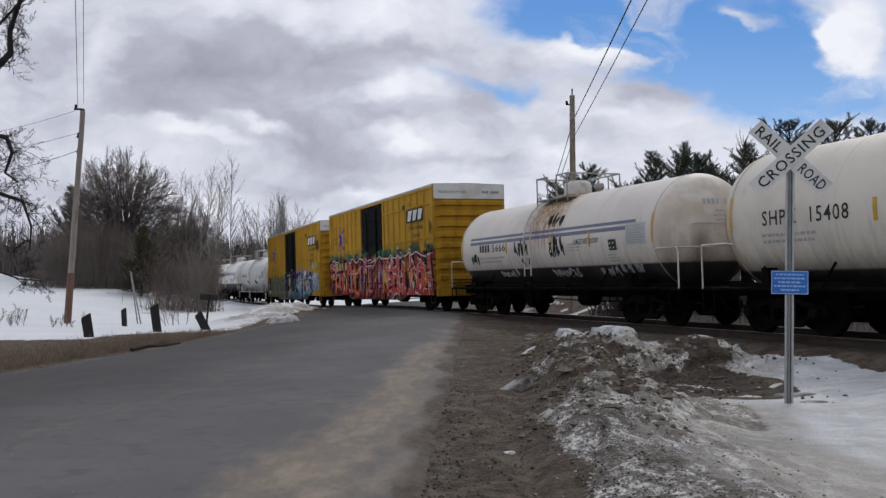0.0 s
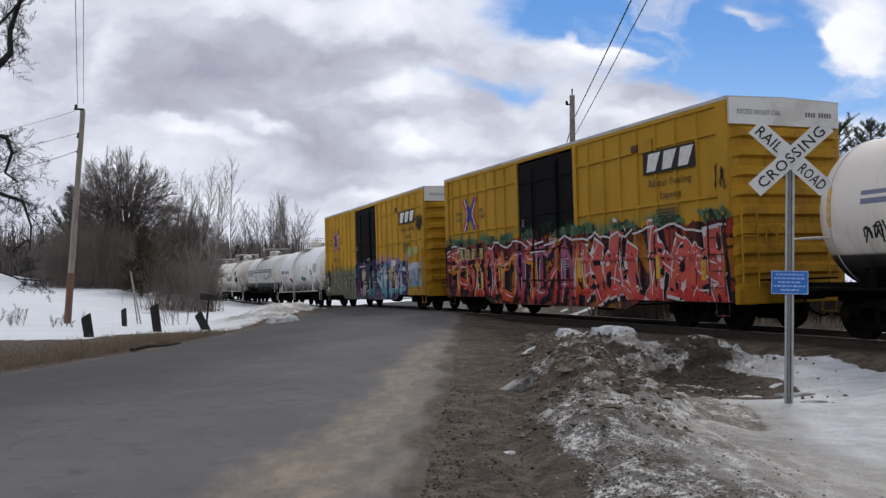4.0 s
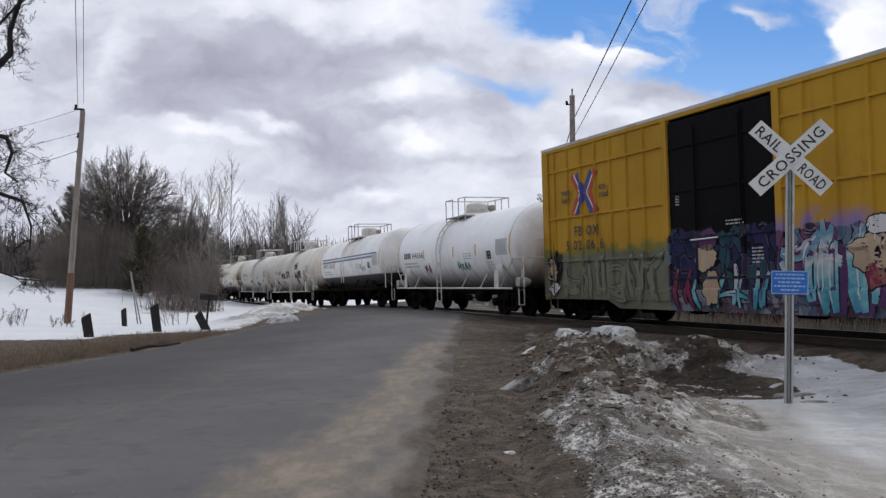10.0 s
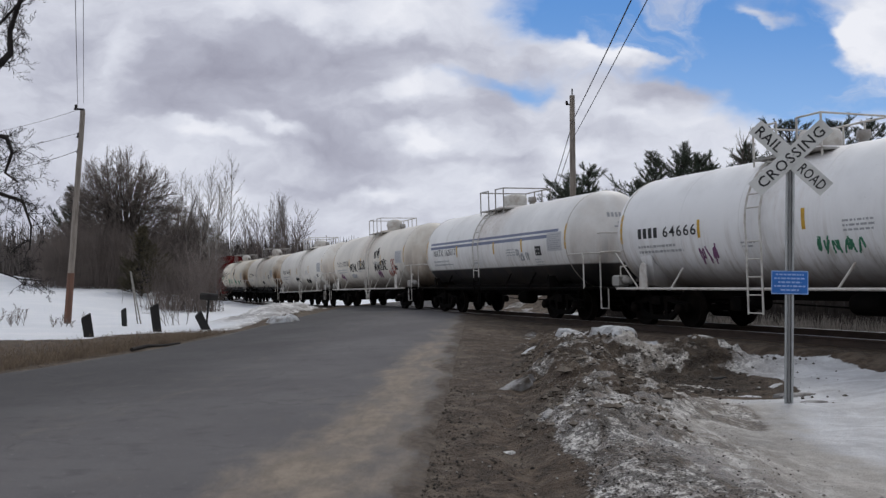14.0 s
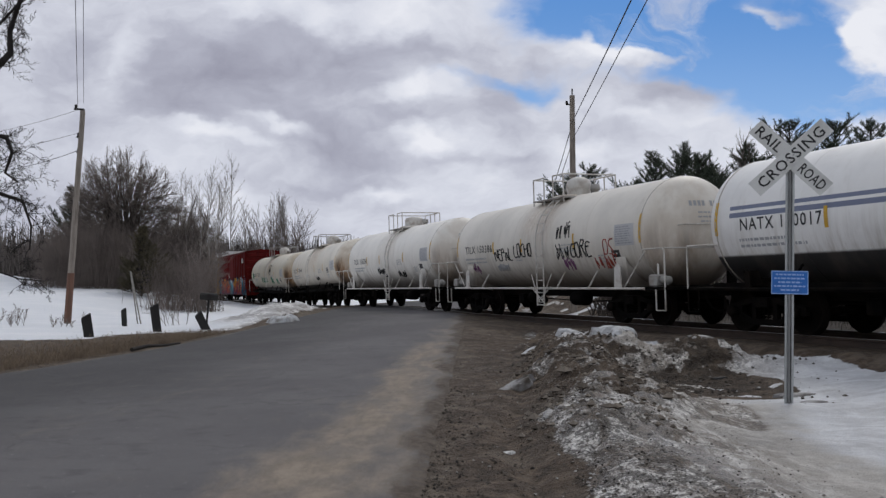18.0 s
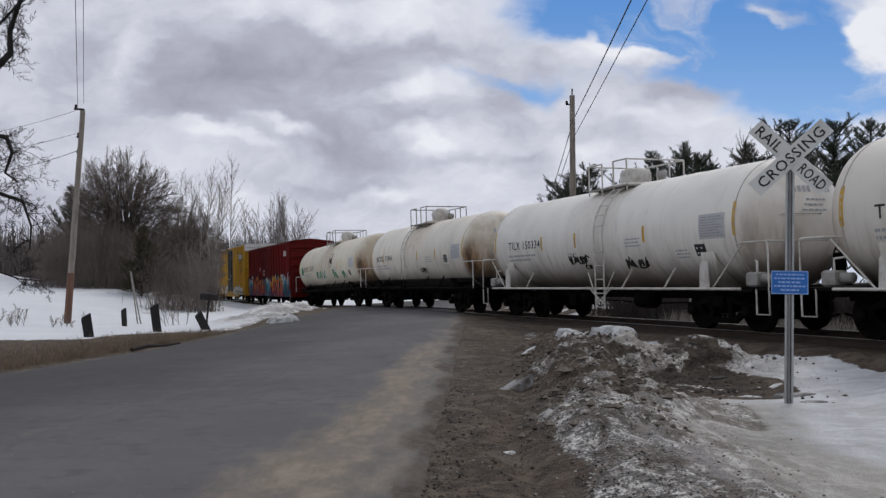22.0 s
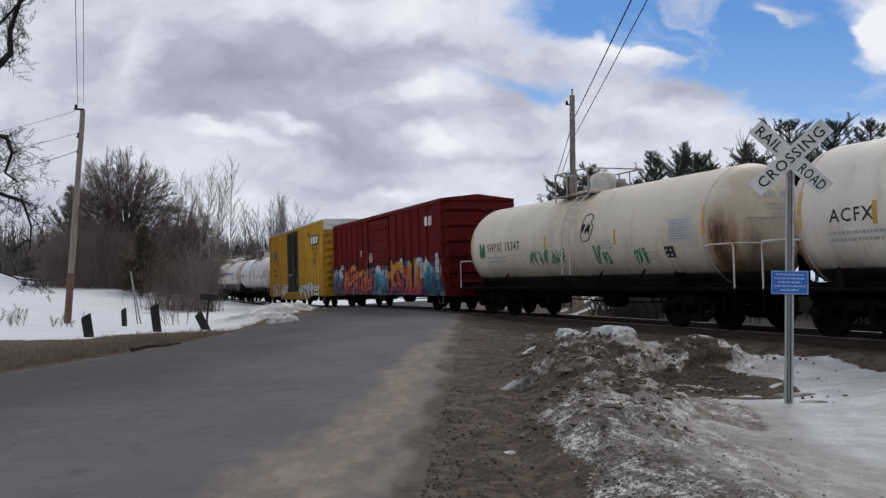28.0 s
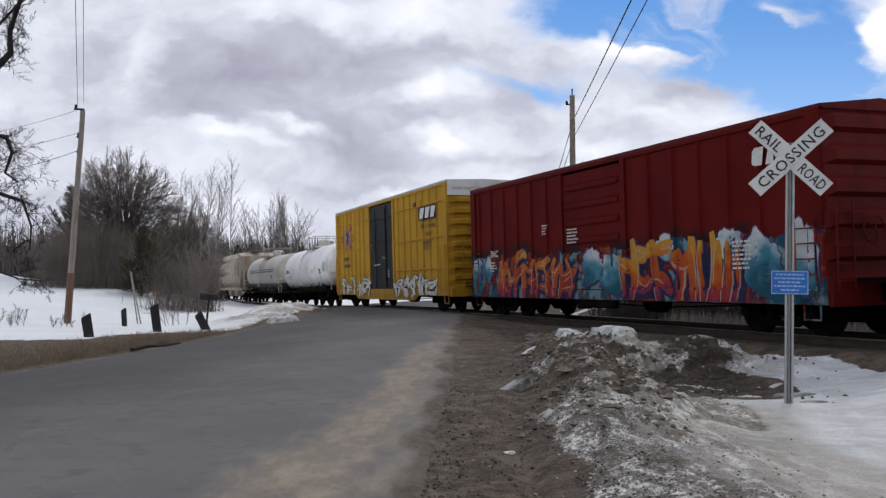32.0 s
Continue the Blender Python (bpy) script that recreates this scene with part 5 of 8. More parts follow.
class Skin:
    """Paint laid over a box car's side: it follows panels, posts, rails and sill."""

    def __init__(self, car, hx, hy, style, z_eave):
        self.car, self.hx, self.hy = car, hx, hy
        L0 = -hx
        self.d0, self.d1 = (L0 + 5.95, L0 + 9.3) if style == "tall" else (L0 + 6.3, L0 + 9.2)
        self.pw = 0.05 if style == "tall" else 0.075
        self.posts = [L0 + 0.66 + 0.72 * i for i in range(7)] + [self.d1 + 0.75 * (i + 1) for i in range(7)] if style == "tall" else [L0 + 0.65 + 0.935 * i for i in range(6)] + [self.d1 + 0.2 + 0.93 * (i + 1) for i in range(5)]
        self.rails = [z_eave - fr * (z_eave - 0.62) for fr in (0.47, 0.75)] if style == "tall" else []

    def depth(self, x, z):
        v = 0.0
        if self.d0 < x < self.d1:
            v = 0.02 if self.rails else 0.65
        else:
            for p in self.posts:
                v = max(v, 1 - max(0.0, abs(x - p) - self.pw - 0.01) / 0.05)
            for p in self.rails:
                v = max(v, 0.96 - max(0.0, abs(z - p) - 0.035) / 0.05)
            for p, w in ((-self.hx + 0.17, 0.18), (self.hx - 0.17, 0.18), (self.d0 - 0.1, 0.10), (self.d1 + 0.1, 0.10)):
                v = max(v, 1 - max(0.0, abs(x - p) - w) / 0.05)
        if z < 0.93:
            v = max(v, 0.62)
        return self.hy + 0.036 + 0.055 * v

    def foot(self, x):
        """The lowest painted height: the sill's edge, lower where the sill is deep."""
        return 0.47 if self.rails and -4.1 < x < 4.0 else 0.66

    def ribbon(self, b, pts, width, lift, taper=True):
        """A band of paint along a curve, widest at its middle."""
        pts = [Vector((p[0], p[1])) for p in pts]
        n = len(pts)
        cols = 4 if width > 0.08 else 2
        rows = []
        for i, p in enumerate(pts):
            d = pts[min(i + 1, n - 1)] - pts[max(i - 1, 0)]
            side = Vector((-d.y, d.x)).normalized() if d.length > 1e-6 else Vector((1, 0))
            u = i / (n - 1)
            w = width * (0.35 + 0.65 * math.sin(math.pi * min(1.0, max(0.0, 0.12 + 0.80 * u)))) if taper else width
            row = []
            for c in range(cols + 1):
                q = p + side * w * (c / cols - 0.5)
                q.x = max(-self.hx + 0.01, min(self.hx - 0.01, q.x))
                q.y = max(self.foot(q.x), q.y)
                row.append((q.x, -self.depth(q.x, q.y) - lift, q.y))
            rows.append(row)
        v = [q for r in rows for q in r]
        m = cols + 1
        f = [(i * m + c, i * m + c + 1, i * m + m + c + 1, i * m + m + c) for i in range(n - 1) for c in range(cols)]
        b.add(v, f)

    def disc(self, b, cx, cz, rx, rz, lift, rng=None, a0=0.0, a1=6.2832):
        n, rings = 36, 5
        sd = rng.uniform(0, 50) if rng else 0.0
        wob = [1 + (0.30 * nz(1.6 * math.cos(6.2832 * i / n) + sd, 1.6 * math.sin(6.2832 * i / n), 0.3) + 0.10 * rng.uniform(-1, 1) if rng else 0) for i in range(n)]
        v = []
        for r in range(rings + 1):
            for i in range(n):
                a = a0 + (a1 - a0) * i / (n - 1 if a1 - a0 < 6 else n)
                q = r / rings * wob[i]
                x, z = cx + rx * q * math.cos(a), cz + rz * q * math.sin(a)
                z = max(self.foot(x), z)
                v.append((x, -self.depth(x, z) - lift, z))
        f = [(r * n + i, r * n + (i + 1) % n, r * n + n + (i + 1) % n, r * n + n + i) for r in range(rings) for i in range(n if a1 - a0 > 6 else n - 1)]
        b.add(v, f)

    def letter(self, rng, x0, w, z0, z1, fills, line, ink, thick=0.22, upright=0.75, rim=0.075, label="", shadow=None, blunt=False):
        """One invented letter form: bent bands with an outline, a fill and thin lights."""
        h = z1 - z0
        paint = rng.choice(fills)
        k = rng.randint(3, 4)
        for i in range(k):
            if rng.random() < upright:
                xa = x0 + w * (0.1 + 0.8 * (i + rng.random()) / k)
                p0 = Vector((xa, z0 + h * rng.uniform(-0.02, 0.15)))
                p2 = Vector((xa + w * rng.uniform(-0.35, 0.35), z0 + h * rng.uniform(0.72, 1.06)))
                p1 = (p0 + p2) / 2 + Vector((w * rng.uniform(-0.5, 0.5), h * rng.uniform(-0.2, 0.2)))
            else:
                za = z0 + h * rng.uniform(0.2, 0.9)
                p0 = Vector((x0 - w * 0.05, za))
                p2 = Vector((x0 + w * rng.uniform(0.8, 1.1), za + h * rng.uniform(-0.3, 0.3)))
                p1 = (p0 + p2) / 2 + Vector((0, h * rng.uniform(-0.35, 0.35)))
            n = 26
            pts = [p0 * (1 - u) ** 2 + p1 * 2 * u * (1 - u) + p2 * u * u for u in [j / n for j in range(n + 1)]]
            t = thick * rng.uniform(0.75, 1.2)
            out, fill, lit, shade = Build(), Build(), Build(), Build()
            if shadow:
                self.ribbon(shade, [q + Vector((0.07, -0.05)) for q in pts], t + rim + 0.16, 0.0005 + 0.0003 * i)
            self.ribbon(out, pts, t + rim, 0.004 + 0.0006 * i, not blunt)
            self.ribbon(fill, pts[1:-1] if blunt else pts, t, 0.009 + 0.0006 * i, not blunt)
            s = rng.choice((-1, 1)) * t * 0.42
            a, e = rng.randint(0, 8), rng.randint(16, n)
            self.ribbon(lit, [q + Vector((s * math.sin(math.pi * min(1, max(0, 0.12 + 0.8 * j / n))), 0.0)) for j, q in enumerate(pts)][a:e], min(0.045, 0.020 + 0.06 * t), 0.014 + 0.0006 * i)
            lt = part("sprayed_stroke", out, ink, self.car, label)
            if shadow:
                part("stroke_shadow", shade, shadow, lt)
            part("stroke_fill", fill, paint, lt)
            part("stroke_highlight", lit, line, lt)


def spray_row(skin, seed, x0, x1, n, z0, z1, fills, line=None, ink=None, thick=0.22, upright=0.75, rim=0.075, shadow=None, blunt=False):
    rng = random.Random(seed)
    w = (x1 - x0) / n
    for i in range(n):
        skin.letter(rng, x0 + i * w, w, z0, z1 + rng.uniform(-0.15, 0.1), fills, line or SPRAY_LINE, ink or SPRAY_INK, thick, upright, rim, "", shadow, blunt)


def sprayed_blob(skin, x, z, rx, rz, fill, seed, ink=None, lift=0.018):
    rng = random.Random(seed)
    b = Build()
    skin.disc(b, x, z, rx + 0.03, rz + 0.03, lift, random.Random(seed))
    blob = part("sprayed_shape", b, ink or SPRAY_INK, skin.car)
    b = Build()
    skin.disc(b, x, z, rx, rz, lift + 0.004, random.Random(seed))
    part("shape_fill", b, fill, blob)
    return blob


def sprayed_tag(skin, seed, x, z, w, h, n, material, width=0.035):
    """A quick looping signature that cannot be read."""
    rng = random.Random(seed)
    b = Build()
    for i in range(n):
        u = x + w * i / n
        raw = [Vector((u + w / n * rng.uniform(-0.2, 1.2), z + h * ((q % 2) * 0.75 + rng.uniform(0, 0.3)))) for q in range(rng.randint(3, 5))]
        pts = []
        for q in range(len(raw) - 1):
            pts += [raw[q].lerp(raw[q + 1], t_ / 5) + Vector((0.03 * math.sin(t_), 0)) for t_ in range(5)]
        skin.ribbon(b, pts + [raw[-1]], width, 0.022, False)
    tagged(part("sprayed_tag", b, material, skin.car), kind="stuff")


TRAIN = []          # (car, middle of the car along the track)


def enlist(car, s0, s1):
    TRAIN.append((car, (s0 + s1) / 2))
    return car


car_a, hx, hy, yp = box_car(19.68, 37.43, "yellow steel box car with red and pink spray-painted lettering", PAINT_A, END_YELLOW, "tall", DOOR_A, TOP_WHITE)
tall_marks(car_a, hx, hy, "5 02 72 6", plates=True)
sk = Skin(car_a, hx, hy, "tall", 4.92)
spray_row(sk, 301, -7.5, -2.2, 5, 0.5, 2.30, (SPRAY_RED, SPRAY_EMBER, SPRAY_EMBER), thick=0.34, ink=SPRAY_INK, rim=0.10, upright=0.62, shadow=SPRAY_INK)
spray_row(sk, 303, -2.2, 2.0, 6, 0.5, 2.40, (SPRAY_EMBER, SPRAY_PLUM, SPRAY_RED, SPRAY_PLUM), thick=0.27, ink=SPRAY_INK, rim=0.08, upright=0.55, shadow=SPRAY_INK)
spray_row(sk, 305, 2.0, 7.6, 5, 0.5, 2.46, (SPRAY_SALMON,), thick=0.52, ink=SPRAY_LINE, rim=0.04, upright=0.75, shadow=SPRAY_INK, blunt=True)
for i, (x, z, w) in enumerate(((-5.9, 1.45, 0.10), (-4.6, 1.2, 0.09), (-3.3, 1.45, 0.09), (1.75, 1.5, 0.12), (5.3, 1.45, 0.12), (6.9, 1.4, 0.1))):
    b = Build()
    sk.ribbon(b, [(x, z - 0.28 + 0.05 * q) for q in range(12)], w, 0.024, False)
    part("reflector", b, REFLECT, car_a, "yellow reflector strip")
for i, (x, w) in enumerate(((-7.6, 1.2), (-4.3, 0.9), (-3.3, 1.0), (-1.7, 0.8), (0.3, 1.1), (1.6, 0.9), (3.3, 1.0), (5.0, 1.2), (6.8, 0.9))):
    sprayed_tag(sk, 360 + i, x, 2.36, w, 0.30, 4, SPRAY_GREEN, 0.11)
    sprayed_tag(sk, 380 + i, x + 0.1, 2.42, w * 0.8, 0.22, 3, SPRAY_GREEN_DARK, 0.05)
rng_edge = random.Random(390)
x_edge = -7.6
while x_edge < 7.4:
    step_ = rng_edge.uniform(0.5, 1.1)
    z_edge = [2.28 + rng_edge.uniform(-0.12, 0.16) for _ in range(4)]
    b = Build()
    pts = [Vector((x_edge + step_ * q / 3, z_edge[q])) for q in range(4)]
    fine_pts = [pts[q].lerp(pts[q + 1], u / 6) for q in range(3) for u in range(6)] + [pts[-1]]
    if not -6.6 < x_edge < -4.2:
        sk.ribbon(b, fine_pts, 0.05, 0.026, False)
        part("sprayed_edge", b, SPRAY_LINE, car_a)
    x_edge += step_
sprayed_tag(sk, 302, -7.6, 2.3, 0.4, 0.5, 3, SPRAY_INK, 0.025)
sprayed_tag(sk, 391, 7.35, 2.95, 0.75, 0.62, 4, SPRAY_INK, 0.028)
enlist(car_a, 19.68, 37.43)
car_b, hx, hy, yp = box_car(1.93, 19.68, "yellow steel box car with blue and purple spray-painted figures", PAINT_B, END_YELLOW, "tall", DOOR_B, TOP_WHITE)
tall_marks(car_b, hx, hy, "5 02 06 6")
sk = Skin(car_b, hx, hy, "tall", 4.92)
spray_row(sk, 311, 1.7, 5.6, 5, 0.5, 2.25, (SPRAY_TEAL, SPRAY_TEAL, SPRAY_MAROON), thick=0.27, upright=0.65, rim=0.05, shadow=SPRAY_VIOLET)
spray_row(sk, 312, -1.7, 1.4, 4, 0.5, 1.35, (SPRAY_TEAL, SPRAY_MAROON), SPRAY_VIOLET, thick=0.13)
spray_row(sk, 317, -6.7, -2.0, 6, 0.6, 1.75, (SPRAY_GREY,), SPRAY_MOSS, SPRAY_MOSS, thick=0.22, upright=0.7)
sprayed_blob(sk, 3.75, 1.55, 0.42, 0.36, SPRAY_CREAM, 1)
sprayed_blob(sk, 3.80, 1.18, 0.24, 0.22, SPRAY_MAROON, 2)
sprayed_blob(sk, 3.95, 2.05, 0.30, 0.16, SPRAY_LINE, 3)
sprayed_blob(sk, -0.60, 1.62, 0.36, 0.30, SPRAY_CREAM, 4)
sprayed_blob(sk, -0.52, 1.98, 0.30, 0.22, SPRAY_VIOLET, 5)
sprayed_blob(sk, -0.45, 0.95, 0.26, 0.36, SPRAY_CREAM, 6)
sprayed_blob(sk, -7.25, 1.45, 0.26, 0.34, SPRAY_CREAM, 7)
sprayed_blob(sk, -7.20, 0.95, 0.24, 0.18, SPRAY_LINE, 8)
sprayed_tag(sk, 313, -7.55, 1.1, 0.7, 0.9, 4, SPRAY_INK, 0.06)
b = Build()
sk.ribbon(b, [(5.95 + 0.06 * i, 1.48 + 0.03 * math.sin(i)) for i in range(20)], 0.95, 0.003, False)
part("sprayed_shape", b, SPRAY_ICE, car_b, "light blue sprayed block")
spray_row(sk, 314, 6.05, 7.05, 2, 1.1, 1.9, (SPRAY_ICE,), thick=0.12, ink=SPRAY_VIOLET)
sprayed_blob(sk, 6.0, 2.42, 0.20, 0.16, SPRAY_LIME, 10, SPRAY_LIME)
sprayed_blob(sk, 6.75, 2.45, 0.22, 0.13, SPRAY_LIME, 11, SPRAY_LIME)
sprayed_tag(sk, 315, 6.9, 3.2, 0.7, 0.75, 5, SPRAY_INK, 0.04)
sprayed_tag(sk, 316, 7.15, 1.2, 0.4, 0.9, 4, SPRAY_TEAL, 0.05)
enlist(car_b, 1.93, 19.68)
car_r, hx, hy, yp = box_car(-100.35, -82.5, "dark red steel box car with orange and blue spray-painted lettering", PAINT_RED, END_RED, "low", PAINT_RED, END_RED, z_eave=4.28)
enlist(car_r, -100.35, -82.5)
sk = Skin(car_r, hx, hy, "low", 4.28)
for i, (x, z, rx, rz) in enumerate(((-7.3, 1.3, 0.42, 0.75), (-6.5, 1.55, 0.35, 0.4), (0.0, 1.55, 0.55, 0.45), (0.9, 1.35, 0.5, 0.55), (3.1, 1.9, 0.35, 0.3), (5.2, 1.85, 0.4, 0.35), (6.25, 1.4, 0.55, 0.62), (7.3, 1.5, 0.42, 0.75), (6.9, 0.95, 0.7, 0.35))):
    sprayed_blob(sk, x, z, rx, rz, SPRAY_CLOUD, 20 + i, SPRAY_VIOLET, 0.001)
spray_row(sk, 321, -5.9, -0.9, 7, 0.55, 1.85, (SPRAY_FIRE,), SPRAY_CREAM, SPRAY_VIOLET, thick=0.26, upright=0.6, rim=0.05, shadow=SPRAY_NAVY)
spray_row(sk, 322, 1.3, 5.4, 6, 0.5, 2.05, (SPRAY_FIRE,), SPRAY_CREAM, SPRAY_VIOLET, thick=0.30, upright=0.6, rim=0.05, shadow=SPRAY_NAVY)
yr = -hy - 0.092
b = Build()
x0 = hx - 1.75
b.extrude([(x0 + 0.02, 3.42), (x0 + 0.10, 3.37), (x0 + 0.30, 3.37), (x0 + 0.36, 3.73), (x0 + 0.12, 3.73), (x0 + 0.04, 3.66)], yr - 0.004, yr, "xz")
b.extrude([(x0 + 0.40, 3.37), (x0 + 0.62, 3.37), (x0 + 0.62, 3.73), (x0 + 0.50, 3.73)], yr - 0.004, yr, "xz")
b.extrude([(x0 + 0.68, 3.37), (x0 + 0.78, 3.37), (x0 + 0.78, 3.73), (x0 + 0.68, 3.73)], yr - 0.004, yr, "xz")
part("emblem", b, MARK_WHITE, car_r, "white block emblem")
flat_text(car_r, "SNC", -hx + 1.55, 1.95, 0.2, MARK_WHITE, yr, "number_character")
bars(car_r, -hx + 1.5, 1.76, 0.5, 4, 0.09, MARK_WHITE, flat_place(yr), "small_print")
bars(car_r, -hx + 5.1, 2.75, 0.35, 4, 0.08, MARK_WHITE, flat_place(yr), "small_print")
bars(car_r, -hx + 6.6, 2.55, 0.7, 5, 0.09, MARK_WHITE, flat_place(yr - 0.03), "small_print")
bars(car_r, hx - 2.4, 1.9, 0.6, 7, 0.09, MARK_WHITE, flat_place(yr), "small_print")
car_d, hx, hy, yp = box_car(-118.15, -100.35, "yellow steel box car with white block lettering sprayed low", PAINT_D, END_YELLOW, "tall", DOOR_BLACK, TOP_WHITE)
tall_marks(car_d, hx, hy, "")
sk = Skin(car_d, hx, hy, "tall", 4.92)
spray_row(sk, 331, -6.9, -2.0, 5, 0.5, 1.5, (SPRAY_BONE,), SPRAY_INK, SPRAY_INK, thick=0.26, upright=0.6)
spray_row(sk, 332, 1.8, 6.6, 5, 0.5, 1.45, (SPRAY_BONE,), SPRAY_INK, SPRAY_INK, thick=0.26, upright=0.6)
enlist(car_d, -118.15, -100.35)


# ---- tank cars ----
def tank_paint(*given, **more):
    """A tank's paint, made once its length is known."""
    return lambda cyl: make_tank_paint(cyl, *given, **more)


def make_tank_paint(cyl, name, base, black_below=None, stripes=False, rust=0.4, seed=0.0, soot=0.5, edge=0.03, heads=0.7, spill=0.12):
    k = Nodes(name)
    base = tuple(min(0.88, v * 1.07) for v in base)
    x, y, z = k.split()
    sh = k.join(k.math("ADD", x, seed * 7.0), y, z)
    big = k.noise(0.5, 5, 0.6, vec=sh)
    streak = k.noise(1.0, 6, 0.65, vec=sh, squash=(2.2, 1.0, 0.4))
    fine = k.noise(18, 4, 0.65, vec=sh)
    d1 = tuple(v * 0.82 for v in base)
    c = k.mix(k.step(big, 0.38, 0.7), base, d1)
    c = k.mix(k.math("MULTIPLY", k.step(streak, 0.55, 0.85), soot), c, (0.22, 0.17, 0.12))
    c = k.mix(k.math("MULTIPLY", k.step(fine, 0.62, 0.78), 0.25), c, (0.25, 0.2, 0.15))
    # rust that runs down from the manway
    fall = k.math("MULTIPLY", k.step(k.math("ABSOLUTE", k.math("SUBTRACT", x, 0.2)), 1.5, 0.4), k.step(k.math("ADD", z, k.math("MULTIPLY", k.noise(2.5, 3, vec=sh, squash=(4, 4, 0.6)), 2.2)), 3.0, 4.1))
    trail = k.noise(2.2, 6, 0.7, vec=sh, squash=(5, 5, 0.35))
    c = k.mix(k.math("MULTIPLY", k.math("MULTIPLY", fall, k.step(trail, 0.30, 0.54)), rust), c, (0.36, 0.215, 0.10))
    c = k.mix(k.math("MULTIPLY", k.math("MULTIPLY", fall, k.step(trail, 0.56, 0.66)), rust), c, (0.10, 0.055, 0.03))
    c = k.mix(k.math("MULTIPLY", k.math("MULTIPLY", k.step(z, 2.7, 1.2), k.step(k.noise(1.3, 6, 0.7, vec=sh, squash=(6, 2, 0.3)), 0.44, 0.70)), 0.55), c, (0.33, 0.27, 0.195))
    # rust and soot on the heads, and a brown tide line where they join the shell
    ax = k.math("ABSOLUTE", x)
    blot = k.noise(1.7, 5, 0.65, vec=sh)
    tide = k.math("MULTIPLY", k.math("MULTIPLY", k.step(k.math("ADD", ax, k.math("MULTIPLY", blot, 0.9)), cyl + 0.15, cyl + 1.0), k.step(blot, 0.30, 0.62)), 0.6 * heads)
    c = k.mix(tide, c, (0.36, 0.24, 0.13))
    # rust and spilt product that ran down the heads beside the seam
    drip = k.noise(3.0, 5, 0.65, vec=sh, squash=(2.5, 2.5, 0.5))
    off = k.math("ADD", k.math("ABSOLUTE", k.math("SUBTRACT", ax, cyl + 0.28)), k.math("MULTIPLY", drip, 0.5))
    down = k.step(k.math("ADD", z, k.math("MULTIPLY", blot, 1.0)), 3.5, 2.5)
    c = k.mix(k.math("MULTIPLY", k.math("MULTIPLY", k.step(off, 0.70, 0.30), down), spill), c, (0.30, 0.155, 0.06))
    c = k.mix(k.math("MULTIPLY", k.math("MULTIPLY", k.step(off, 0.46, 0.22), down), spill), c, (0.035, 0.02, 0.012))
    # the streak that soot and rust leave down the middle of a head
    run_ = k.math("ADD", k.math("ABSOLUTE", k.math("ADD", y, 0.55)), k.math("MULTIPLY", drip, 0.45))
    streaked = k.math("MULTIPLY", k.math("MULTIPLY", k.step(run_, 0.62, 0.25), k.step(ax, cyl + 0.12, cyl + 0.3)), k.step(k.math("ADD", z, k.math("MULTIPLY", blot, 0.5)), 2.75, 2.2))
    c = k.mix(k.math("MULTIPLY", streaked, min(0.9, 0.25 + 0.45 * heads)), c, k.mix(k.step(run_, 0.42, 0.22), (0.26, 0.15, 0.07), (0.05, 0.028, 0.016)))
    # the heads are darker towards the bottom
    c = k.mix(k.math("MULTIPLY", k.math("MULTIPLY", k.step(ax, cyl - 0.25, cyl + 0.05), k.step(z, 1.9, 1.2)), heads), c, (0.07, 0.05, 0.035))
    # belly grime, deepened with the belly's shade put into the paint colour
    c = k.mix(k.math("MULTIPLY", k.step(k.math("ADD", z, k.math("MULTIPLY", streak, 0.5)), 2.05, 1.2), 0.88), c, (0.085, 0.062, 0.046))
    if stripes:
        for za, zb in ((2.56, 2.64), (2.40, 2.50)):
            on = k.math("MULTIPLY", k.math("GREATER_THAN", z, za), k.math("LESS_THAN", z, zb))
            on = k.math("MULTIPLY", on, k.math("LESS_THAN", k.math("ABSOLUTE", x), 5.0))
            c = k.mix(k.math("MULTIPLY", on, 0.85), c, (0.05, 0.08, 0.19))
    if black_below:
        on = k.step(k.math("ADD", z, k.math("MULTIPLY", fine, 0.03)), black_below + edge, black_below - edge)
        c = k.mix(on, c, k.mix(k.step(streak, 0.45, 0.7), (0.016, 0.015, 0.015), (0.05, 0.042, 0.036)))
    k.bump(k.math("ADD", big, k.math("MULTIPLY", fine, 0.1)), 0.15, 0.03)
    return k.done(c, k.math("ADD", 0.38, k.math("MULTIPLY", streak, 0.3)))


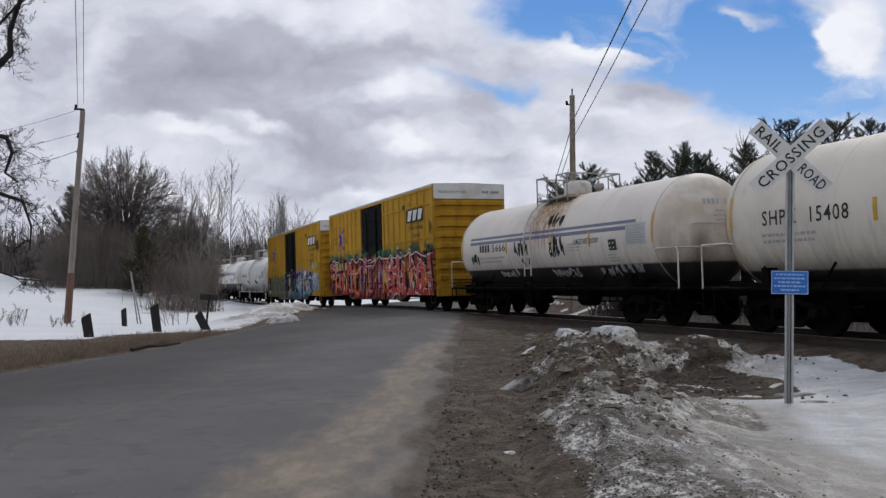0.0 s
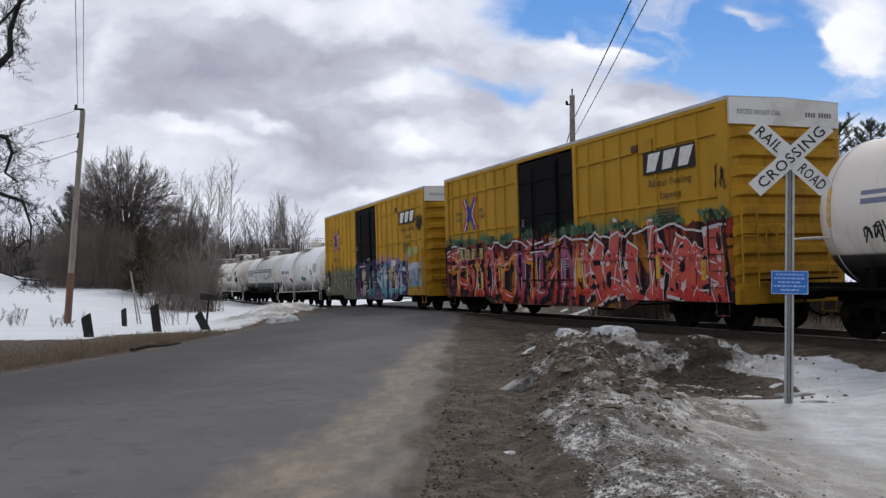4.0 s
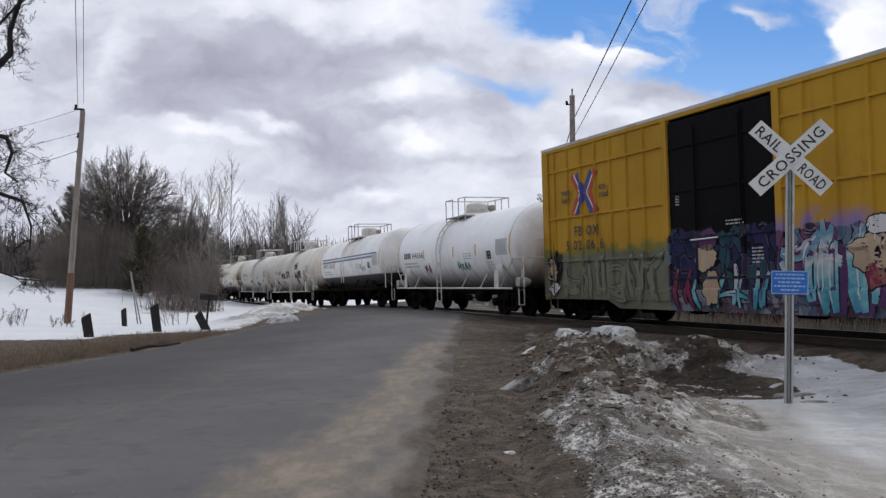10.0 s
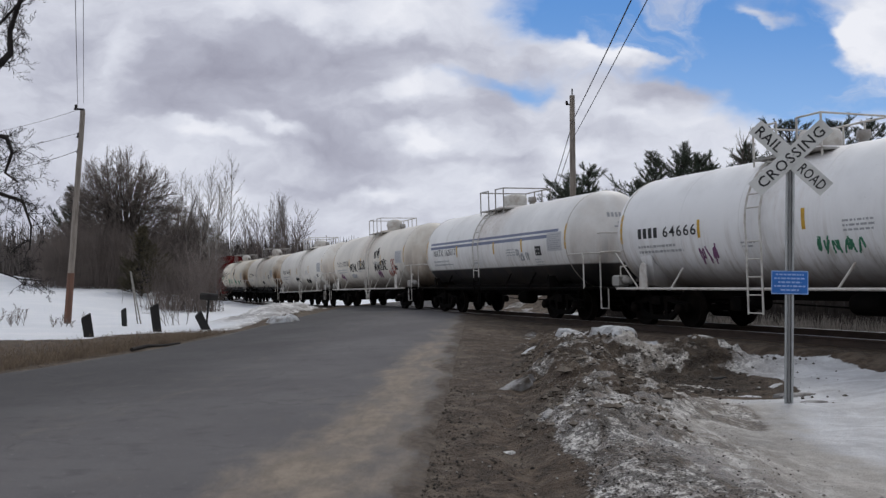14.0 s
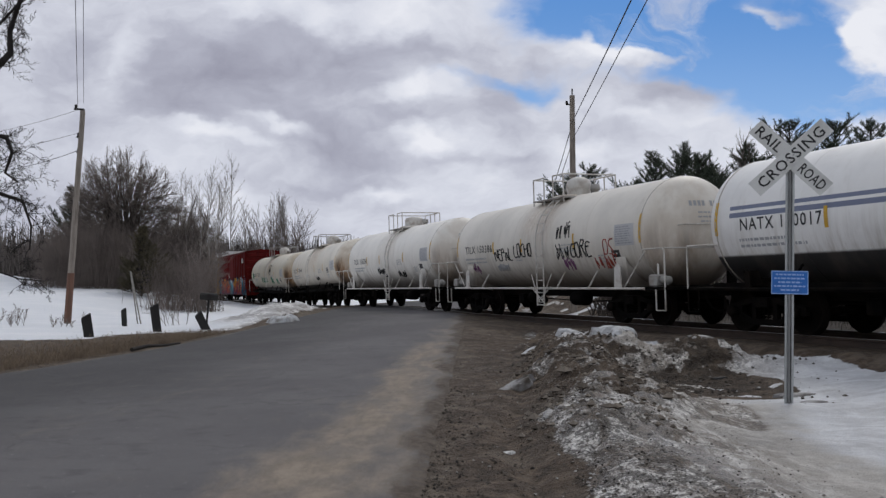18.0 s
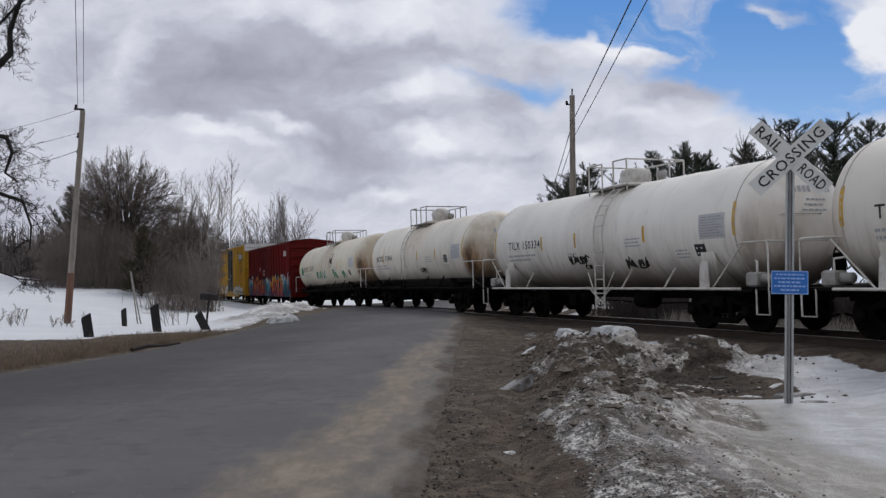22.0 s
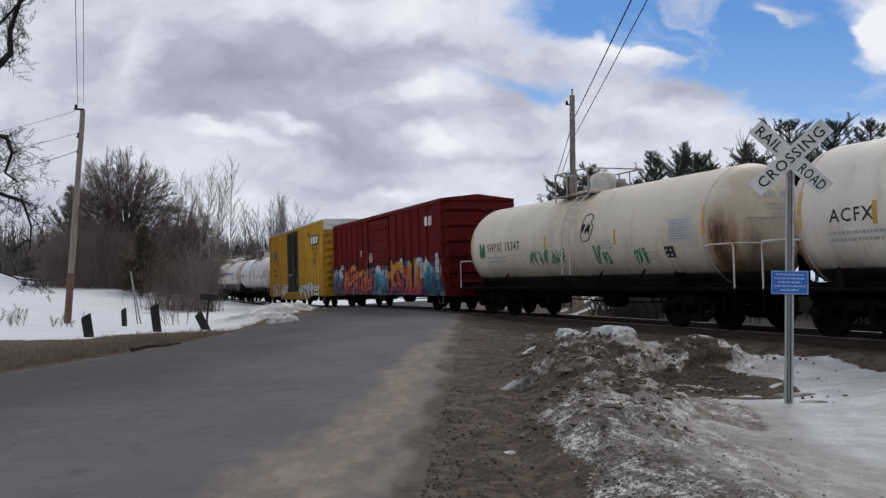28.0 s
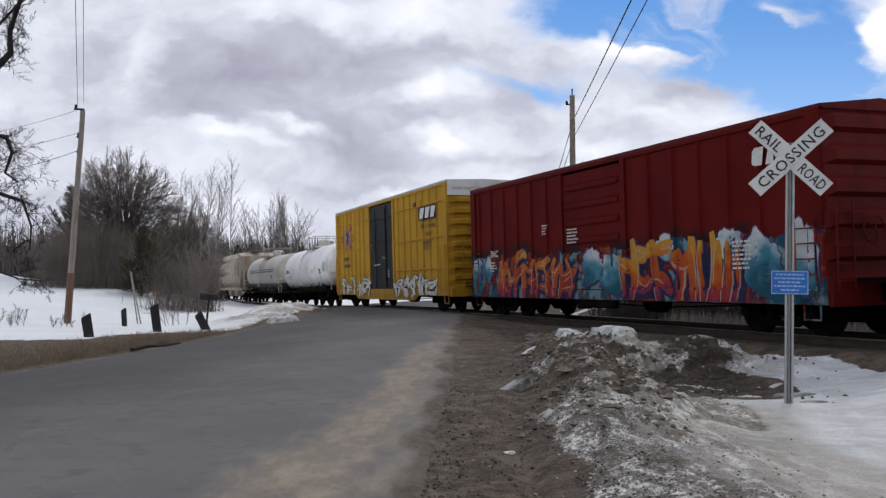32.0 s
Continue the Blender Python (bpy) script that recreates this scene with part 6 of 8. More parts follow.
def tank_car(s0, s1, label, paint, rail_paint, cz=2.28, r=1.42, black=False, number="", numx=None, scribbles=(), seed=0, dome="box", nsize=0.24, nwide=2.2, side_pipe=True, lx=-0.55, px0=0.0, cargo="", inset=0.0):
    rng = random.Random(seed)
    mid, half = (s0 + s1) / 2, (s1 - s0) / 2
    paint = paint(half - 1.38)
    car = thing("tank_car", on_track(mid), label, "tank car", "cars of the train")
    cyl, hd = half - 1.38, 0.72
    prof = []
    for i in range(11):
        a = math.pi / 2 * i / 10
        prof.append((-cyl - hd * math.cos(a), max(0.001, r * math.sin(a))))
    prof += [(-cyl + 2 * cyl * i / 14, r) for i in range(1, 14)]
    prof += [(-p[0], p[1]) for p in reversed(prof[:11])]
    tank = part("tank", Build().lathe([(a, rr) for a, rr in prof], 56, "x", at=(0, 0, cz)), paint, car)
    fix_normals(tank.data)
    for wx in [-cyl + 0.02, cyl - 0.02] + [-cyl + 2 * cyl * q for q in (0.22, 0.4, 0.6, 0.78)]:
        part("weld_seam", Build().lathe([(wx - 0.02, r), (wx - 0.012, r + 0.007), (wx + 0.012, r + 0.007), (wx + 0.02, r)], 56, "x", at=(0, 0, cz)), paint if abs(wx) < cyl * 0.9 else SEAM, tank)

    def wrap(b, x0, x1, z0, z1, lift=0.006):
        n = max(1, int((z1 - z0) / 0.12) + 1)
        v, f = [], []
        for i in range(n + 1):
            a = (z0 + (z1 - z0) * i / n - cz) / r
            rr = r + lift
            for x in (x0, x1):
                v.append((x, -rr * math.cos(a), cz + rr * math.sin(a)))
        for i in range(n):
            f.append((i * 2, i * 2 + 1, i * 2 + 3, i * 2 + 2))
        b.add(v, f)

    def wrap_text(text, x, z, h, material, name="number_character", spread=1.15, wide=None):
        v, f = lettering(text, h, spread, 0.012)
        k = (wide or nwide) / max(p[0] for p in v)
        v = [(p[0] * k, p[1]) for p in v]
        for gv, gf in glyphs(v, f):
            out = []
            for p in gv:
                a = (z + p[1] - cz) / r
                out.append((x + p[0], -(r + 0.007) * math.cos(a), cz + (r + 0.007) * math.sin(a)))
            part(name, Build().add(out, gf), material, tank)

    if numx is None:
        numx = -cyl + 0.75 + inset
    zl = cz - 0.15                     # the middle line for print
    if number:
        nx = numx
        if number.startswith("####"):
            b = Build()
            for i in range(4):
                wrap(b, nx + i * 0.21, nx + i * 0.21 + 0.14, zl, zl + nsize)
            tagged(part("name_marking", b, MARK_BLACK, tank), kind="stuff")
            if len(number) > 5:
                wrap_text(number[5:], nx + 0.98, zl, nsize, MARK_BLACK, wide=nwide - 0.98)
        else:
            wrap_text(number, nx, zl, nsize, MARK_BLACK)
        bars(tank, nx - 0.05, zl - 0.2, 1.9, 2, 0.13, MARK_GREY, wrap, "small_print", rng)
    if cargo:
        wrap_text(cargo, 2.05, 2.14, 0.14, MARK_BLACK, "cargo_character", wide=1.3)
    # reflector strips
    for q in (-cyl + 0.03, -cyl * 0.42, lx - 1.35 if lx > 0 else cyl * 0.13, cyl * 0.44 if lx > 0 else cyl * 0.5, cyl - 0.03):
        n0 = numx
        if number and n0 - 0.1 < q < n0 + nwide + 0.45:
            q = n0 + (nwide * 0.45 if "  " in number else nwide + 0.09)
        h = 0.40 if abs(q) < cyl * 0.9 else 0.72
        b = Build()
        wrap(b, q - 0.045, q + 0.045, zl - 0.08, zl - 0.08 + h)
        part("reflector", b, REFLECT, tank)
    # data panels
    b = Build()
    hz, hd_ = (cyl * 0.76, zl - 0.5) if lx > 0 else (cyl * 0.66, zl - 0.22)
    wrap(b, hz, hz + 0.36, hd_, hd_ + 0.28)
    part("hazard_panel", b, MARK_BLACK, tank)
    b = Build()
    for i in range(2):
        for j in range(2):
            wrap(b, hz + 0.04 + i * 0.16, hz + 0.10 + i * 0.16, hd_ + 0.05 + j * 0.12, hd_ + 0.09 + j * 0.12, 0.010)
    tagged(part("hazard_print", b, MARK_WHITE, tank), kind="stuff")
    b = Build()
    wrap(b, cyl * 0.80, cyl * 0.80 + 0.85, zl - 0.12, zl + 0.42)
    part("data_panel", b, DATA_PANEL, tank)
    bars(tank, cyl * 0.80 + 0.06, zl + 0.35, 0.75, 8, 0.058, PANEL_PRINT, lambda b_, a0, a1, c0, c1: wrap(b_, a0, a1, c0, c1, 0.010), "panel_print", rng)
    bars(tank, cyl * 0.30, zl + 0.02, 0.8, 3, 0.085, MARK_GREY, wrap, "small_print", rng)
    bars(tank, cyl * 0.64, zl - 0.34, 0.5, 3, 0.085, MARK_GREY, wrap, "small_print", rng)
    bars(tank, -cyl * 0.20, zl - 0.25, 0.5, 2, 0.085, MARK_GREY, wrap, "small_print", rng)
    # print on the heads
    for end in (-1, 1):
        b = Build()

        def on_head(bl, y0, y1, z0, z1):
            bl.add([(end * (cyl + 0.012 + hd * math.sqrt(max(0.0, 1 - (q[0] ** 2 + (q[1] - cz) ** 2) / r ** 2))), -end * q[0], q[1]) for q in ((y0, z0), (y1, z0), (y1, z1), (y0, z1))], [(0, 1, 2, 3) if end < 0 else (3, 2, 1, 0)])
        for i in range(9):
            if i != 4:
                on_head(b, -0.62 + i * 0.12, -0.62 + i * 0.12 + 0.075, cz + 0.62, cz + 0.75)
        for i in range(3):
            u = -0.4 + 0.1 * (i % 2)
            while u < 0.15:
                l = rng.uniform(0.05, 0.14)
                on_head(b, u, u + l, cz + 0.44 - 0.11 * i, cz + 0.48 - 0.11 * i)
                u += l + 0.03
        tagged(part("head_print", b, MARK_GREY, tank), kind="stuff")
        part("grab_iron", Build().tube([(end * (cyl + hd * 0.80), -0.75, cz + 0.15), (end * (cyl + hd * 0.97), -0.72, cz + 0.17), (end * (cyl + hd * 1.12), 0.15, cz + 0.17), (end * (cyl + hd * 0.98), 0.18, cz + 0.15)], 0.016, 6), rail_paint, car)
    # sprayed scribbles: loose looping lines
    for sx, sz, sw, sh, mat_, word in scribbles:
        n = len(word)
        b = Build()
        for g, ch in enumerate(word):
            loose = " ".join(str(rng.randint(0, 3)) + str((0, 3)[q % 2] if rng.random() < 0.7 else rng.randint(0, 3)) for q in range(rng.randint(6, 9)))
            for stroke in STROKES.get(ch, loose).split("|"):
                raw = [(int(q[0]) / 3, int(q[1]) / 3) for q in stroke.split()]
                for _ in range(1 if ch in STROKES else 2):
                    raw = [raw[0]] + [(p_[0] * (1 - f_) + q_[0] * f_, p_[1] * (1 - f_) + q_[1] * f_) for p_, q_ in zip(raw, raw[1:]) for f_ in (0.25, 0.75)] + [raw[-1]]
                pts = []
                for i in range(len(raw) - 1):
                    for t_ in (0.0, 0.5):
                        pts.append((raw[i][0] + (raw[i + 1][0] - raw[i][0]) * t_, raw[i][1] + (raw[i + 1][1] - raw[i][1]) * t_))
                pts.append(raw[-1])
                grow = 0.85 + 0.3 * rng.random()
                out = []
                for u, v in pts:
                    x_ = sx + sw * (g + 0.1 + 0.85 * u + 0.12 * v + rng.gauss(0, 0.025)) / n
                    z_ = sz + sh * (grow * v + rng.gauss(0, 0.025))
                    a = (z_ - cz) / r
                    out.append((x_, -(r + 0.002) * math.cos(a), cz + (r + 0.002) * math.sin(a)))
                b.tube(out, (0.021 if sw > 0.8 else 0.015) if mat_ == BLACKP else 0.017, 5)
        tagged(part("scribble", b, mat_, tank, "loose sprayed lines"), kind="stuff")
    # underframe
    zf = 0.93
    if black:
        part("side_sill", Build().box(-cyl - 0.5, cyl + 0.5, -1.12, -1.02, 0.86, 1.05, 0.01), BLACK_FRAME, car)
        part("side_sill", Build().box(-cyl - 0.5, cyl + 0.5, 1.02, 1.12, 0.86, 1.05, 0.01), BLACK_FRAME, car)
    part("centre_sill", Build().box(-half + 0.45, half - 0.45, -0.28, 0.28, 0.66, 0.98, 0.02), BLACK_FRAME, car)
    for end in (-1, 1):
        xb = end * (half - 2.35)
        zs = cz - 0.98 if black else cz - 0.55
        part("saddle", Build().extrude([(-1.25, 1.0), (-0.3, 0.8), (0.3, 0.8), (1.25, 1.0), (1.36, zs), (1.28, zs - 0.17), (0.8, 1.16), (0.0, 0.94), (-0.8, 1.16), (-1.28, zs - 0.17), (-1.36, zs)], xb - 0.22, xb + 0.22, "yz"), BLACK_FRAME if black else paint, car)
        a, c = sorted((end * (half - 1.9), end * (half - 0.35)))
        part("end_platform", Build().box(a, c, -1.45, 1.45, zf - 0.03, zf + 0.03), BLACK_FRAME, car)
        xe = end * (half - 0.42)
        for side in (-1, 1):
            y = side * 1.44
            part("end_handrail", Build().tube([(xe, y, zf), (xe, y, zf + 0.88), (xe - end * 0.06, y, zf + 0.95), (xe - end * 0.75, y, zf + 0.95), (xe - end * 0.95, side * 1.38, zf + 0.93)], 0.02, 6), rail_paint, car)
            if not black:
                part("stay_rod", Build().tube([(xe - end * 1.7, y, zf), (xe - end * 0.75, y, zf + 0.9)], 0.018, 6), rail_paint, car)
            part("stirrup_step", Build().tube([(xe, y, zf), (xe, y, 0.42), (xe - end * 0.36, y, 0.42), (xe - end * 0.36, y, zf)], 0.02, 6), BLACK_FRAME if black else rail_paint, car)
            wj, zj = (0.10, cz - 1.02) if black else (0.16, cz - 0.78)
            part("jack_plate", Build().extrude([(xb - wj, zf), (xb + wj, zf), (xb + wj * 0.8, zj), (xb - wj * 0.1, zj + 0.08), (xb - wj * 0.8, zj - 0.05)], y - 0.03, y + 0.0, "xz"), BLACK_FRAME if black else rail_paint, car)
        part("cross_rail", Build().tube([(xe, -1.44, zf + 0.95), (xe, 1.44, zf + 0.95)], 0.018, 6), rail_paint, car)
    if not black:
        for end in (-1, 1):
            xv = end * (half - 1.0)
            part("brake_valve", Build().box(xv - 0.16, xv + 0.16, -1.36, -1.06, zf + 0.04, zf + 0.34, 0.04).lathe([(0.0, 0.0), (0.0, 0.10), (0.26, 0.10), (0.26, 0.0)], 10, "x", at=(xv + 0.16, -1.2, zf + 0.2)), GREY_RAIL, car)
            part("valve_pipe", Build().tube([(xv, -1.2, zf + 0.3), (xv, -1.2, zf + 0.55), (xv - end * 0.3, -1.0, zf + 0.6)], 0.025, 6), rail_paint, car)
    part("brake_wheel", BRAKE_WHEEL_ME, None, car, at=pose(half - 0.62, 0.75, zf + 0.62))
    part("brake_stand", Build().box(half - 0.8, half - 0.66, 0.65, 0.85, zf, zf + 0.7, 0.02), BLACK_FRAME, car)
    if side_pipe:
        for side in (-1, 1):
            part("side_rail", Build().tube([(-half + 1.2, side * 1.46, zf + 0.0), (half - 1.2, side * 1.46, zf + 0.0)], 0.03, 8), rail_paint if not black else BLACK_FRAME, car)
            for q in (-cyl * 0.62, cyl * 0.28, cyl * 0.58):
                part("rail_bracket", Build().tube([(q, side * 1.46, zf), (q + 0.28, side * (r * 0.93), cz - r * 0.62)], 0.024, 6), rail_paint if not black else BLACK_FRAME, car)
    # ladder, bent round the tank
    for side in (-1, 1):
        b, low = Build(), Build()
        for dx in (lx - 0.21, lx + 0.21):
            pts = [(dx, side * 1.5, 1.3), (dx, side * 1.5, cz - 0.35), (dx, side * (r + 0.1), cz)]
            low.tube([(dx, side * 1.5, 0.42), (dx, side * 1.5, 1.3)], 0.022, 6)
            for i in range(1, 7):
                a = 1.05 * i / 6
                pts.append((dx, side * (r + 0.1) * math.cos(a), cz + (r + 0.1) * math.sin(a)))
            b.tube(pts, 0.022, 6)
        for i in range(5):
            z = 0.45 + i * 0.36
            (low if z < 1.3 else b).tube([(lx - 0.21, side * 1.5, z), (lx + 0.21, side * 1.5, z)], 0.015, 5)
        part("lower_ladder", low, BLACK_FRAME if black else rail_paint, car)
        for i in range(1, 6):
            a = 0.95 * i / 5
            b.tube([(lx - 0.21, side * (r + 0.1) * math.cos(a), cz + (r + 0.1) * math.sin(a)), (lx + 0.21, side * (r + 0.1) * math.cos(a), cz + (r + 0.1) * math.sin(a))], 0.015, 5)
        part("ladder", b, rail_paint, car)
        if not black and lx > 0.5:
            for sx in (-1, 1):
                part("ladder_brace", Build().tube([(lx + sx * 0.62, side * 1.46, zf + 0.42), (lx + sx * 0.30, side * 1.5, zf - 0.05), (lx + sx * 0.05, side * 1.5, zf - 0.42)], 0.018, 6), rail_paint, car)
                part("ladder_brace", Build().tube([(lx + sx * 0.60, side * 1.5, zf + 0.05), (lx - sx * 0.18, side * 1.5, zf - 0.40)], 0.016, 6), rail_paint, car)
    # top platform with railing, manway
    zt = cz + r
    zp = zt - 0.12
    deck = part("top_platform", Build().box(-0.95, 0.95, -0.92, -0.35, zp, zp + 0.04).box(-0.95, 0.95, 0.35, 0.92, zp, zp + 0.04).box(-0.95, -0.65, -0.35, 0.35, zp + 0.13, zp + 0.16), GREY_RAIL, car, "steel grating walkway", at=pose(px0, 0, 0))
    zr = zp + 0.70
    for px in (-0.92, -0.25, 0.3, 0.92):
        for y in (-0.9, 0.9):
            part("railing_post", Build().tube([(px, y, zp - 0.12), (px, y, zr)], 0.022, 6), rail_paint if not black else GREY_RAIL, deck)
    for y in (-0.9, 0.9):
        part("railing_bar", Build().tube([(-0.92, y, zr), (-0.25, y, zr)] if y < 0 else [(-0.92, y, zr), (0.92, y, zr)], 0.022, 6), rail_paint if not black else GREY_RAIL, deck)
        part("railing_bar", Build().tube([(0.3, y, zr), (0.92, y, zr)], 0.02, 6), rail_paint if not black else GREY_RAIL, deck)
    for px in (-0.92, 0.92):
        part("railing_bar", Build().tube([(px, -0.9, zr), (px, 0.9, zr)], 0.022, 6), rail_paint if not black else GREY_RAIL, deck)
    if dome == "box":
        part("manway_housing", Build().lathe([(zt - 0.1, 0.42), (zt + 0.30, 0.42), (zt + 0.40, 0.38), (zt + 0.44, 0.25), (zt + 0.45, 0.0)], 20, "z", at=(px0, 0, 0)), WHITE_RAIL, car)
    else:
        part("manway_housing", Build().lathe([(zt - 0.1, 0.36), (zt + 0.16, 0.36), (zt + 0.28, 0.40), (zt + 0.46, 0.34), (zt + 0.55, 0.18), (zt + 0.56, 0.0)], 20, "z", at=(px0 + 0.3, 0, 0)), WHITE_RAIL, car)
    part("valve_guard", Build().lathe([(zt - 0.1, 0.62), (zt + 0.02, 0.62), (zt + 0.04, 0.5)], 20, "z", at=(px0, 0, 0)), paint, car)
    part("safety_valve", Build().lathe([(zt - 0.1, 0.1), (zt + 0.12, 0.1), (zt + 0.12, 0.15), (zt + 0.28, 0.13), (zt + 0.3, 0.0)], 12, "z", at=(px0 + 0.9, 0.2, 0)), GREY_RAIL, car)
    part("vent_pipe", Build().tube([(px0 - 0.8, 0.1, zt - 0.05), (px0 - 0.8, 0.1, zt + 0.2), (px0 - 0.62, 0.1, zt + 0.26)], 0.05, 8), GREY_RAIL, car)
    running_gear(car, half, 2.35)
    brake_rigging(car, half, 0.62)
    return enlist(car, s0, s1)


CREAM, WHITE_T, GREY_T = (0.68, 0.63, 0.545), (0.84, 0.84, 0.84), (0.55, 0.52, 0.48)
PURPLE, REDP, GREENP, BLACKP = [worn("spray_" + n, c, tuple(v * 0.7 for v in c), 0.5, 6, 0.92) for n, c in (("purple", (0.22, 0.09, 0.19)), ("red", (0.35, 0.07, 0.05)), ("green", (0.07, 0.25, 0.15)), ("black", (0.02, 0.02, 0.02)))]
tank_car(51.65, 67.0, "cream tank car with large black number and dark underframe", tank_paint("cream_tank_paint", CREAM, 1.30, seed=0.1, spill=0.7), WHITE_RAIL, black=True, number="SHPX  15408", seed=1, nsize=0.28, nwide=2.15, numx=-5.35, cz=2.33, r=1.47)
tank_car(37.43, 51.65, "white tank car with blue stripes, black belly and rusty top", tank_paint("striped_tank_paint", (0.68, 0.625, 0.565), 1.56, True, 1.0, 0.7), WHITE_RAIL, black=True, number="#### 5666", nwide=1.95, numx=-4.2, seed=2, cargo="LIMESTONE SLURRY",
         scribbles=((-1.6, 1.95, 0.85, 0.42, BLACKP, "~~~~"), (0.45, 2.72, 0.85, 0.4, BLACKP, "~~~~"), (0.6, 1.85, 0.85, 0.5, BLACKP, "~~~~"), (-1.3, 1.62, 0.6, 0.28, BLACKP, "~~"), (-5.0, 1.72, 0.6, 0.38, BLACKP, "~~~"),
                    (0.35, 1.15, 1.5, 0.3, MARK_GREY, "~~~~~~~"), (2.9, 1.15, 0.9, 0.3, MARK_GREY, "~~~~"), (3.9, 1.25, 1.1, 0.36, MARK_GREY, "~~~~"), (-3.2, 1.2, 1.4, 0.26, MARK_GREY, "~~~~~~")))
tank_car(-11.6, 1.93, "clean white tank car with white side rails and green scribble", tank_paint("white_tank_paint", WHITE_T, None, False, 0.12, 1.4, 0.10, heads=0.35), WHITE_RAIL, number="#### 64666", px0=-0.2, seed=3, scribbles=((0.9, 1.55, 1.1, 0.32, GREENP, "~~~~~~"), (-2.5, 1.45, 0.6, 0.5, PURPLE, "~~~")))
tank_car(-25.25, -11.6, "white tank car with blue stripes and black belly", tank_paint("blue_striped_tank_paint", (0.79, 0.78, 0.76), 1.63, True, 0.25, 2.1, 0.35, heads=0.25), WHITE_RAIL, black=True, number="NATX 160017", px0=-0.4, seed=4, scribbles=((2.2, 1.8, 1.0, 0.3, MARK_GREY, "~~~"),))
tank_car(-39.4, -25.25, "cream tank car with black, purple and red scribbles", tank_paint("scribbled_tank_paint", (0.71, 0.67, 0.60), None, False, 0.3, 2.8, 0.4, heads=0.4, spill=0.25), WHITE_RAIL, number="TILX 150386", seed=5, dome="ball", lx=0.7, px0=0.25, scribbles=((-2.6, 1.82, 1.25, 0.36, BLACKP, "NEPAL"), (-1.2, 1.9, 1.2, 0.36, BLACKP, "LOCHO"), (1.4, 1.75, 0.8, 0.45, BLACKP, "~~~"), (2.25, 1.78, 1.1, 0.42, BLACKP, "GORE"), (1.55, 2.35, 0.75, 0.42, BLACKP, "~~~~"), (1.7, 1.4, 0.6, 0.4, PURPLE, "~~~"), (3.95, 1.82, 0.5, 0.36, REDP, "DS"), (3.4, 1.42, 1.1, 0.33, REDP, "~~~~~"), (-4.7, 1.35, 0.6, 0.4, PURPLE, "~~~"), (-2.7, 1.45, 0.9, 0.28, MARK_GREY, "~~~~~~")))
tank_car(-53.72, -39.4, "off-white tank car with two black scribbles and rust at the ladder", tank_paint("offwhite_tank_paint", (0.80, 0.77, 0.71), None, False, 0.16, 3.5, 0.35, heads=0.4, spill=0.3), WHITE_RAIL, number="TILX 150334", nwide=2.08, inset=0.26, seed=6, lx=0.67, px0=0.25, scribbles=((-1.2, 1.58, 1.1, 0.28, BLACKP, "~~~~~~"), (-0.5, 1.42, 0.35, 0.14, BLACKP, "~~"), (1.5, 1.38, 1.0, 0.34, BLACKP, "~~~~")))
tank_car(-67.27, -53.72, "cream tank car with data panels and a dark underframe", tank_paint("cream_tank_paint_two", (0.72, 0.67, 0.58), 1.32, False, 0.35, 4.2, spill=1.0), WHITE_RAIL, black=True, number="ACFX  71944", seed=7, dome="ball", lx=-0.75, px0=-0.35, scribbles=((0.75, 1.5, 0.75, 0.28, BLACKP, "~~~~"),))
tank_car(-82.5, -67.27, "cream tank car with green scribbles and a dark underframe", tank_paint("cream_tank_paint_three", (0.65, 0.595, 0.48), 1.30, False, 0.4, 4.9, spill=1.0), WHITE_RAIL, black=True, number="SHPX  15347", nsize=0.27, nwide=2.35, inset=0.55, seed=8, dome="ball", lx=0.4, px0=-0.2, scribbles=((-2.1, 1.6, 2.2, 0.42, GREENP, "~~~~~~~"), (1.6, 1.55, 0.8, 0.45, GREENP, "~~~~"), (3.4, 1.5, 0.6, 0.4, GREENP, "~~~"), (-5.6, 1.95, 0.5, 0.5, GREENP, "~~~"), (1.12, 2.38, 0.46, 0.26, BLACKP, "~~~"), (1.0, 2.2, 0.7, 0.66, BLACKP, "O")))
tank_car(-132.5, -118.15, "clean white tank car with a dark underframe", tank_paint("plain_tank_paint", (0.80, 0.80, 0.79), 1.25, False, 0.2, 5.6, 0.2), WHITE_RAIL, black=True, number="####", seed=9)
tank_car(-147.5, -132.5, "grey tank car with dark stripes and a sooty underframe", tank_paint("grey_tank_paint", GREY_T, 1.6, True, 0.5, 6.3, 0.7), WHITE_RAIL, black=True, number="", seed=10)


# ---- covered hopper cars at the train's tail ----
HOPPER = worn("hopper_paint", (0.42, 0.38, 0.32), (0.28, 0.14, 0.06), 0.8, 0.7, 0.7, squash=(2, 2, 0.7))


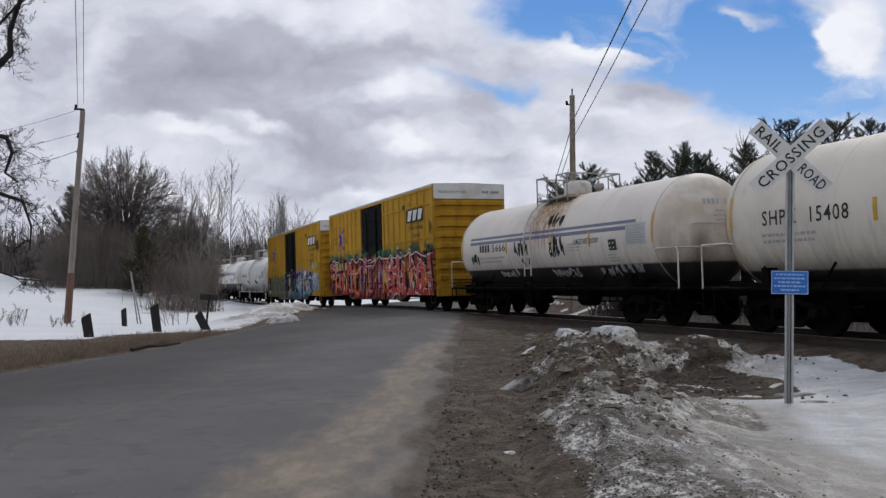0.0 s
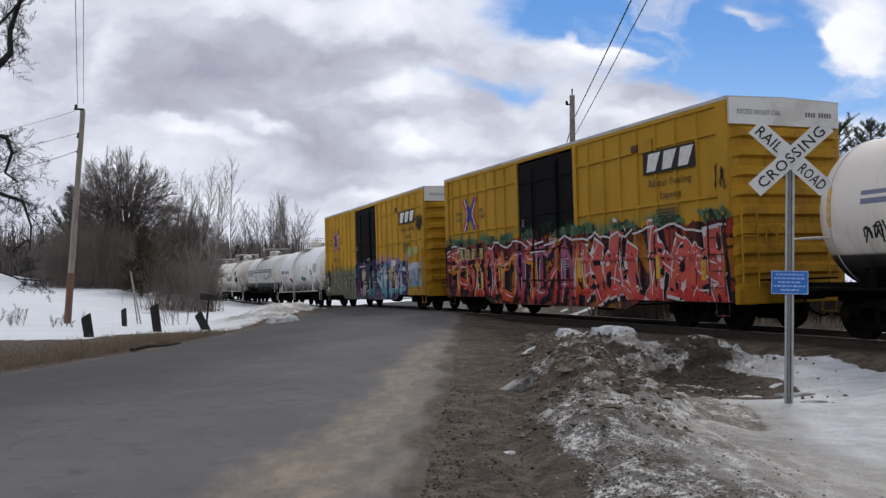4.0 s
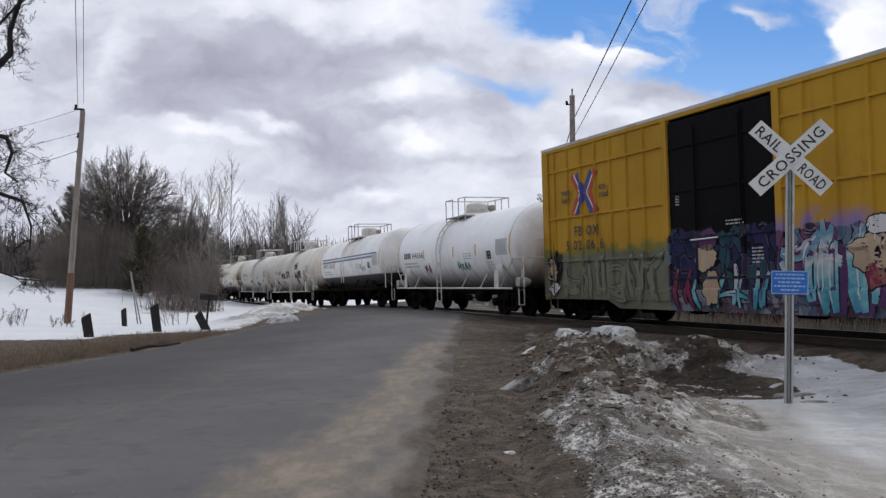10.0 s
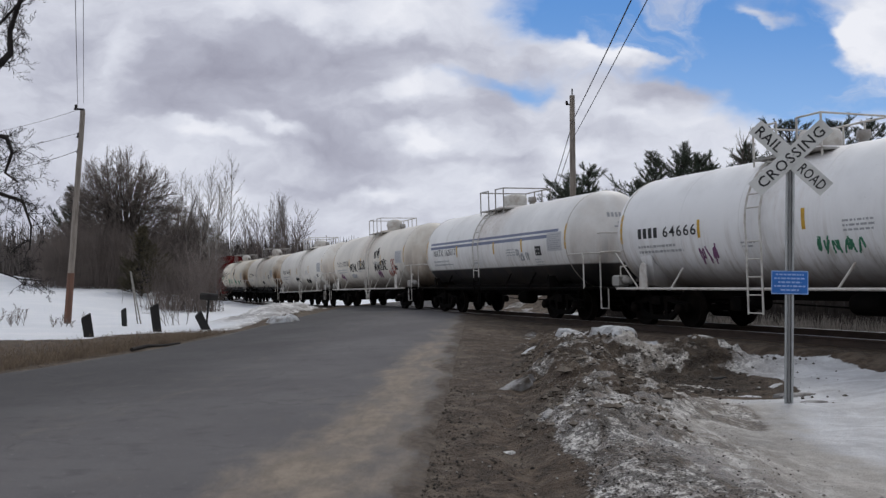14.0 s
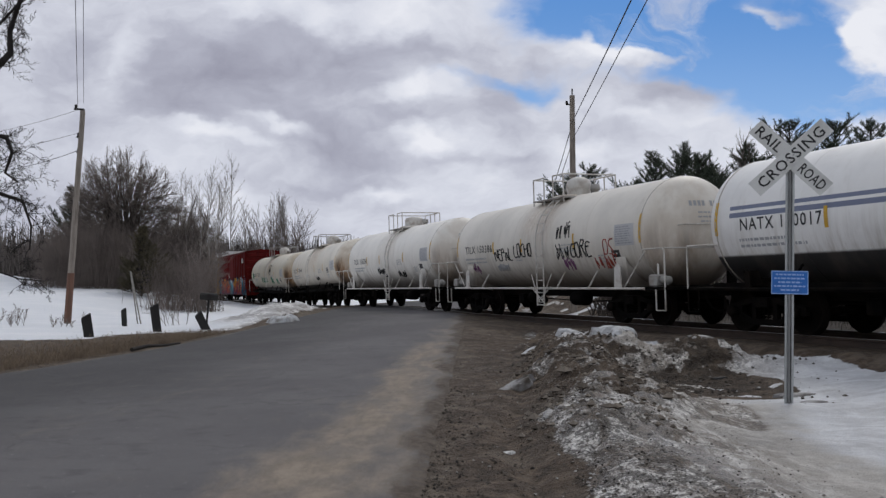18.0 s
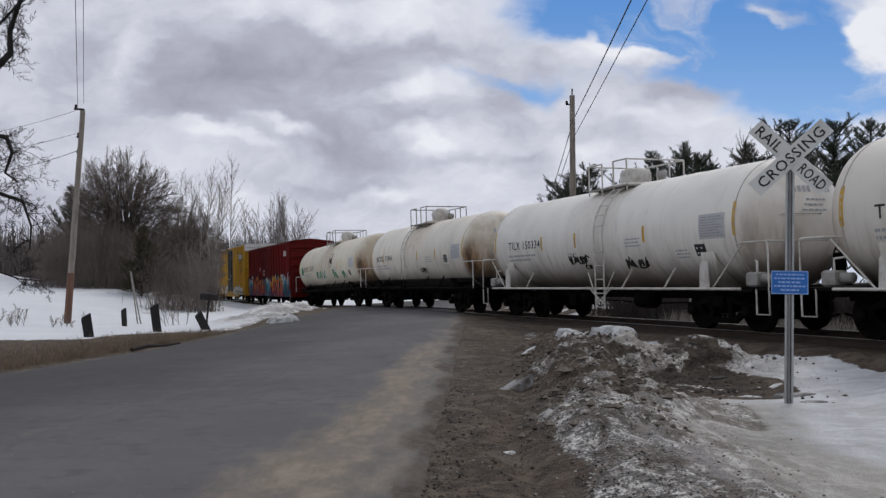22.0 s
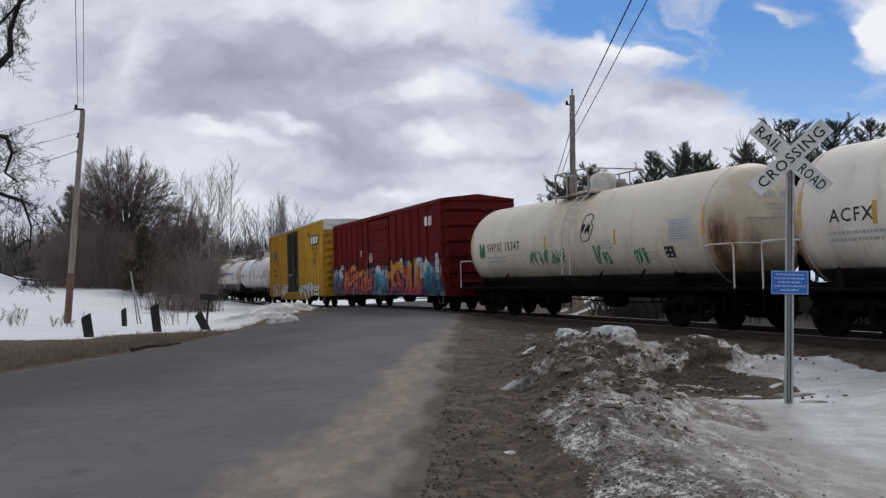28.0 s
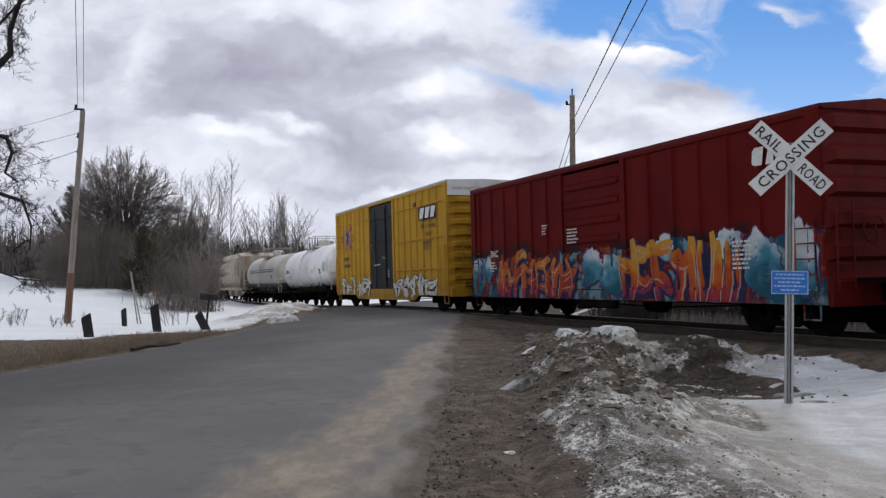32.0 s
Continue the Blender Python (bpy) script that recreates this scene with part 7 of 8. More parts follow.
def hopper_car(s0, s1):
    mid, half = (s0 + s1) / 2, (s1 - s0) / 2
    car = thing("hopper_car", on_track(mid), "tan covered hopper car with rust along its roof", "freight car", "cars of the train")
    hx = half - 1.0
    sec = [(-0.5, 0.9), (-1.35, 1.7), (-1.6, 2.4), (-1.62, 3.1), (-1.45, 3.9), (-0.95, 4.35), (0, 4.45), (0.95, 4.35), (1.45, 3.9), (1.62, 3.1), (1.6, 2.4), (1.35, 1.7), (0.5, 0.9)]
    part("hopper_body", Build().extrude(sec, -hx + 1.6, hx - 1.6, "yz"), HOPPER, car)
    for end in (-1, 1):
        lo, hi = sorted((end * (hx - 1.6), end * hx))
        part("slope_sheet", Build().extrude([(end * (hx - 1.6), 1.2), (end * hx, 2.7), (end * hx, 4.0), (end * (hx - 1.6), 4.3)], -1.5, 1.5, "xz"), HOPPER, car)
        part("end_platform", Build().box(lo, hi + 0.3, -1.45, 1.45, 0.95, 1.05), BLACK_FRAME, car)
        ladder(car, HOPPER, end * (hx + 0.1), -1.2, 1.1, 4.0, 0.4, 9, "y")
        for y in (-1.3, 1.3):
            part("end_post", Build().box(end * hx - 0.06, end * hx + 0.06, y - 0.06, y + 0.06, 1.0, 2.8), HOPPER, car)
    for i in range(3):
        x = (i - 1) * 3.9
        part("hopper_outlet", Build().extrude([(x - 1.5, 1.3), (x + 1.5, 1.3), (x + 0.35, 0.42), (x - 0.35, 0.42)], -0.8, 0.8, "xz"), HOPPER, car)
    part("side_sill", Build().box(-hx, hx, -1.5, -1.35, 1.0, 1.25, 0.02).box(-hx, hx, 1.35, 1.5, 1.0, 1.25, 0.02), HOPPER, car)
    part("roof_walk", Build().box(-hx, hx, -0.35, 0.35, 4.47, 4.5), GREY_RAIL, car)
    running_gear(car, half, 2.4)
    enlist(car, s0, s1)


hopper_car(-164.5, -147.5)
hopper_car(-181.5, -164.5)

# ---- crossing sign ----
def crossbuck():
    x, y = 4.48, 11.46
    z0 = ground_full(x, y) - 0.03
    sign = thing("crossing_sign", pose(x, y, z0, 0, 1.0, -14), "white railroad crossing crossbuck on a galvanised post in snow", "crossing sign")
    h = 3.42
    b = Build().extrude([(-0.045, -0.012), (-0.022, -0.02), (-0.022, 0.035), (0.022, 0.035), (0.022, -0.02), (0.045, -0.012), (0.045, -0.018), (0.028, -0.027), (0.028, 0.041), (-0.028, 0.041), (-0.028, -0.027), (-0.045, -0.018)], 0.0, h, "xy")
    post = part("post", b, GALV, sign)
    part("post_flange", Build().box(-0.055, -0.030, -0.030, -0.022, 0.0, h - 0.02).box(0.030, 0.055, -0.030, -0.022, 0.0, h - 0.02), GALV, sign)
    # darker strip added for the shade inside the channel post
    part("post_shade_strip", Build().box(-0.012, 0.012, -0.034, -0.024, 0.0, h - 0.02), worn("post_hollow_shade", (0.22, 0.22, 0.22), (0.13, 0.13, 0.13), 0.5, 5, 0.5, 0.6), sign)
    zc = 3.22
    tilt = 43.5
    for name, ang, yy, words in (("blade", -tilt, -0.045, ("RAIL", "ROAD")), ("blade", tilt, -0.058, ("CROSSING",))):
        bl = part(name, Build().box(-0.61, 0.61, -0.004, 0.004, -0.114, 0.114, 0.002), SIGN_WHITE, sign, at=pose(0, yy, zc, 0, -ang, 0))
        for i, w in enumerate(words):
            hgt = 0.135
            v, f = lettering(w, hgt, 1.12 if len(words) == 1 else 1.05)
            wide = max(p[0] for p in v)
            want = 1.06 if len(words) == 1 else 0.40
            k = want / wide
            cx = 0.0 if len(words) == 1 else (-0.365 if i == 0 else 0.365)
            for gv, gf in glyphs(v, f):
                part("character", Build().add([((p[0] - wide / 2) * k + cx, -0.0075, p[1] - hgt / 2) for p in gv], gf), SIGN_BLACK, bl)
        for bx in (-0.05, 0.05):
            part("bolt", Build().lathe([(-0.012, 0.0), (-0.012, 0.011), (-0.004, 0.012)], 8, "y", at=(bx, 0, 0)), GALV, bl)
    bp = part("blue_panel", Build().box(-0.225, 0.225, -0.05, -0.044, 1.44, 1.745, 0.003), SIGN_BLUE, sign, "blue emergency notice with pale print")
    rim = Build()
    for a in ((-0.225, 0.225, 1.732, 1.742), (-0.225, 0.225, 1.443, 1.453), (-0.225, -0.215, 1.453, 1.732), (0.215, 0.225, 1.453, 1.732)):
        rim.box(a[0], a[1], -0.0525, -0.051, a[2], a[3])
    part("rim", rim, SIGN_TEXT, bp)
    txt = Build()
    rng = random.Random(3)
    for i in range(5):
        wd = (0.17, 0.19, 0.14, 0.19, 0.11)[i]
        u = -wd
        while u < wd:
            l = rng.uniform(0.02, 0.06)
            txt.box(u, min(wd, u + l), -0.0525, -0.051, 1.685 - i * 0.050, 1.706 - i * 0.050)
            u += l + 0.012
    tagged(part("print", txt, SIGN_TEXT, bp), kind="stuff")
    return sign


crossbuck()


# ---- poles and wires ----
def utility_pole(x, y, z0, h, lean, r0, r1, label, low=None):
    pole = thing("utility_pole", pose(x, y, z0, lean[0], lean[1], 0), label, "utility pole")
    pts = [(0.02 * nz(i, x), 0.02 * nz(i, y), h * i / 8 - 0.3) for i in range(9)]
    part("pole", Build().tube(pts, [r0 + (r1 - r0) * i / 8 for i in range(9)], 12), POLE_WOOD, pole)
    if low:
        part("stained_foot", Build().tube([(0, 0, 0), (0, 0, low)], [r0 + 0.006, r0 + 0.002], 12), worn("reddish_pole_stain", (0.17, 0.088, 0.06), (0.09, 0.055, 0.042), 0.8, 2, 0.9, squash=(5, 5, 0.5)), pole, "reddish creosote stain")
    return pole


pl = utility_pole(-14.5, 34.1, 0.15, 8.55, (0, 2.75), 0.13, 0.095, "leaning weathered wooden utility pole with a reddish foot", 1.9)
for zz, w in ((8.3, 0.34), (7.2, 0.16), (6.6, 0.12)):
    part("insulator_arm", Build().box(-w, 0.05, -0.05, 0.05, zz - 0.03, zz + 0.03).lathe([(zz + 0.03, 0.05), (zz + 0.14, 0.06), (zz + 0.18, 0.03)], 8, "z", at=(-w + 0.06, 0, 0)), DARK_BARK, pl)
pr = utility_pole(5.95, 40.0, 0.3, 10.4, (0, -0.35), 0.17, 0.12, "weathered wooden utility pole behind the track")
part("pole_top_pin", Build().tube([(0, 0, 9.9), (0, 0, 10.42)], 0.03, 6), DARK_BARK, pr)
part("insulator", Build().lathe([(0.0, 0.05), (0.1, 0.07), (0.16, 0.03)], 8, "z", at=(-0.25, 0, 9.7)).box(-0.28, 0.0, -0.03, 0.03, 9.66, 9.72), DARK_BARK, pr)


def wire(a, c, sag, r=0.012, label="thin black overhead wire between poles"):
    a, c = Vector(a), Vector(c)
    pts = []
    for i in range(25):
        t = i / 24
        p = a.lerp(c, t)
        p.z -= sag * 4 * t * (1 - t)
        pts.append(p)
    o = pts[0].copy()
    solid("overhead_wire", Build().tube([p - o for p in pts], r, 5), WIRE, Matrix.Translation(o), label, "wire", "overhead wires")


wire((5.85, 39.9, 9.1), (1.9, -8.0, 6.65), 0.12, 0.018)
wire((5.85, 39.9, 8.28), (2.86, -8.0, 8.0), 0.12, 0.014)
wire((5.9, 40.1, 9.1), (10.0, 90.0, 9.0), 0.5, 0.02)
wire((5.9, 40.1, 8.28), (10.0, 90.0, 8.3), 0.5, 0.016)
wire((-14.26, 34.0, 8.42), (-0.28, 0.0, 7.64), 0.05, 0.009)
wire((-14.04, 34.0, 8.66), (-0.15, 0.0, 7.3), 0.05, 0.0075)
wire((-14.3, 34.1, 8.42), (-22.7, 40, 8.2), 0.15, 0.008)
wire((-14.3, 34.1, 7.5), (-22.7, 40, 7.4), 0.15, 0.008)
wire((-14.2, 34.1, 6.85), (-22.7, 40, 6.6), 0.3, 0.013)


# ---- posts and letter box beside the road ----
def guard_post(x, y, h, lx, ly, w=0.13):
    b = Build().box(-w, w, -w, w, -0.25, h, 0.02)
    b.v = [(p[0] * (1 + 0.06 * nz(p[2] * 3, x)), p[1], p[2] + (0.05 * p[0] / w if p[2] > h - 0.05 else 0)) for p in b.v]
    solid("guard_post", b, POST_WOOD, pose(x, y, ground_full(x, y), lx, ly, 20), "short black wooden guard post leaning at the roadside", "post", "guard posts")


guard_post(-9.97, 24.9, 0.62, 3, -9)
guard_post(-9.05, 28.0, 0.85, 2, -8)
guard_post(-11.5, 31.9, 0.62, 2, -4, 0.09)
guard_post(-7.83, 29.2, 0.60, 4, -27)
guard_post(-13.4, 24.0, 0.35, 2, -4)
mb_ = thing("letter_box", pose(-8.1, 30.2, ground_full(-8.1, 30.2) - 0.17, 0, 4, 12), "black metal letter box on a thin post at the roadside", "letter box")
part("post", Build().tube([(0, 0, -0.2), (0, 0, 1.1)], 0.035, 7), POST_WOOD, mb_)
prof = [(-0.12, 1.1), (0.12, 1.1), (0.12, 1.22)] + [(0.12 * math.cos(a * 0.3927), 1.22 + 0.12 * math.sin(a * 0.3927)) for a in range(1, 8)] + [(-0.12, 1.22)]
part("box", Build().extrude([(p[0], p[1]) for p in prof], -0.30, 0.30, "yz"), POST_WOOD, mb_)
part("flag", Build().box(-0.05, 0.1, -0.14, -0.125, 1.2, 1.3), DARK_BARK, mb_)
# dark tube added to stand for the broken drop of the asphalt's edge
solid("asphalt_edge_tube", Build().tube([(0, 0, 0.0), (0.2, 0.5, 0.05), (0.42, 1.1, 0.03), (0.62, 1.7, 0.05)], [0.05, 0.045, 0.035, 0.02], 7), DARK_BARK, pose(-7.25, 20.6, ground_full(-7.25, 20.6) + 0.05), "dark tube along the asphalt's broken edge", "branch")
# two pale sticks that lean together in the snow
for dx, lean in ((0.0, -9), (0.12, -12)):
    solid("snow_stake", Build().tube([(0, 0, -0.2), (0, 0, 2.05)], 0.028, 6), BIRCH, pose(-11.75 + dx, 34.0, ground_full(-11.75, 34.0), 0, lean, 0), "pale wooden stake leaning in the snow", "stake", "stakes")


# ---- trees ----
def branch_out(rng, b, p, d, length, r, level, spec, twigs):
    """Grow one limb as a bent taper and its side branches; thin ones go to twigs."""
    n = (6, 5, 4, 2, 2, 2)[level]
    pts, rad = [p.copy()], [r]
    cur, dr = p.copy(), d.copy()
    for i in range(n):
        dr = (dr + Vector((rng.gauss(0, spec["bend"]), rng.gauss(0, spec["bend"]), rng.gauss(0, spec["bend"]) + spec["rise"]))).normalized()
        cur = cur + dr * (length / n)
        pts.append(cur.copy())
        rad.append(r * (1 - 0.8 * (i + 1) / n))
    (twigs if level >= spec["twig"] else b).tube(pts, rad, 3 if level >= spec["twig"] else (8 if level == 0 else 5), caps=False)
    if level >= spec["depth"]:
        return
    k = spec["kids"][level]
    for i in range(k):
        t = spec["from"][level] + (1 - spec["from"][level]) * (i + rng.random()) / k
        seg = min(n - 1, int(t * n))
        q = pts[seg].lerp(pts[seg + 1], t * n - seg)
        base = (pts[seg + 1] - pts[seg]).normalized()
        side = base.orthogonal().normalized()
        side.rotate(Matrix.Rotation(rng.uniform(0, 6.283), 3, base))
        a = radians(rng.uniform(*spec["angle"]))
        nd = base * math.cos(a) + side * math.sin(a)
        branch_out(rng, b, q, nd, length * rng.uniform(*spec["shrink"]) * (1.05 - 0.45 * t), max(spec["thin"], rad[seg] * 0.55), level + 1, spec, twigs)


FINE = dict(bend=0.05, rise=0.06, twig=2, depth=3, kids=(46, 9, 6), thin=0.012, angle=(22, 44), shrink=(0.13, 0.26), **{"from": (0.20, 0.15, 0.1)})
FINE_NEAR = dict(bend=0.05, rise=0.06, twig=2, depth=3, kids=(40, 8, 5), thin=0.006, angle=(22, 44), shrink=(0.13, 0.26), **{"from": (0.20, 0.15, 0.1)})
SHRUB = dict(bend=0.10, rise=0.03, twig=1, depth=3, kids=(7, 6, 5), thin=0.008, angle=(15, 40), shrink=(0.4, 0.65), **{"from": (0.2, 0.15, 0.1)})


def bare_tree(seed, h, r, spec, label, m, trunk_mat=BARK, twig_mat=TWIG, stems=1, spread=0.0):
    rng = random.Random(seed)
    b, tw = Build(), Build()
    for i in range(stems):
        a = rng.uniform(0, 6.283)
        off = Vector((math.cos(a), math.sin(a), 0)) * spread * rng.random()
        d = (Vector((rng.gauss(0, 0.06), rng.gauss(0, 0.06), 1)) + off * 0.12).normalized()
        branch_out(rng, b, off, d, h * rng.uniform(0.85, 1.0), r, 0, spec, tw)
    t = thing("bare_tree", m, label, "tree")
    part("trunk", b, trunk_mat, t)
    part("crown", tw, twig_mat, t, "crown of leafless twigs")
    return t


def shrub(seed, h, n, wide, label, m, mat_=TWIG):
    rng = random.Random(seed)
    b, tw = Build(), Build()
    for i in range(n):
        a, q = rng.uniform(0, 6.283), wide * math.sqrt(rng.random())
        p = Vector((math.cos(a) * q, math.sin(a) * q, -0.1))
        d = Vector((rng.gauss(0, 0.22), rng.gauss(0, 0.22), 1)).normalized()
        branch_out(rng, b, p, d, h * rng.uniform(0.5, 1.0), 0.014, 1, SHRUB, tw)
    s = solid("leafless_shrub", tw, mat_, m, label, "shrub")
    return s


def pine(seed, h, label, m, full=1.0, bare=0.35, needle=NEEDLE):
    """A ragged pine: limbs that turn up at their ends, with brushes of long needles."""
    rng = random.Random(seed)
    t = thing("pine_tree", m, label, "pine tree")
    tr = Build().tube([(0.10 * nz(i * 0.7, seed), 0.10 * nz(i * 0.7, seed + 9), h * i / 8 - 0.2) for i in range(9)], [0.20 * (1 - i / 8.6) * h / 11 + 0.015 for i in range(9)], 8)
    nd = Build()
    limbs = Build()
    z = h * bare
    lobes = [(rng.uniform(0, 6.283), rng.uniform(0.6, 1.2)) for _ in range(9)]

    def brush(p, q):
        """Needles round the shoot from p to q, pointing forward."""
        d = q - p
        n = max(8, int(d.length * 80))
        for i in range(n):
            c = p.lerp(q, rng.random())
            w = (d.normalized() * rng.uniform(0.5, 1.2) + Vector((rng.gauss(0, 0.6), rng.gauss(0, 0.6), rng.gauss(0.15, 0.6)))).normalized()
            s = w.orthogonal().normalized() * 0.0125
            s.rotate(Matrix.Rotation(rng.uniform(0, 6.283), 3, w))
            e = c + w * rng.uniform(0.12, 0.24)
            nd.add([tuple(c - s), tuple(c + s), tuple(e)], [(0, 1, 2)])
    while z < h * 0.99:
        f = (z - h * bare) / (h * (1 - bare))
        reach = (0.28 + 2.3 * (1 - f) ** 0.85 * (0.6 + 0.4 * min(1.0, f * 4 + 0.3))) * h / 11 * full * rng.uniform(0.7, 1.15)
        for i in range(rng.randint(7, 9)):
            a = rng.uniform(0, 6.283)
            lb = lobes[int(f * 8.9)]
            l = reach * rng.uniform(0.5, 1.1) * (1 + 0.3 * math.cos(a - lb[0])) * lb[1]
            p = Vector((0, 0, z + rng.uniform(-0.02, 0.02) * h))
            d = Vector((math.cos(a), math.sin(a), rng.uniform(-0.05, 0.55) + 0.55 * f)).normalized()
            knee = p + d * l * 0.55
            tip = p + d * l + Vector((0, 0, 0.14 * l))
            limbs.tube([p, knee, tip], [0.03, 0.02, 0.006], 4, caps=False)
            brush(knee.lerp(tip, 0.3), tip)
            for j in range(max(3, int(6 * l))):
                u = rng.uniform(0.3, 1.0)
                c = p.lerp(knee, u / 0.55) if u < 0.55 else knee.lerp(tip, (u - 0.55) / 0.45)
                side = Vector((-d.y, d.x, 0)) * rng.choice((-1, 1)) * rng.uniform(0.3, 1.0) + d * rng.uniform(0.3, 0.9) + Vector((0, 0, rng.uniform(0.1, 0.7)))
                e = c + side.normalized() * rng.uniform(0.25, 0.55) * (0.5 + 0.35 * l)
                limbs.tube([c, e], [0.010, 0.004], 3, caps=False)
                brush(c.lerp(e, 0.2), e)
        z += h * 0.030 * rng.uniform(0.7, 1.6)
    part("trunk", tr, DARK_BARK, t)
    tagged(part("limb_mass", limbs, DARK_BARK, t), kind="stuff")
    tagged(part("needles", nd, needle, t, "dark green needle tufts"), kind="stuff")
    return t


def dome_tree(seed, h, rx, limbs_n, label, m, twig_mat=TWIG, low=0.12):
    """A broad leafless tree: trunks that fan out into a rounded crown of fine twigs."""
    rng = random.Random(seed)
    b, tw = Build(), Build()
    stems = []

    def held(p):
        """Keeps twig ends inside the rounded crown."""
        c = Vector((0, 0, h * 0.45))
        q = p - c
        e = math.sqrt((q.x * q.x + q.y * q.y) / (rx * rx) + (q.z / (h * 0.56)) ** 2)
        return p if e < 1 or q.z < 0 else c + q / e * rng.uniform(0.98, 1.03)
    for i in range(7):
        a = i * 0.9 + rng.uniform(-0.2, 0.2)
        q = rng.uniform(0.2, 0.9)
        top = Vector((math.cos(a) * rx * 0.38 * q, math.sin(a) * rx * 0.38 * q, h * rng.uniform(0.55, 0.75)))
        base = Vector((math.cos(a) * 0.9 * q, math.sin(a) * 0.9 * q, -0.2))
        mid = base.lerp(top, 0.5) - Vector((math.cos(a), math.sin(a), 0)) * 0.3
        b.tube([base, mid, top], [0.15, 0.10, 0.03], 7)
        stems.append((base, mid, top))
    for i in range(limbs_n):
        st = rng.choice(stems)
        t = rng.uniform(low, 0.85)
        p = st[0].lerp(st[1], t * 2) if t < 0.5 else st[1].lerp(st[2], t * 2 - 1)
        az = math.atan2(st[2].y, st[2].x) + rng.gauss(0, 0.9)
        th = radians(100) * math.sqrt(rng.random())
        k = rng.uniform(0.70, 0.97)
        goal = Vector((rx * k * math.sin(th) * math.cos(az), rx * k * math.sin(th) * math.sin(az), h * 0.40 + h * 0.60 * k * math.copysign(abs(math.cos(th)) ** 0.7, math.cos(th))))
        if goal.z < p.z * 0.8:
            goal.z = p.z + 0.3
        ctl = p.lerp(goal, 0.5) + Vector((0, 0, 0.10 * (goal - p).length)) + Vector((rng.gauss(0, 0.25), rng.gauss(0, 0.25), 0))
        pts = [p * (1 - u) ** 2 + ctl * 2 * u * (1 - u) + goal * u * u for u in (0, 0.25, 0.5, 0.75, 1.0)]
        b.tube(pts, [0.042, 0.033, 0.024, 0.015, 0.008], 4, caps=False)
        for j in range(10):
            u = 0.35 + 0.65 * math.sqrt(rng.random())
            c = p * (1 - u) ** 2 + ctl * 2 * u * (1 - u) + goal * u * u
            d = (goal - p).normalized() + Vector((rng.gauss(0, 0.5), rng.gauss(0, 0.5), rng.gauss(0.25, 0.4)))
            d.normalize()
            l = rng.uniform(0.4, 1.0) * h / 11
            e = held(c + d * l)
            tw.tube([c, c.lerp(e, 0.5) + Vector((rng.gauss(0, 0.05), rng.gauss(0, 0.05), 0.03)), e], [0.013, 0.010, 0.005], 3, caps=False)
            for q in range(4):
                v = rng.uniform(0.25, 0.95)
                d2 = (d + Vector((rng.gauss(0, 0.55), rng.gauss(0, 0.55), rng.gauss(0.2, 0.45)))).normalized()
                s0 = c.lerp(e, v)
                tw.tube([s0, held(s0 + d2 * l * rng.uniform(0.3, 0.6))], [0.008, 0.004], 3, caps=False)
    t = thing("bare_tree", m, label, "tree")
    part("trunk", b, BARK, t)
    part("crown", tw, twig_mat, t, "crown of leafless twigs")
    return t


PALE_TWIG = worn("pale_twig_bark", (0.15, 0.13, 0.12), (0.09, 0.075, 0.07), 0.7, 3.0, 0.95)
DARK_TWIG = worn("dark_twig_bark", (0.06, 0.05, 0.046), (0.035, 0.03, 0.027), 0.7, 3.0, 0.95)


def at_ground(x, y, rz=0.0, dz=0.0):
    return pose(x, y, ground_full(x, y) + dz, 0, 0, rz)


big = dome_tree(11, 10.6, 4.5, 400, "large leafless broad-crowned tree at the field's edge", at_ground(-24.1, 66))
mid_tree = dome_tree(12, 8.2, 2.6, 85, "leafless grey tree with a fan of fine twigs", at_ground(-20.7, 70), PALE_TWIG)
tagged(copy_thing(mid_tree, at_ground(-28.2, 69, 80)), "leafless tree behind a dark evergreen")
tagged(copy_thing(mid_tree, at_ground(-21.2, 76, 170)), "leafless grey tree beside pale birches")
low_tree = dome_tree(13, 5.2, 2.4, 46, "low leafless tree in the thicket", at_ground(-22.5, 67), TWIG, 0.05)
for x, y, a in ((-26.6, 64, 60), (-19.6, 64, 300), (-20.9, 65, 240)):
    copy_thing(low_tree, at_ground(x, y, a))
brush_tree = dome_tree(14, 6.3, 1.9, 64, "low grey-brown leafless tree beside the track", at_ground(-18.4, 62), TWIG, 0.05)
copy_thing(brush_tree, at_ground(-17.5, 63, 130))
copy_thing(brush_tree, at_ground(-19.4, 66, 250) @ Matrix.Scale(0.9, 4))
br = bare_tree(21, 9.4, 0.045, FINE_NEAR, "slender birch with a pale trunk", at_ground(-15.2, 58), BIRCH, TWIG)
for x, y, a in ((-15.9, 60, 90), (-16.9, 61, 200), (-17.6, 62, 300), (-16.2, 63, 20), (-19.2, 63, 160)):
    tagged(copy_thing(br, at_ground(x, y, a)), "slender birch with a pale trunk by the track")
br3 = bare_tree(23, 19.2, 0.10, FINE, "tall slender birch beyond the railway track", at_ground(-28.6, 119), BIRCH, PALE_TWIG)
for x, y, a, k in ((-31.2, 121, 70, 0.92), (-32.4, 118, 150, 0.95), (-27.4, 122, 220, 0.72), (-34.2, 120, 310, 0.84), (-30.2, 117, 20, 0.66), (-33.2, 123, 260, 0.70)):
    copy_thing(br3, at_ground(x, y, a) @ Matrix.Rotation(radians(5 * math.sin(a)), 4, "Y") @ Matrix.Scale(k, 4))
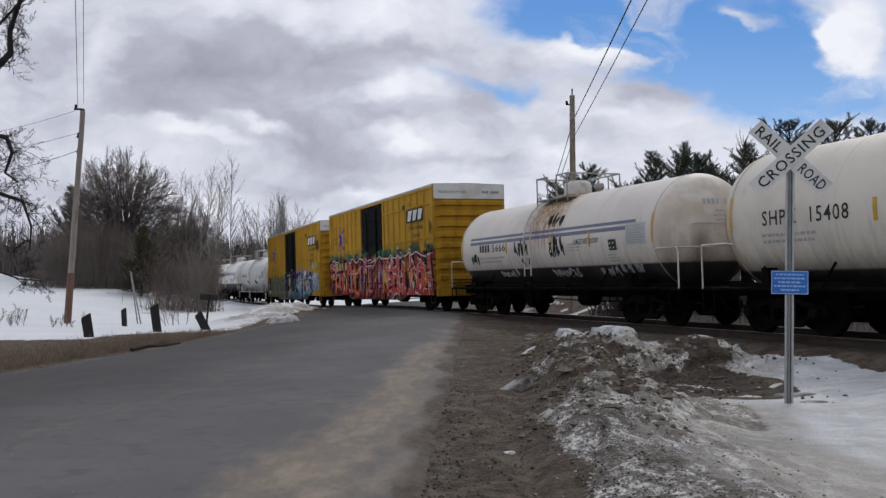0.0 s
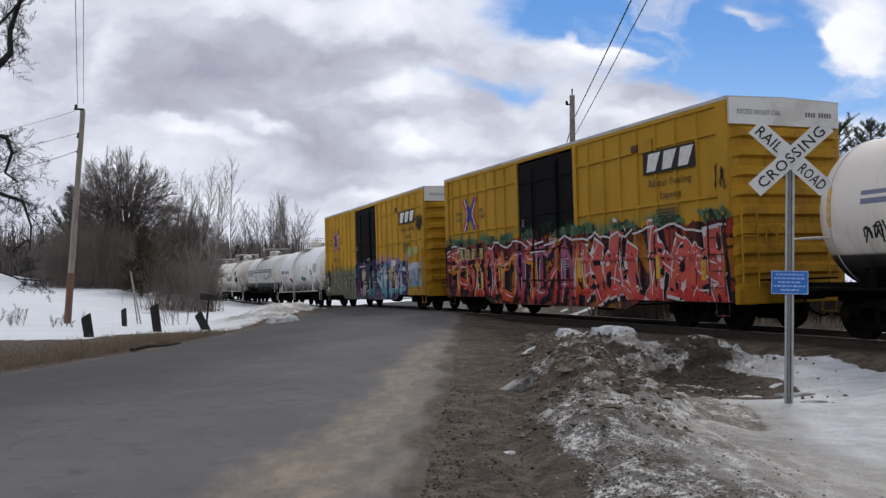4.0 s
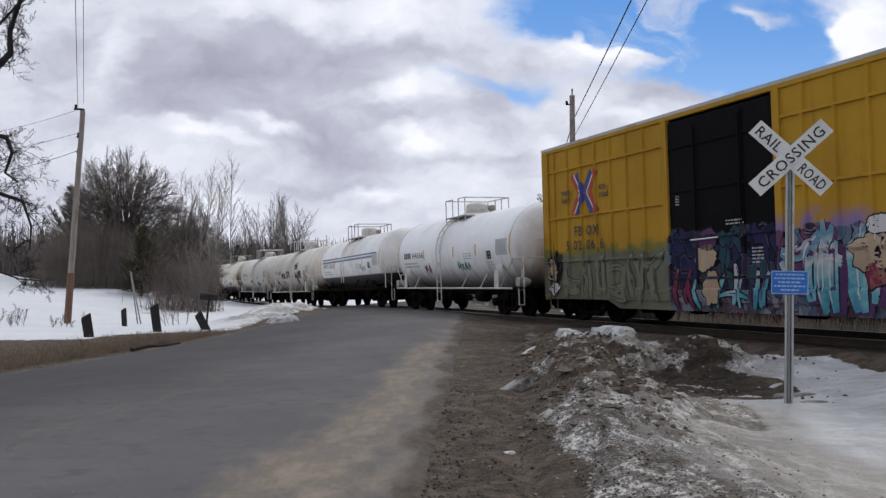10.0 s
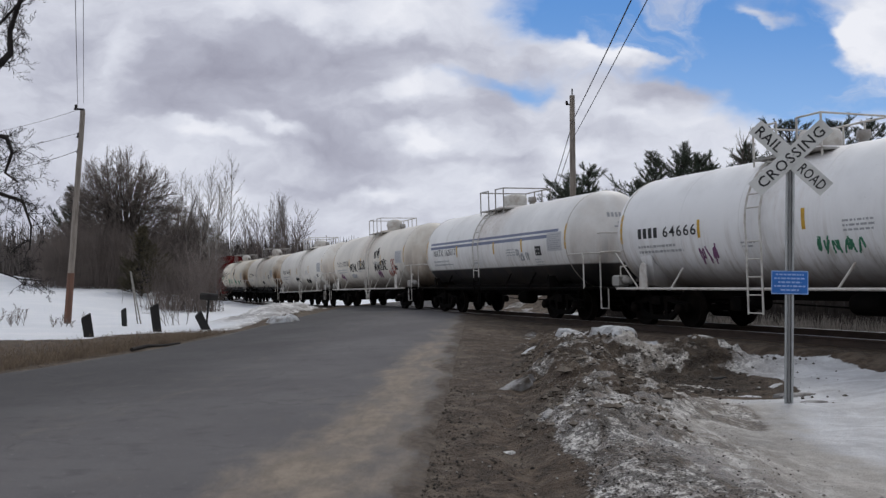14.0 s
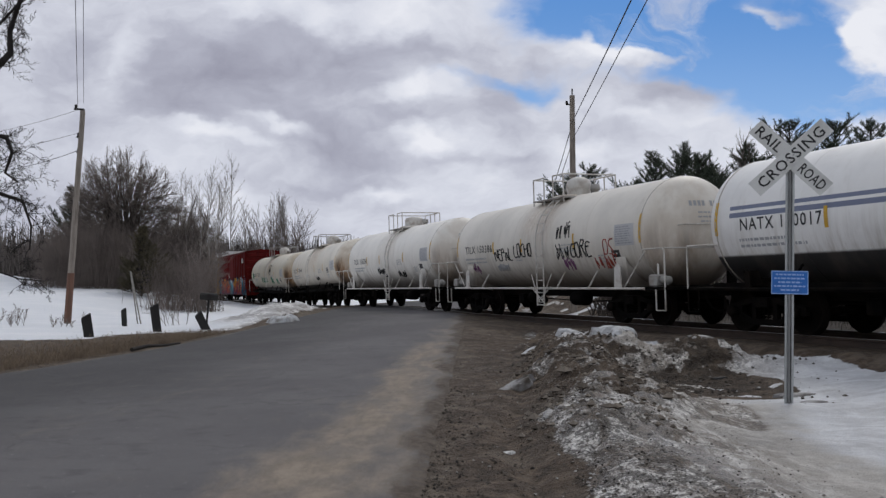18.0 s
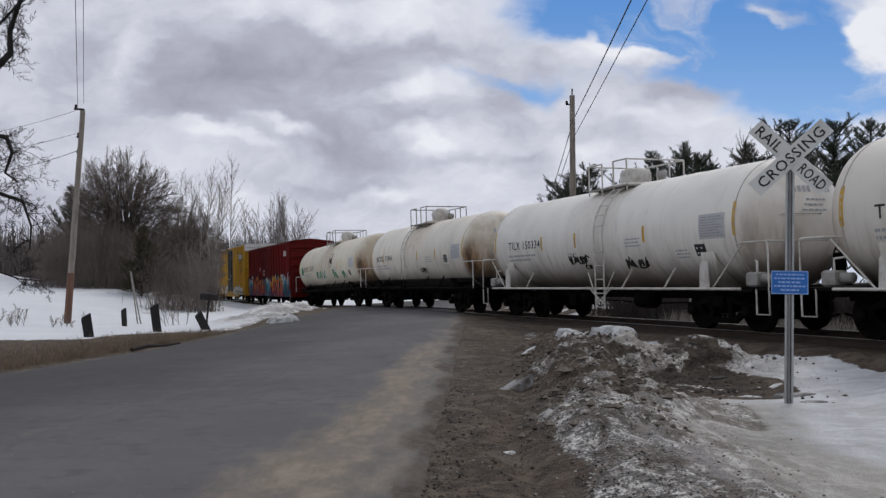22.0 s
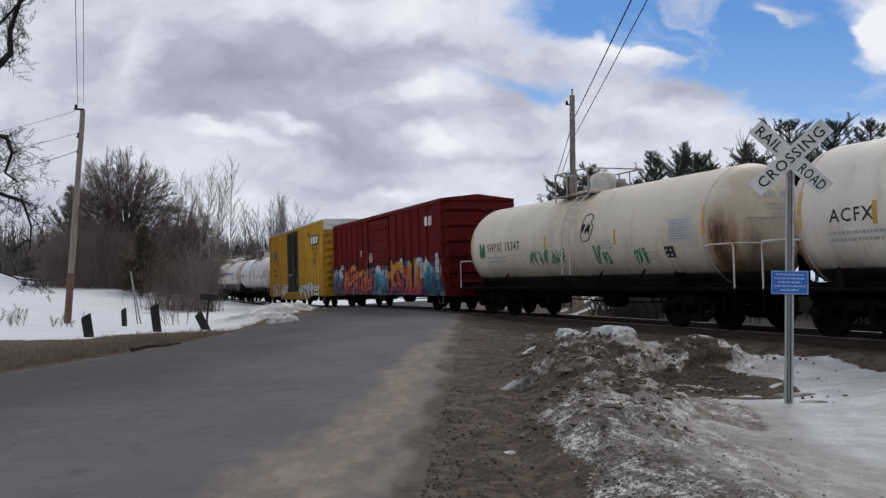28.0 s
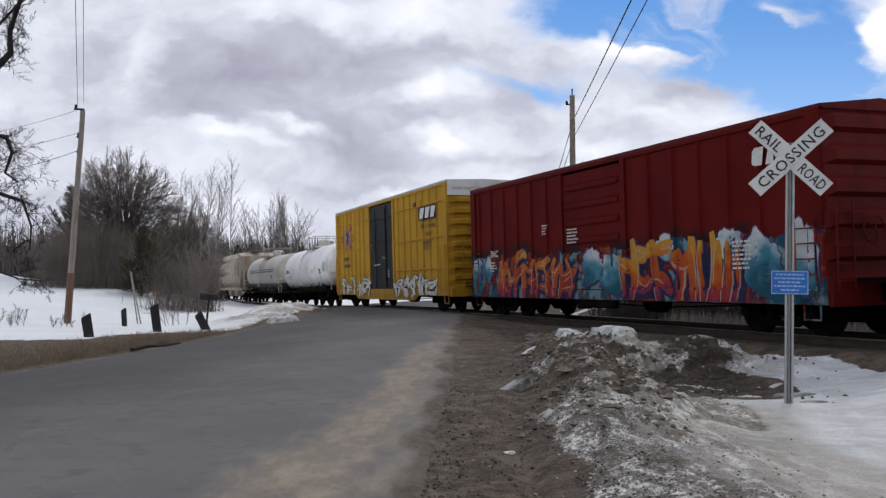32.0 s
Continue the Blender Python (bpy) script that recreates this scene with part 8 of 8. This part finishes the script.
br2 = bare_tree(22, 11.8, 0.07, FINE, "slender leafless tree above the train", at_ground(-19.5, 105), TWIG, PALE_TWIG, stems=3, spread=1.4)
for x, y, a, k in ((-18.2, 104, 60, 0.92), (-20.4, 106, 140, 1.05), (-21.4, 107, 200, 0.78), (-22.6, 103, 290, 0.84), (-20.0, 108, 10, 0.9), (-19.2, 107, 100, 0.8), (-21.0, 104, 40, 0.95), (-18.9, 106, 320, 1.0)):
    copy_thing(br2, at_ground(x, y, a) @ Matrix.Scale(k, 4))
shrub(31, 1.5, 7, 0.45, "leafless roadside shrub beside the letter box", at_ground(-10.0, 33.0))
for i, (x, y, h, n, w) in enumerate(((-13.9, 50.0, 3.4, 26, 0.8), (-14.3, 53.0, 3.9, 30, 0.8), (-18.5, 58, 3.6, 36, 2.0), (-21, 64, 3.4, 40, 2.6), (-25, 66, 3.2, 40, 2.6), (-15.3, 56, 3.8, 32, 0.8))):
    shrub(40 + i, h, n, w, "thicket of leafless brush by the track", at_ground(x, y))
shrub(60, 0.8, 7, 0.5, "thin dead weeds in the snow", at_ground(-15.5, 31.5))
shrub(61, 0.7, 6, 0.6, "thin dead weeds in the snow", at_ground(-13.0, 30.5))
pine(71, 4.1, "small dark evergreen at the field's edge", at_ground(-19.0, 55.5), 1.8, 0.03, worn("olive_needles", (0.075, 0.066, 0.038), (0.125, 0.10, 0.06), 0.8, 1.2, 0.85))
pine(72, 7.2, "dark evergreen among leafless trees", at_ground(-28.4, 67.0), 1.1, 0.05)
# pines behind the track
p1_ = pine(81, 8.6, "dark green pine behind the railway track", at_ground(10.6, 64), 2.1, 0.25)
p2_ = pine(82, 8.9, "tall dark pine behind the railway track", at_ground(15.1, 55), 1.75, 0.2)
p3_ = pine(83, 10.3, "tall sparse pine behind the railway track", at_ground(21.8, 55), 1.6, 0.3)
p4_ = pine(84, 8.0, "dark pine with a broken outline behind the track", at_ground(13.3, 55), 1.9, 0.2)
for src, x, y, a in ((p4_, 16.4, 56, 70), (p1_, 17.4, 59, 200), (p2_, 19.3, 55, 140), (p3_, 24.6, 55, 90), (p3_, 26.9, 55, 160), (p4_, 20.6, 57, 250), (p2_, 23.2, 57, 300), (p4_, 25.8, 58, 20), (p4_, 18.4, 60, 30), (p1_, 28.3, 56, 330), (p4_, 9.6, 66, 120)):
    copy_thing(src, at_ground(x, y, a))
bt = bare_tree(91, 9.0, 0.09, FINE, "leafless tree among pines behind the track", at_ground(17.8, 54), stems=2, spread=0.8)
copy_thing(bt, at_ground(23.8, 56, 60))
# near tree whose limbs reach in from beside the road
def near_tree(x, y):
    rng = random.Random(103)
    t = thing("bare_tree", at_ground(x, y), "leafless roadside tree with crooked dark limbs", "tree")
    z0 = ground_full(x, y)
    tr, tw = Build(), Build()
    tr.tube([(0, 0, -0.2), (0.1, 0, 1.5), (0.0, 0.1, 3.2), (0.25, 0, 5.0), (0.2, 0, 7.5)], [0.30, 0.25, 0.22, 0.17, 0.08], 10)
    part("trunk", tr, DARK_BARK, t)
    # limbs as (reach to the side, height) with their thickness
    limbs = (((0.15, 4.3), (1.6, 5.0), (2.35, 5.55), (2.75, 5.95), (2.72, 6.35), (2.95, 7.2), (3.2, 8.4)),
             ((0.05, 3.6), (1.3, 4.35), (2.3, 4.4), (2.72, 4.28), (2.82, 4.0), (2.7, 3.6), (2.95, 3.42)),
             ((0.05, 2.7), (1.2, 3.1), (2.3, 3.3), (2.85, 3.12), (3.1, 3.05), (3.28, 2.55), (3.26, 2.1)),
             ((0.0, 1.8), (1.3, 1.95), (2.4, 1.75), (3.0, 1.55), (3.5, 1.5)),
             ((0.2, 5.2), (1.2, 6.0), (2.2, 6.2), (2.8, 6.9), (3.4, 7.4)))
    spec = dict(bend=0.22, rise=0.02, twig=1, depth=4, kids=(0, 5, 4, 4), thin=0.005, angle=(25, 65), shrink=(0.45, 0.75), **{"from": (0.1, 0.1, 0.1, 0.1)})
    for i, path in enumerate(limbs):
        pts = [Vector((p[0], 0.25 * nz(p[0], i * 3.3), p[1])) for p in path]
        r0 = (0.10, 0.075, 0.06, 0.03, 0.05)[i]
        rad = [r0 * (1 - 0.75 * k / (len(pts) - 1)) for k in range(len(pts))]
        lb = Build().tube(pts, rad, 6)
        part("limb", lb, DARK_BARK, t)
        for k in range(1, len(pts)):
            for q in range(4 if i != 3 else 2):
                f = rng.random()
                p = pts[k - 1].lerp(pts[k], f)
                d = (pts[k] - pts[k - 1]).normalized() + Vector((rng.gauss(0.1, 0.7), rng.gauss(0, 0.7), rng.gauss(0.1, 0.7)))
                branch_out(rng, tw, p, d.normalized(), rng.uniform(0.3, 0.75), 0.010, 1, spec, tw)
    tagged(part("crown", tw, DARK_BARK, t, "fine leafless twigs"), kind="stuff")


near_tree(-11.2, 17.0)


# ---- far woods ----
def woods(name, x0, x1, y0, y1, n, h, seed, label, mat_=PALE_TWIG):
    rng = random.Random(seed)
    b = Build()
    for i in range(n):
        x, y = rng.uniform(x0, x1), rng.uniform(y0, y1)
        z = ground_z(x, y)
        hh = h * rng.uniform(0.6, 1.1)
        for j in range(7):
            d = Vector((rng.gauss(0, 0.22), rng.gauss(0, 0.22), 1)).normalized()
            p = Vector((x + rng.gauss(0, 0.5), y, z + hh * 0.3 * rng.random()))
            b.tube([p, p + d * hh * 0.4, p + d * hh * rng.uniform(0.5, 0.75)], [0.14, 0.08, 0.02], 3, caps=False)
        b.tube([(x, y, z), (x, y, z + hh)], [0.16, 0.03], 3, caps=False)
    tagged(new(name, b.mesh(name, mat_)), label, "woods", kind="stuff")


woods("far_woods", -75, 60, 150, 200, 1500, 8.5, 5, "grey line of leafless woods in the distance")
woods("far_woods", -48, 12, 128, 146, 1900, 8.3, 15, "dark mixed woods beyond the railway track", DARK_TWIG)
woods("far_woods", -95, -30, 100, 130, 800, 7.6, 6, "grey leafless woods beyond the snowy field")


# ---- reeds and dead grass ----
def stalks(name, n, where, h, seed, label, mat_=DRY_STALK, w=0.012, lean=0.3):
    rng = random.Random(seed)
    b = Build()
    done = 0
    while done < n:
        x, y = where(rng)
        z = ground_full(x, y)
        hh = h * rng.uniform(0.4, 1.1)
        lx, ly = rng.gauss(0, lean) * hh, rng.gauss(0, lean) * hh
        a = rng.uniform(0, 3.14)
        sx, sy = w * math.cos(a), w * math.sin(a)
        b.add([(x - sx, y - sy, z - 0.02), (x + sx, y + sy, z - 0.02), (x + lx * 0.5, y + ly * 0.5, z + hh * 0.6), (x + lx, y + ly, z + hh)], [(0, 1, 2), (0, 2, 3)])
        done += 1
    tagged(new(name, b.mesh(name, mat_)), label, "grass", kind="stuff")


def strip_left(rng):
    y = rng.uniform(13, 27.5)
    return road_left(y) - abs(rng.gauss(0, 0.9)) - 0.15, y


def behind_track(rng):
    d, s = rng.uniform(17.2, 18.8), rng.uniform(-24, -6)
    return NX * d + MX * s, NY * d + MY * s


def brush_line(rng):
    d, u = rng.uniform(18.2, 20.5), rng.uniform(-30, -4)
    return NX * d + MX * u, NY * d + MY * u


def sprigs(name, n, where, h, seed, label, mat_, w=0.010):
    """Leafless brush: bent stems, each with a spray of side twigs."""
    rng = random.Random(seed)
    b = Build()
    for i in range(n):
        x, y, k = where(rng)
        p = Vector((x, y, ground_full(x, y) - 0.05))
        hh = h * k * rng.uniform(0.45, 1.0)
        d = Vector((rng.gauss(0, 0.2), rng.gauss(0, 0.2), 1)).normalized()
        ends = [p]
        for j in range(3):
            ends.append(ends[-1] + d * hh / 3)
            d = (d + Vector((rng.gauss(0, 0.22), rng.gauss(0, 0.22), rng.gauss(0.05, 0.1)))).normalized()
        for j in range(3):
            s0, s1 = w * (1 - j / 3.3), w * (1 - (j + 1) / 3.3)
            b.add([ends[j] - Vector((s0, 0, 0)), ends[j] + Vector((s0, 0, 0)), ends[j + 1] + Vector((s1, 0, 0)), ends[j + 1] - Vector((s1, 0, 0))], [(0, 1, 2, 3)])
        for j in range(9):
            u = rng.uniform(0.25, 1.0) * 3
            q = min(2, int(u))
            c = ends[q].lerp(ends[q + 1], u - q)
            e = c + Vector((rng.gauss(0, 0.42), rng.gauss(0, 0.42), rng.uniform(0.1, 0.9))) * hh * 0.24
            side = Vector((0.6 * w, 0, 0.3 * w))
            b.add([c - side, c + side, e], [(0, 1, 2)])
    tagged(new(name, b.mesh(name, mat_)), label, "brush", kind="stuff")


def thicket(rng):
    u = rng.random()
    if u < 0.035:
        return rng.uniform(-15.0, -13.2), rng.gauss(51.5, 1.2), 0.30 + 0.35 * rng.random()
    if u < 0.10:
        return rng.gauss(-15.7, 0.6), rng.gauss(51.5, 1.2), 0.35 + 0.35 * rng.random()
    x = rng.uniform(-26.5, -18.2)
    return x, rng.uniform(61, 70) + 0.35 * (x + 12), 0.75 + 0.25 * nz(x * 0.5, 1.7)


BRUSH = worn("brush_bark", (0.155, 0.127, 0.112), (0.075, 0.062, 0.055), 0.8, 0.8, 0.95)
sprigs("brush_thicket", 5200, thicket, 6.0, 19, "dense grey-brown leafless brush under the trees", BRUSH)
stalks("dark_brush", 5000, brush_line, 1.5, 9, "dark tangled brush behind the railway track", DARK_TWIG, 0.011)
DEAD_GRASS = worn("dead_grass_blades", (0.26, 0.20, 0.14), (0.09, 0.066, 0.046), 0.8, 2.0, 0.9)
stalks("dead_grass", 9000, strip_left, 0.16, 7, "flattened brown dead grass along the road's edge", DEAD_GRASS, 0.006)
stalks("pale_reeds", 7000, behind_track, 0.62, 8, "dry grey reeds behind the railway track", worn("grey_reed_stalks", (0.40, 0.37, 0.335), (0.24, 0.21, 0.18), 0.8, 2.0, 0.9), 0.007, 0.1)

# ---- sky backdrop: drifting clouds far behind everything ----
def px(x, y):
    """Where a way in the view meets the plane one metre ahead."""
    return (x - 784) / 1557.0, (512 - y) / 1557.0


def cloud_material():
    k = Nodes("cloudy_sky")
    x, y, z = k.split()
    u0, v0 = k.math("DIVIDE", x, y), k.math("DIVIDE", z, y)
    # ragged, billowing edges: the way of looking is shifted by two sizes of noise
    u, v = u0, v0
    for scale, amount, lift in ((7.0, 0.085, 1.0), (22.0, 0.034, 2.0), (60.0, 0.012, 3.0)):
        t = k.n.new("ShaderNodeTexNoise")
        t.inputs["Scale"].default_value, t.inputs["Detail"].default_value = scale, 3
        k.l.new(k.join(u0, k.math("MULTIPLY", v0, 1.5), lift), t.inputs["Vector"])
        cs = k.n.new("ShaderNodeSeparateColor")
        k.l.new(t.outputs["Color"], cs.inputs[0])
        u = k.math("ADD", u, k.math("MULTIPLY", k.math("SUBTRACT", cs.outputs[0], 0.5), amount))
        v = k.math("ADD", v, k.math("MULTIPLY", k.math("SUBTRACT", cs.outputs[1], 0.5), amount * 0.8))
    p = k.join(u, k.math("MULTIPLY", v, 1.5), 0.0)
    n1 = k.noise(6.0, 8, 0.55, vec=p)
    n3 = k.noise(16.0, 7, 0.58, vec=p)
    n4 = k.noise(9.0, 7, 0.52, vec=k.join(u, k.math("MULTIPLY", v, 1.9), 7.7))
    dens = k.math("ADD", k.math("MULTIPLY", k.math("SUBTRACT", n1, 0.5), 1.6), k.math("MULTIPLY", k.math("SUBTRACT", n3, 0.5), 1.9))
    dark = k.math("ADD", k.math("MULTIPLY", k.math("SUBTRACT", n4, 0.5), 1.7), k.math("MULTIPLY", k.math("SUBTRACT", n3, 0.5), 0.9))

    def blob(cx, cy, rx, ry, tilt=0.0):
        a, b = px(cx, cy)
        du = k.math("DIVIDE", k.math("SUBTRACT", u, a), rx / 1557.0)
        dv = k.math("DIVIDE", k.math("ADD", k.math("SUBTRACT", v, b), k.math("MULTIPLY", k.math("SUBTRACT", u, a), tilt)), ry / 1557.0)
        q = k.math("ADD", k.math("MULTIPLY", du, du), k.math("MULTIPLY", dv, dv))
        return k.math("POWER", 2.718, k.math("MULTIPLY", q, -1.0))
    for cx, cy, rx, ry, tl, am in SKY_OPEN:
        dens = k.math("ADD", dens, k.math("MULTIPLY", blob(cx, cy, rx, ry, tl), am))
    for cx, cy, rx, ry, tl, am in SKY_DARK:
        dark = k.math("ADD", dark, k.math("MULTIPLY", blob(cx, cy, rx, ry, tl), am))
    cover = k.step(k.math("ADD", dens, 0.75), -0.75, 1.35)
    wisp = k.noise(8.0, 8, 0.62, vec=k.join(k.math("MULTIPLY", u, 0.8), k.math("MULTIPLY", v, 1.5), 4.2), dist=0.7)
    cover = k.math("MAXIMUM", cover, k.math("MULTIPLY", k.step(wisp, 0.48, 0.75), 0.7))
    blue = k.mix(k.step(v0, 0.10, 0.36), (0.33, 0.54, 0.88), (0.12, 0.30, 0.68))
    lit = k.ramp(k.math("ADD", k.math("MULTIPLY", dark, 0.56), 0.32), [(0.0, (0.87, 0.885, 0.95)), (0.30, (0.70, 0.725, 0.815)), (0.62, (0.48, 0.495, 0.59)), (1.0, (0.33, 0.335, 0.42))])
    sky = k.mix(cover, blue, lit)
    em = k.n.new("ShaderNodeEmission")
    k.l.new(sky, em.inputs["Color"])
    em.inputs["Strength"].default_value = 1.0
    k.l.new(em.outputs[0], k.n["Material Output"].inputs["Surface"])
    k.mat.cycles.emission_sampling = "NONE"
    return k.mat


# gaps in the cloud and grey masses: middle, radii, tilt, amount
SKY_OPEN = ((1350, 140, 240, 95, 0.15, -3.2), (1140, 25, 210, 50, 0.0, -2.9), (1010, 30, 70, 30, 0.5, -0.9), (1290, 75, 120, 40, 0.0, -1.2), (1250, 30, 60, 50, 0.0, -1.2), (1440, 60, 70, 60, 0.0, -1.6), (930, 150, 75, 22, 0.2, -1.8), (800, 122, 80, 14, 0.1, -0.9), (1545, 150, 50, 30, 0.0, -0.8),
            (1075, 88, 95, 22, 0.05, 2.6), (1215, 90, 75, 10, -0.1, 1.9), (1545, 70, 48, 50, 0.0, 4.2), (1385, 24, 80, 14, 0.25, 2.0), (1350, 80, 40, 10, 0.2, 0.6), (1160, 175, 150, 46, -0.1, 2.8), (1525, 215, 70, 34, 0.0, 1.6),
            (300, 130, 480, 330, 0.0, 2.0), (600, 340, 600, 110, 0.0, 2.0), (1060, 270, 330, 60, 0.0, 2.0), (740, 40, 190, 60, 0.2, 1.0), (860, 95, 70, 20, 0.0, 0.7))
SKY_DARK = ((430, 130, 230, 72, 0.12, 1.05), (640, 75, 190, 42, 0.15, 0.55), (330, 205, 130, 40, 0.1, 0.5), (570, 245, 130, 38, 0.1, 0.75), (690, 200, 90, 40, 0.3, 0.5), (600, 320, 150, 22, 0.0, 0.4), (150, 50, 150, 90, 0.0, 0.35), (30, 300, 110, 170, 0.0, 0.45),
            (1190, 155, 100, 44, 0.0, 0.55), (870, 205, 80, 34, 0.0, 0.45), (960, 100, 40, 24, 0.0, 0.3), (1120, 240, 120, 18, 0.0, 0.25), (1390, 75, 70, 26, 0.0, 0.4), (500, 400, 240, 36, 0.0, 0.35),
            (490, 225, 60, 14, 0.2, -0.9), (350, 238, 90, 12, 0.1, -0.7), (745, 236, 45, 20, 0.0, -0.9), (215, 100, 36, 40, 0.0, -0.7), (720, 160, 50, 18, -0.3, -0.7), (560, 20, 330, 26, 0.0, -0.35), (680, 335, 60, 14, 0.0, -0.8), (1530, 60, 70, 60, 0.0, -0.8), (1075, 85, 90, 20, 0.0, -0.6),
            (1040, 265, 80, 20, 0.0, -0.4), (310, 330, 90, 30, 0.0, -0.3), (1130, 205, 50, 16, 0.0, -0.5), (820, 280, 120, 16, 0.0, 0.4))
b = Build()
na, ne, R = 48, 20, 2600.0
for i in range(na + 1):
    az = radians(-62 + 124 * i / na)
    for j in range(ne + 1):
        z = -60 + 2400.0 * j / ne
        b.v.append((R * math.sin(az), R * math.cos(az), z))
for i in range(na):
    for j in range(ne):
        b.f.append((i * (ne + 1) + j, i * (ne + 1) + j + 1, (i + 1) * (ne + 1) + j + 1, (i + 1) * (ne + 1) + j))
        b.s.append(True)
clouds = solid("backdrop", b, cloud_material(), pose(0, 0, 1.5), "drifting grey and white clouds with blue gaps", "sky", kind="structure")


# ---- what moves ----
def motions():
    walk(clouds, [(t, pose(0, 0, 1.5, 0, 0, 1.2 - 2.4 * t / 32.0)) for t in (0.0, 8.0, 16.0, 24.0, 32.0)])
    for car, mid in TRAIN:
        walk(car, [(float(t), on_track(mid, t)) for t in range(0, 33)])
    first = WHEELSETS[0]
    walk(first, [(i / 10.0, pose(0, 0, 0.457, 0, math.degrees(run(i / 10.0) / 0.457), 0)) for i in range(0, 321)])
    for w in WHEELSETS[1:]:
        w.rotation_mode = "QUATERNION"
        w.animation_data_create()
        w.animation_data.action = first.animation_data.action
        w.animation_data.action_slot = first.animation_data.action_slot


motions()
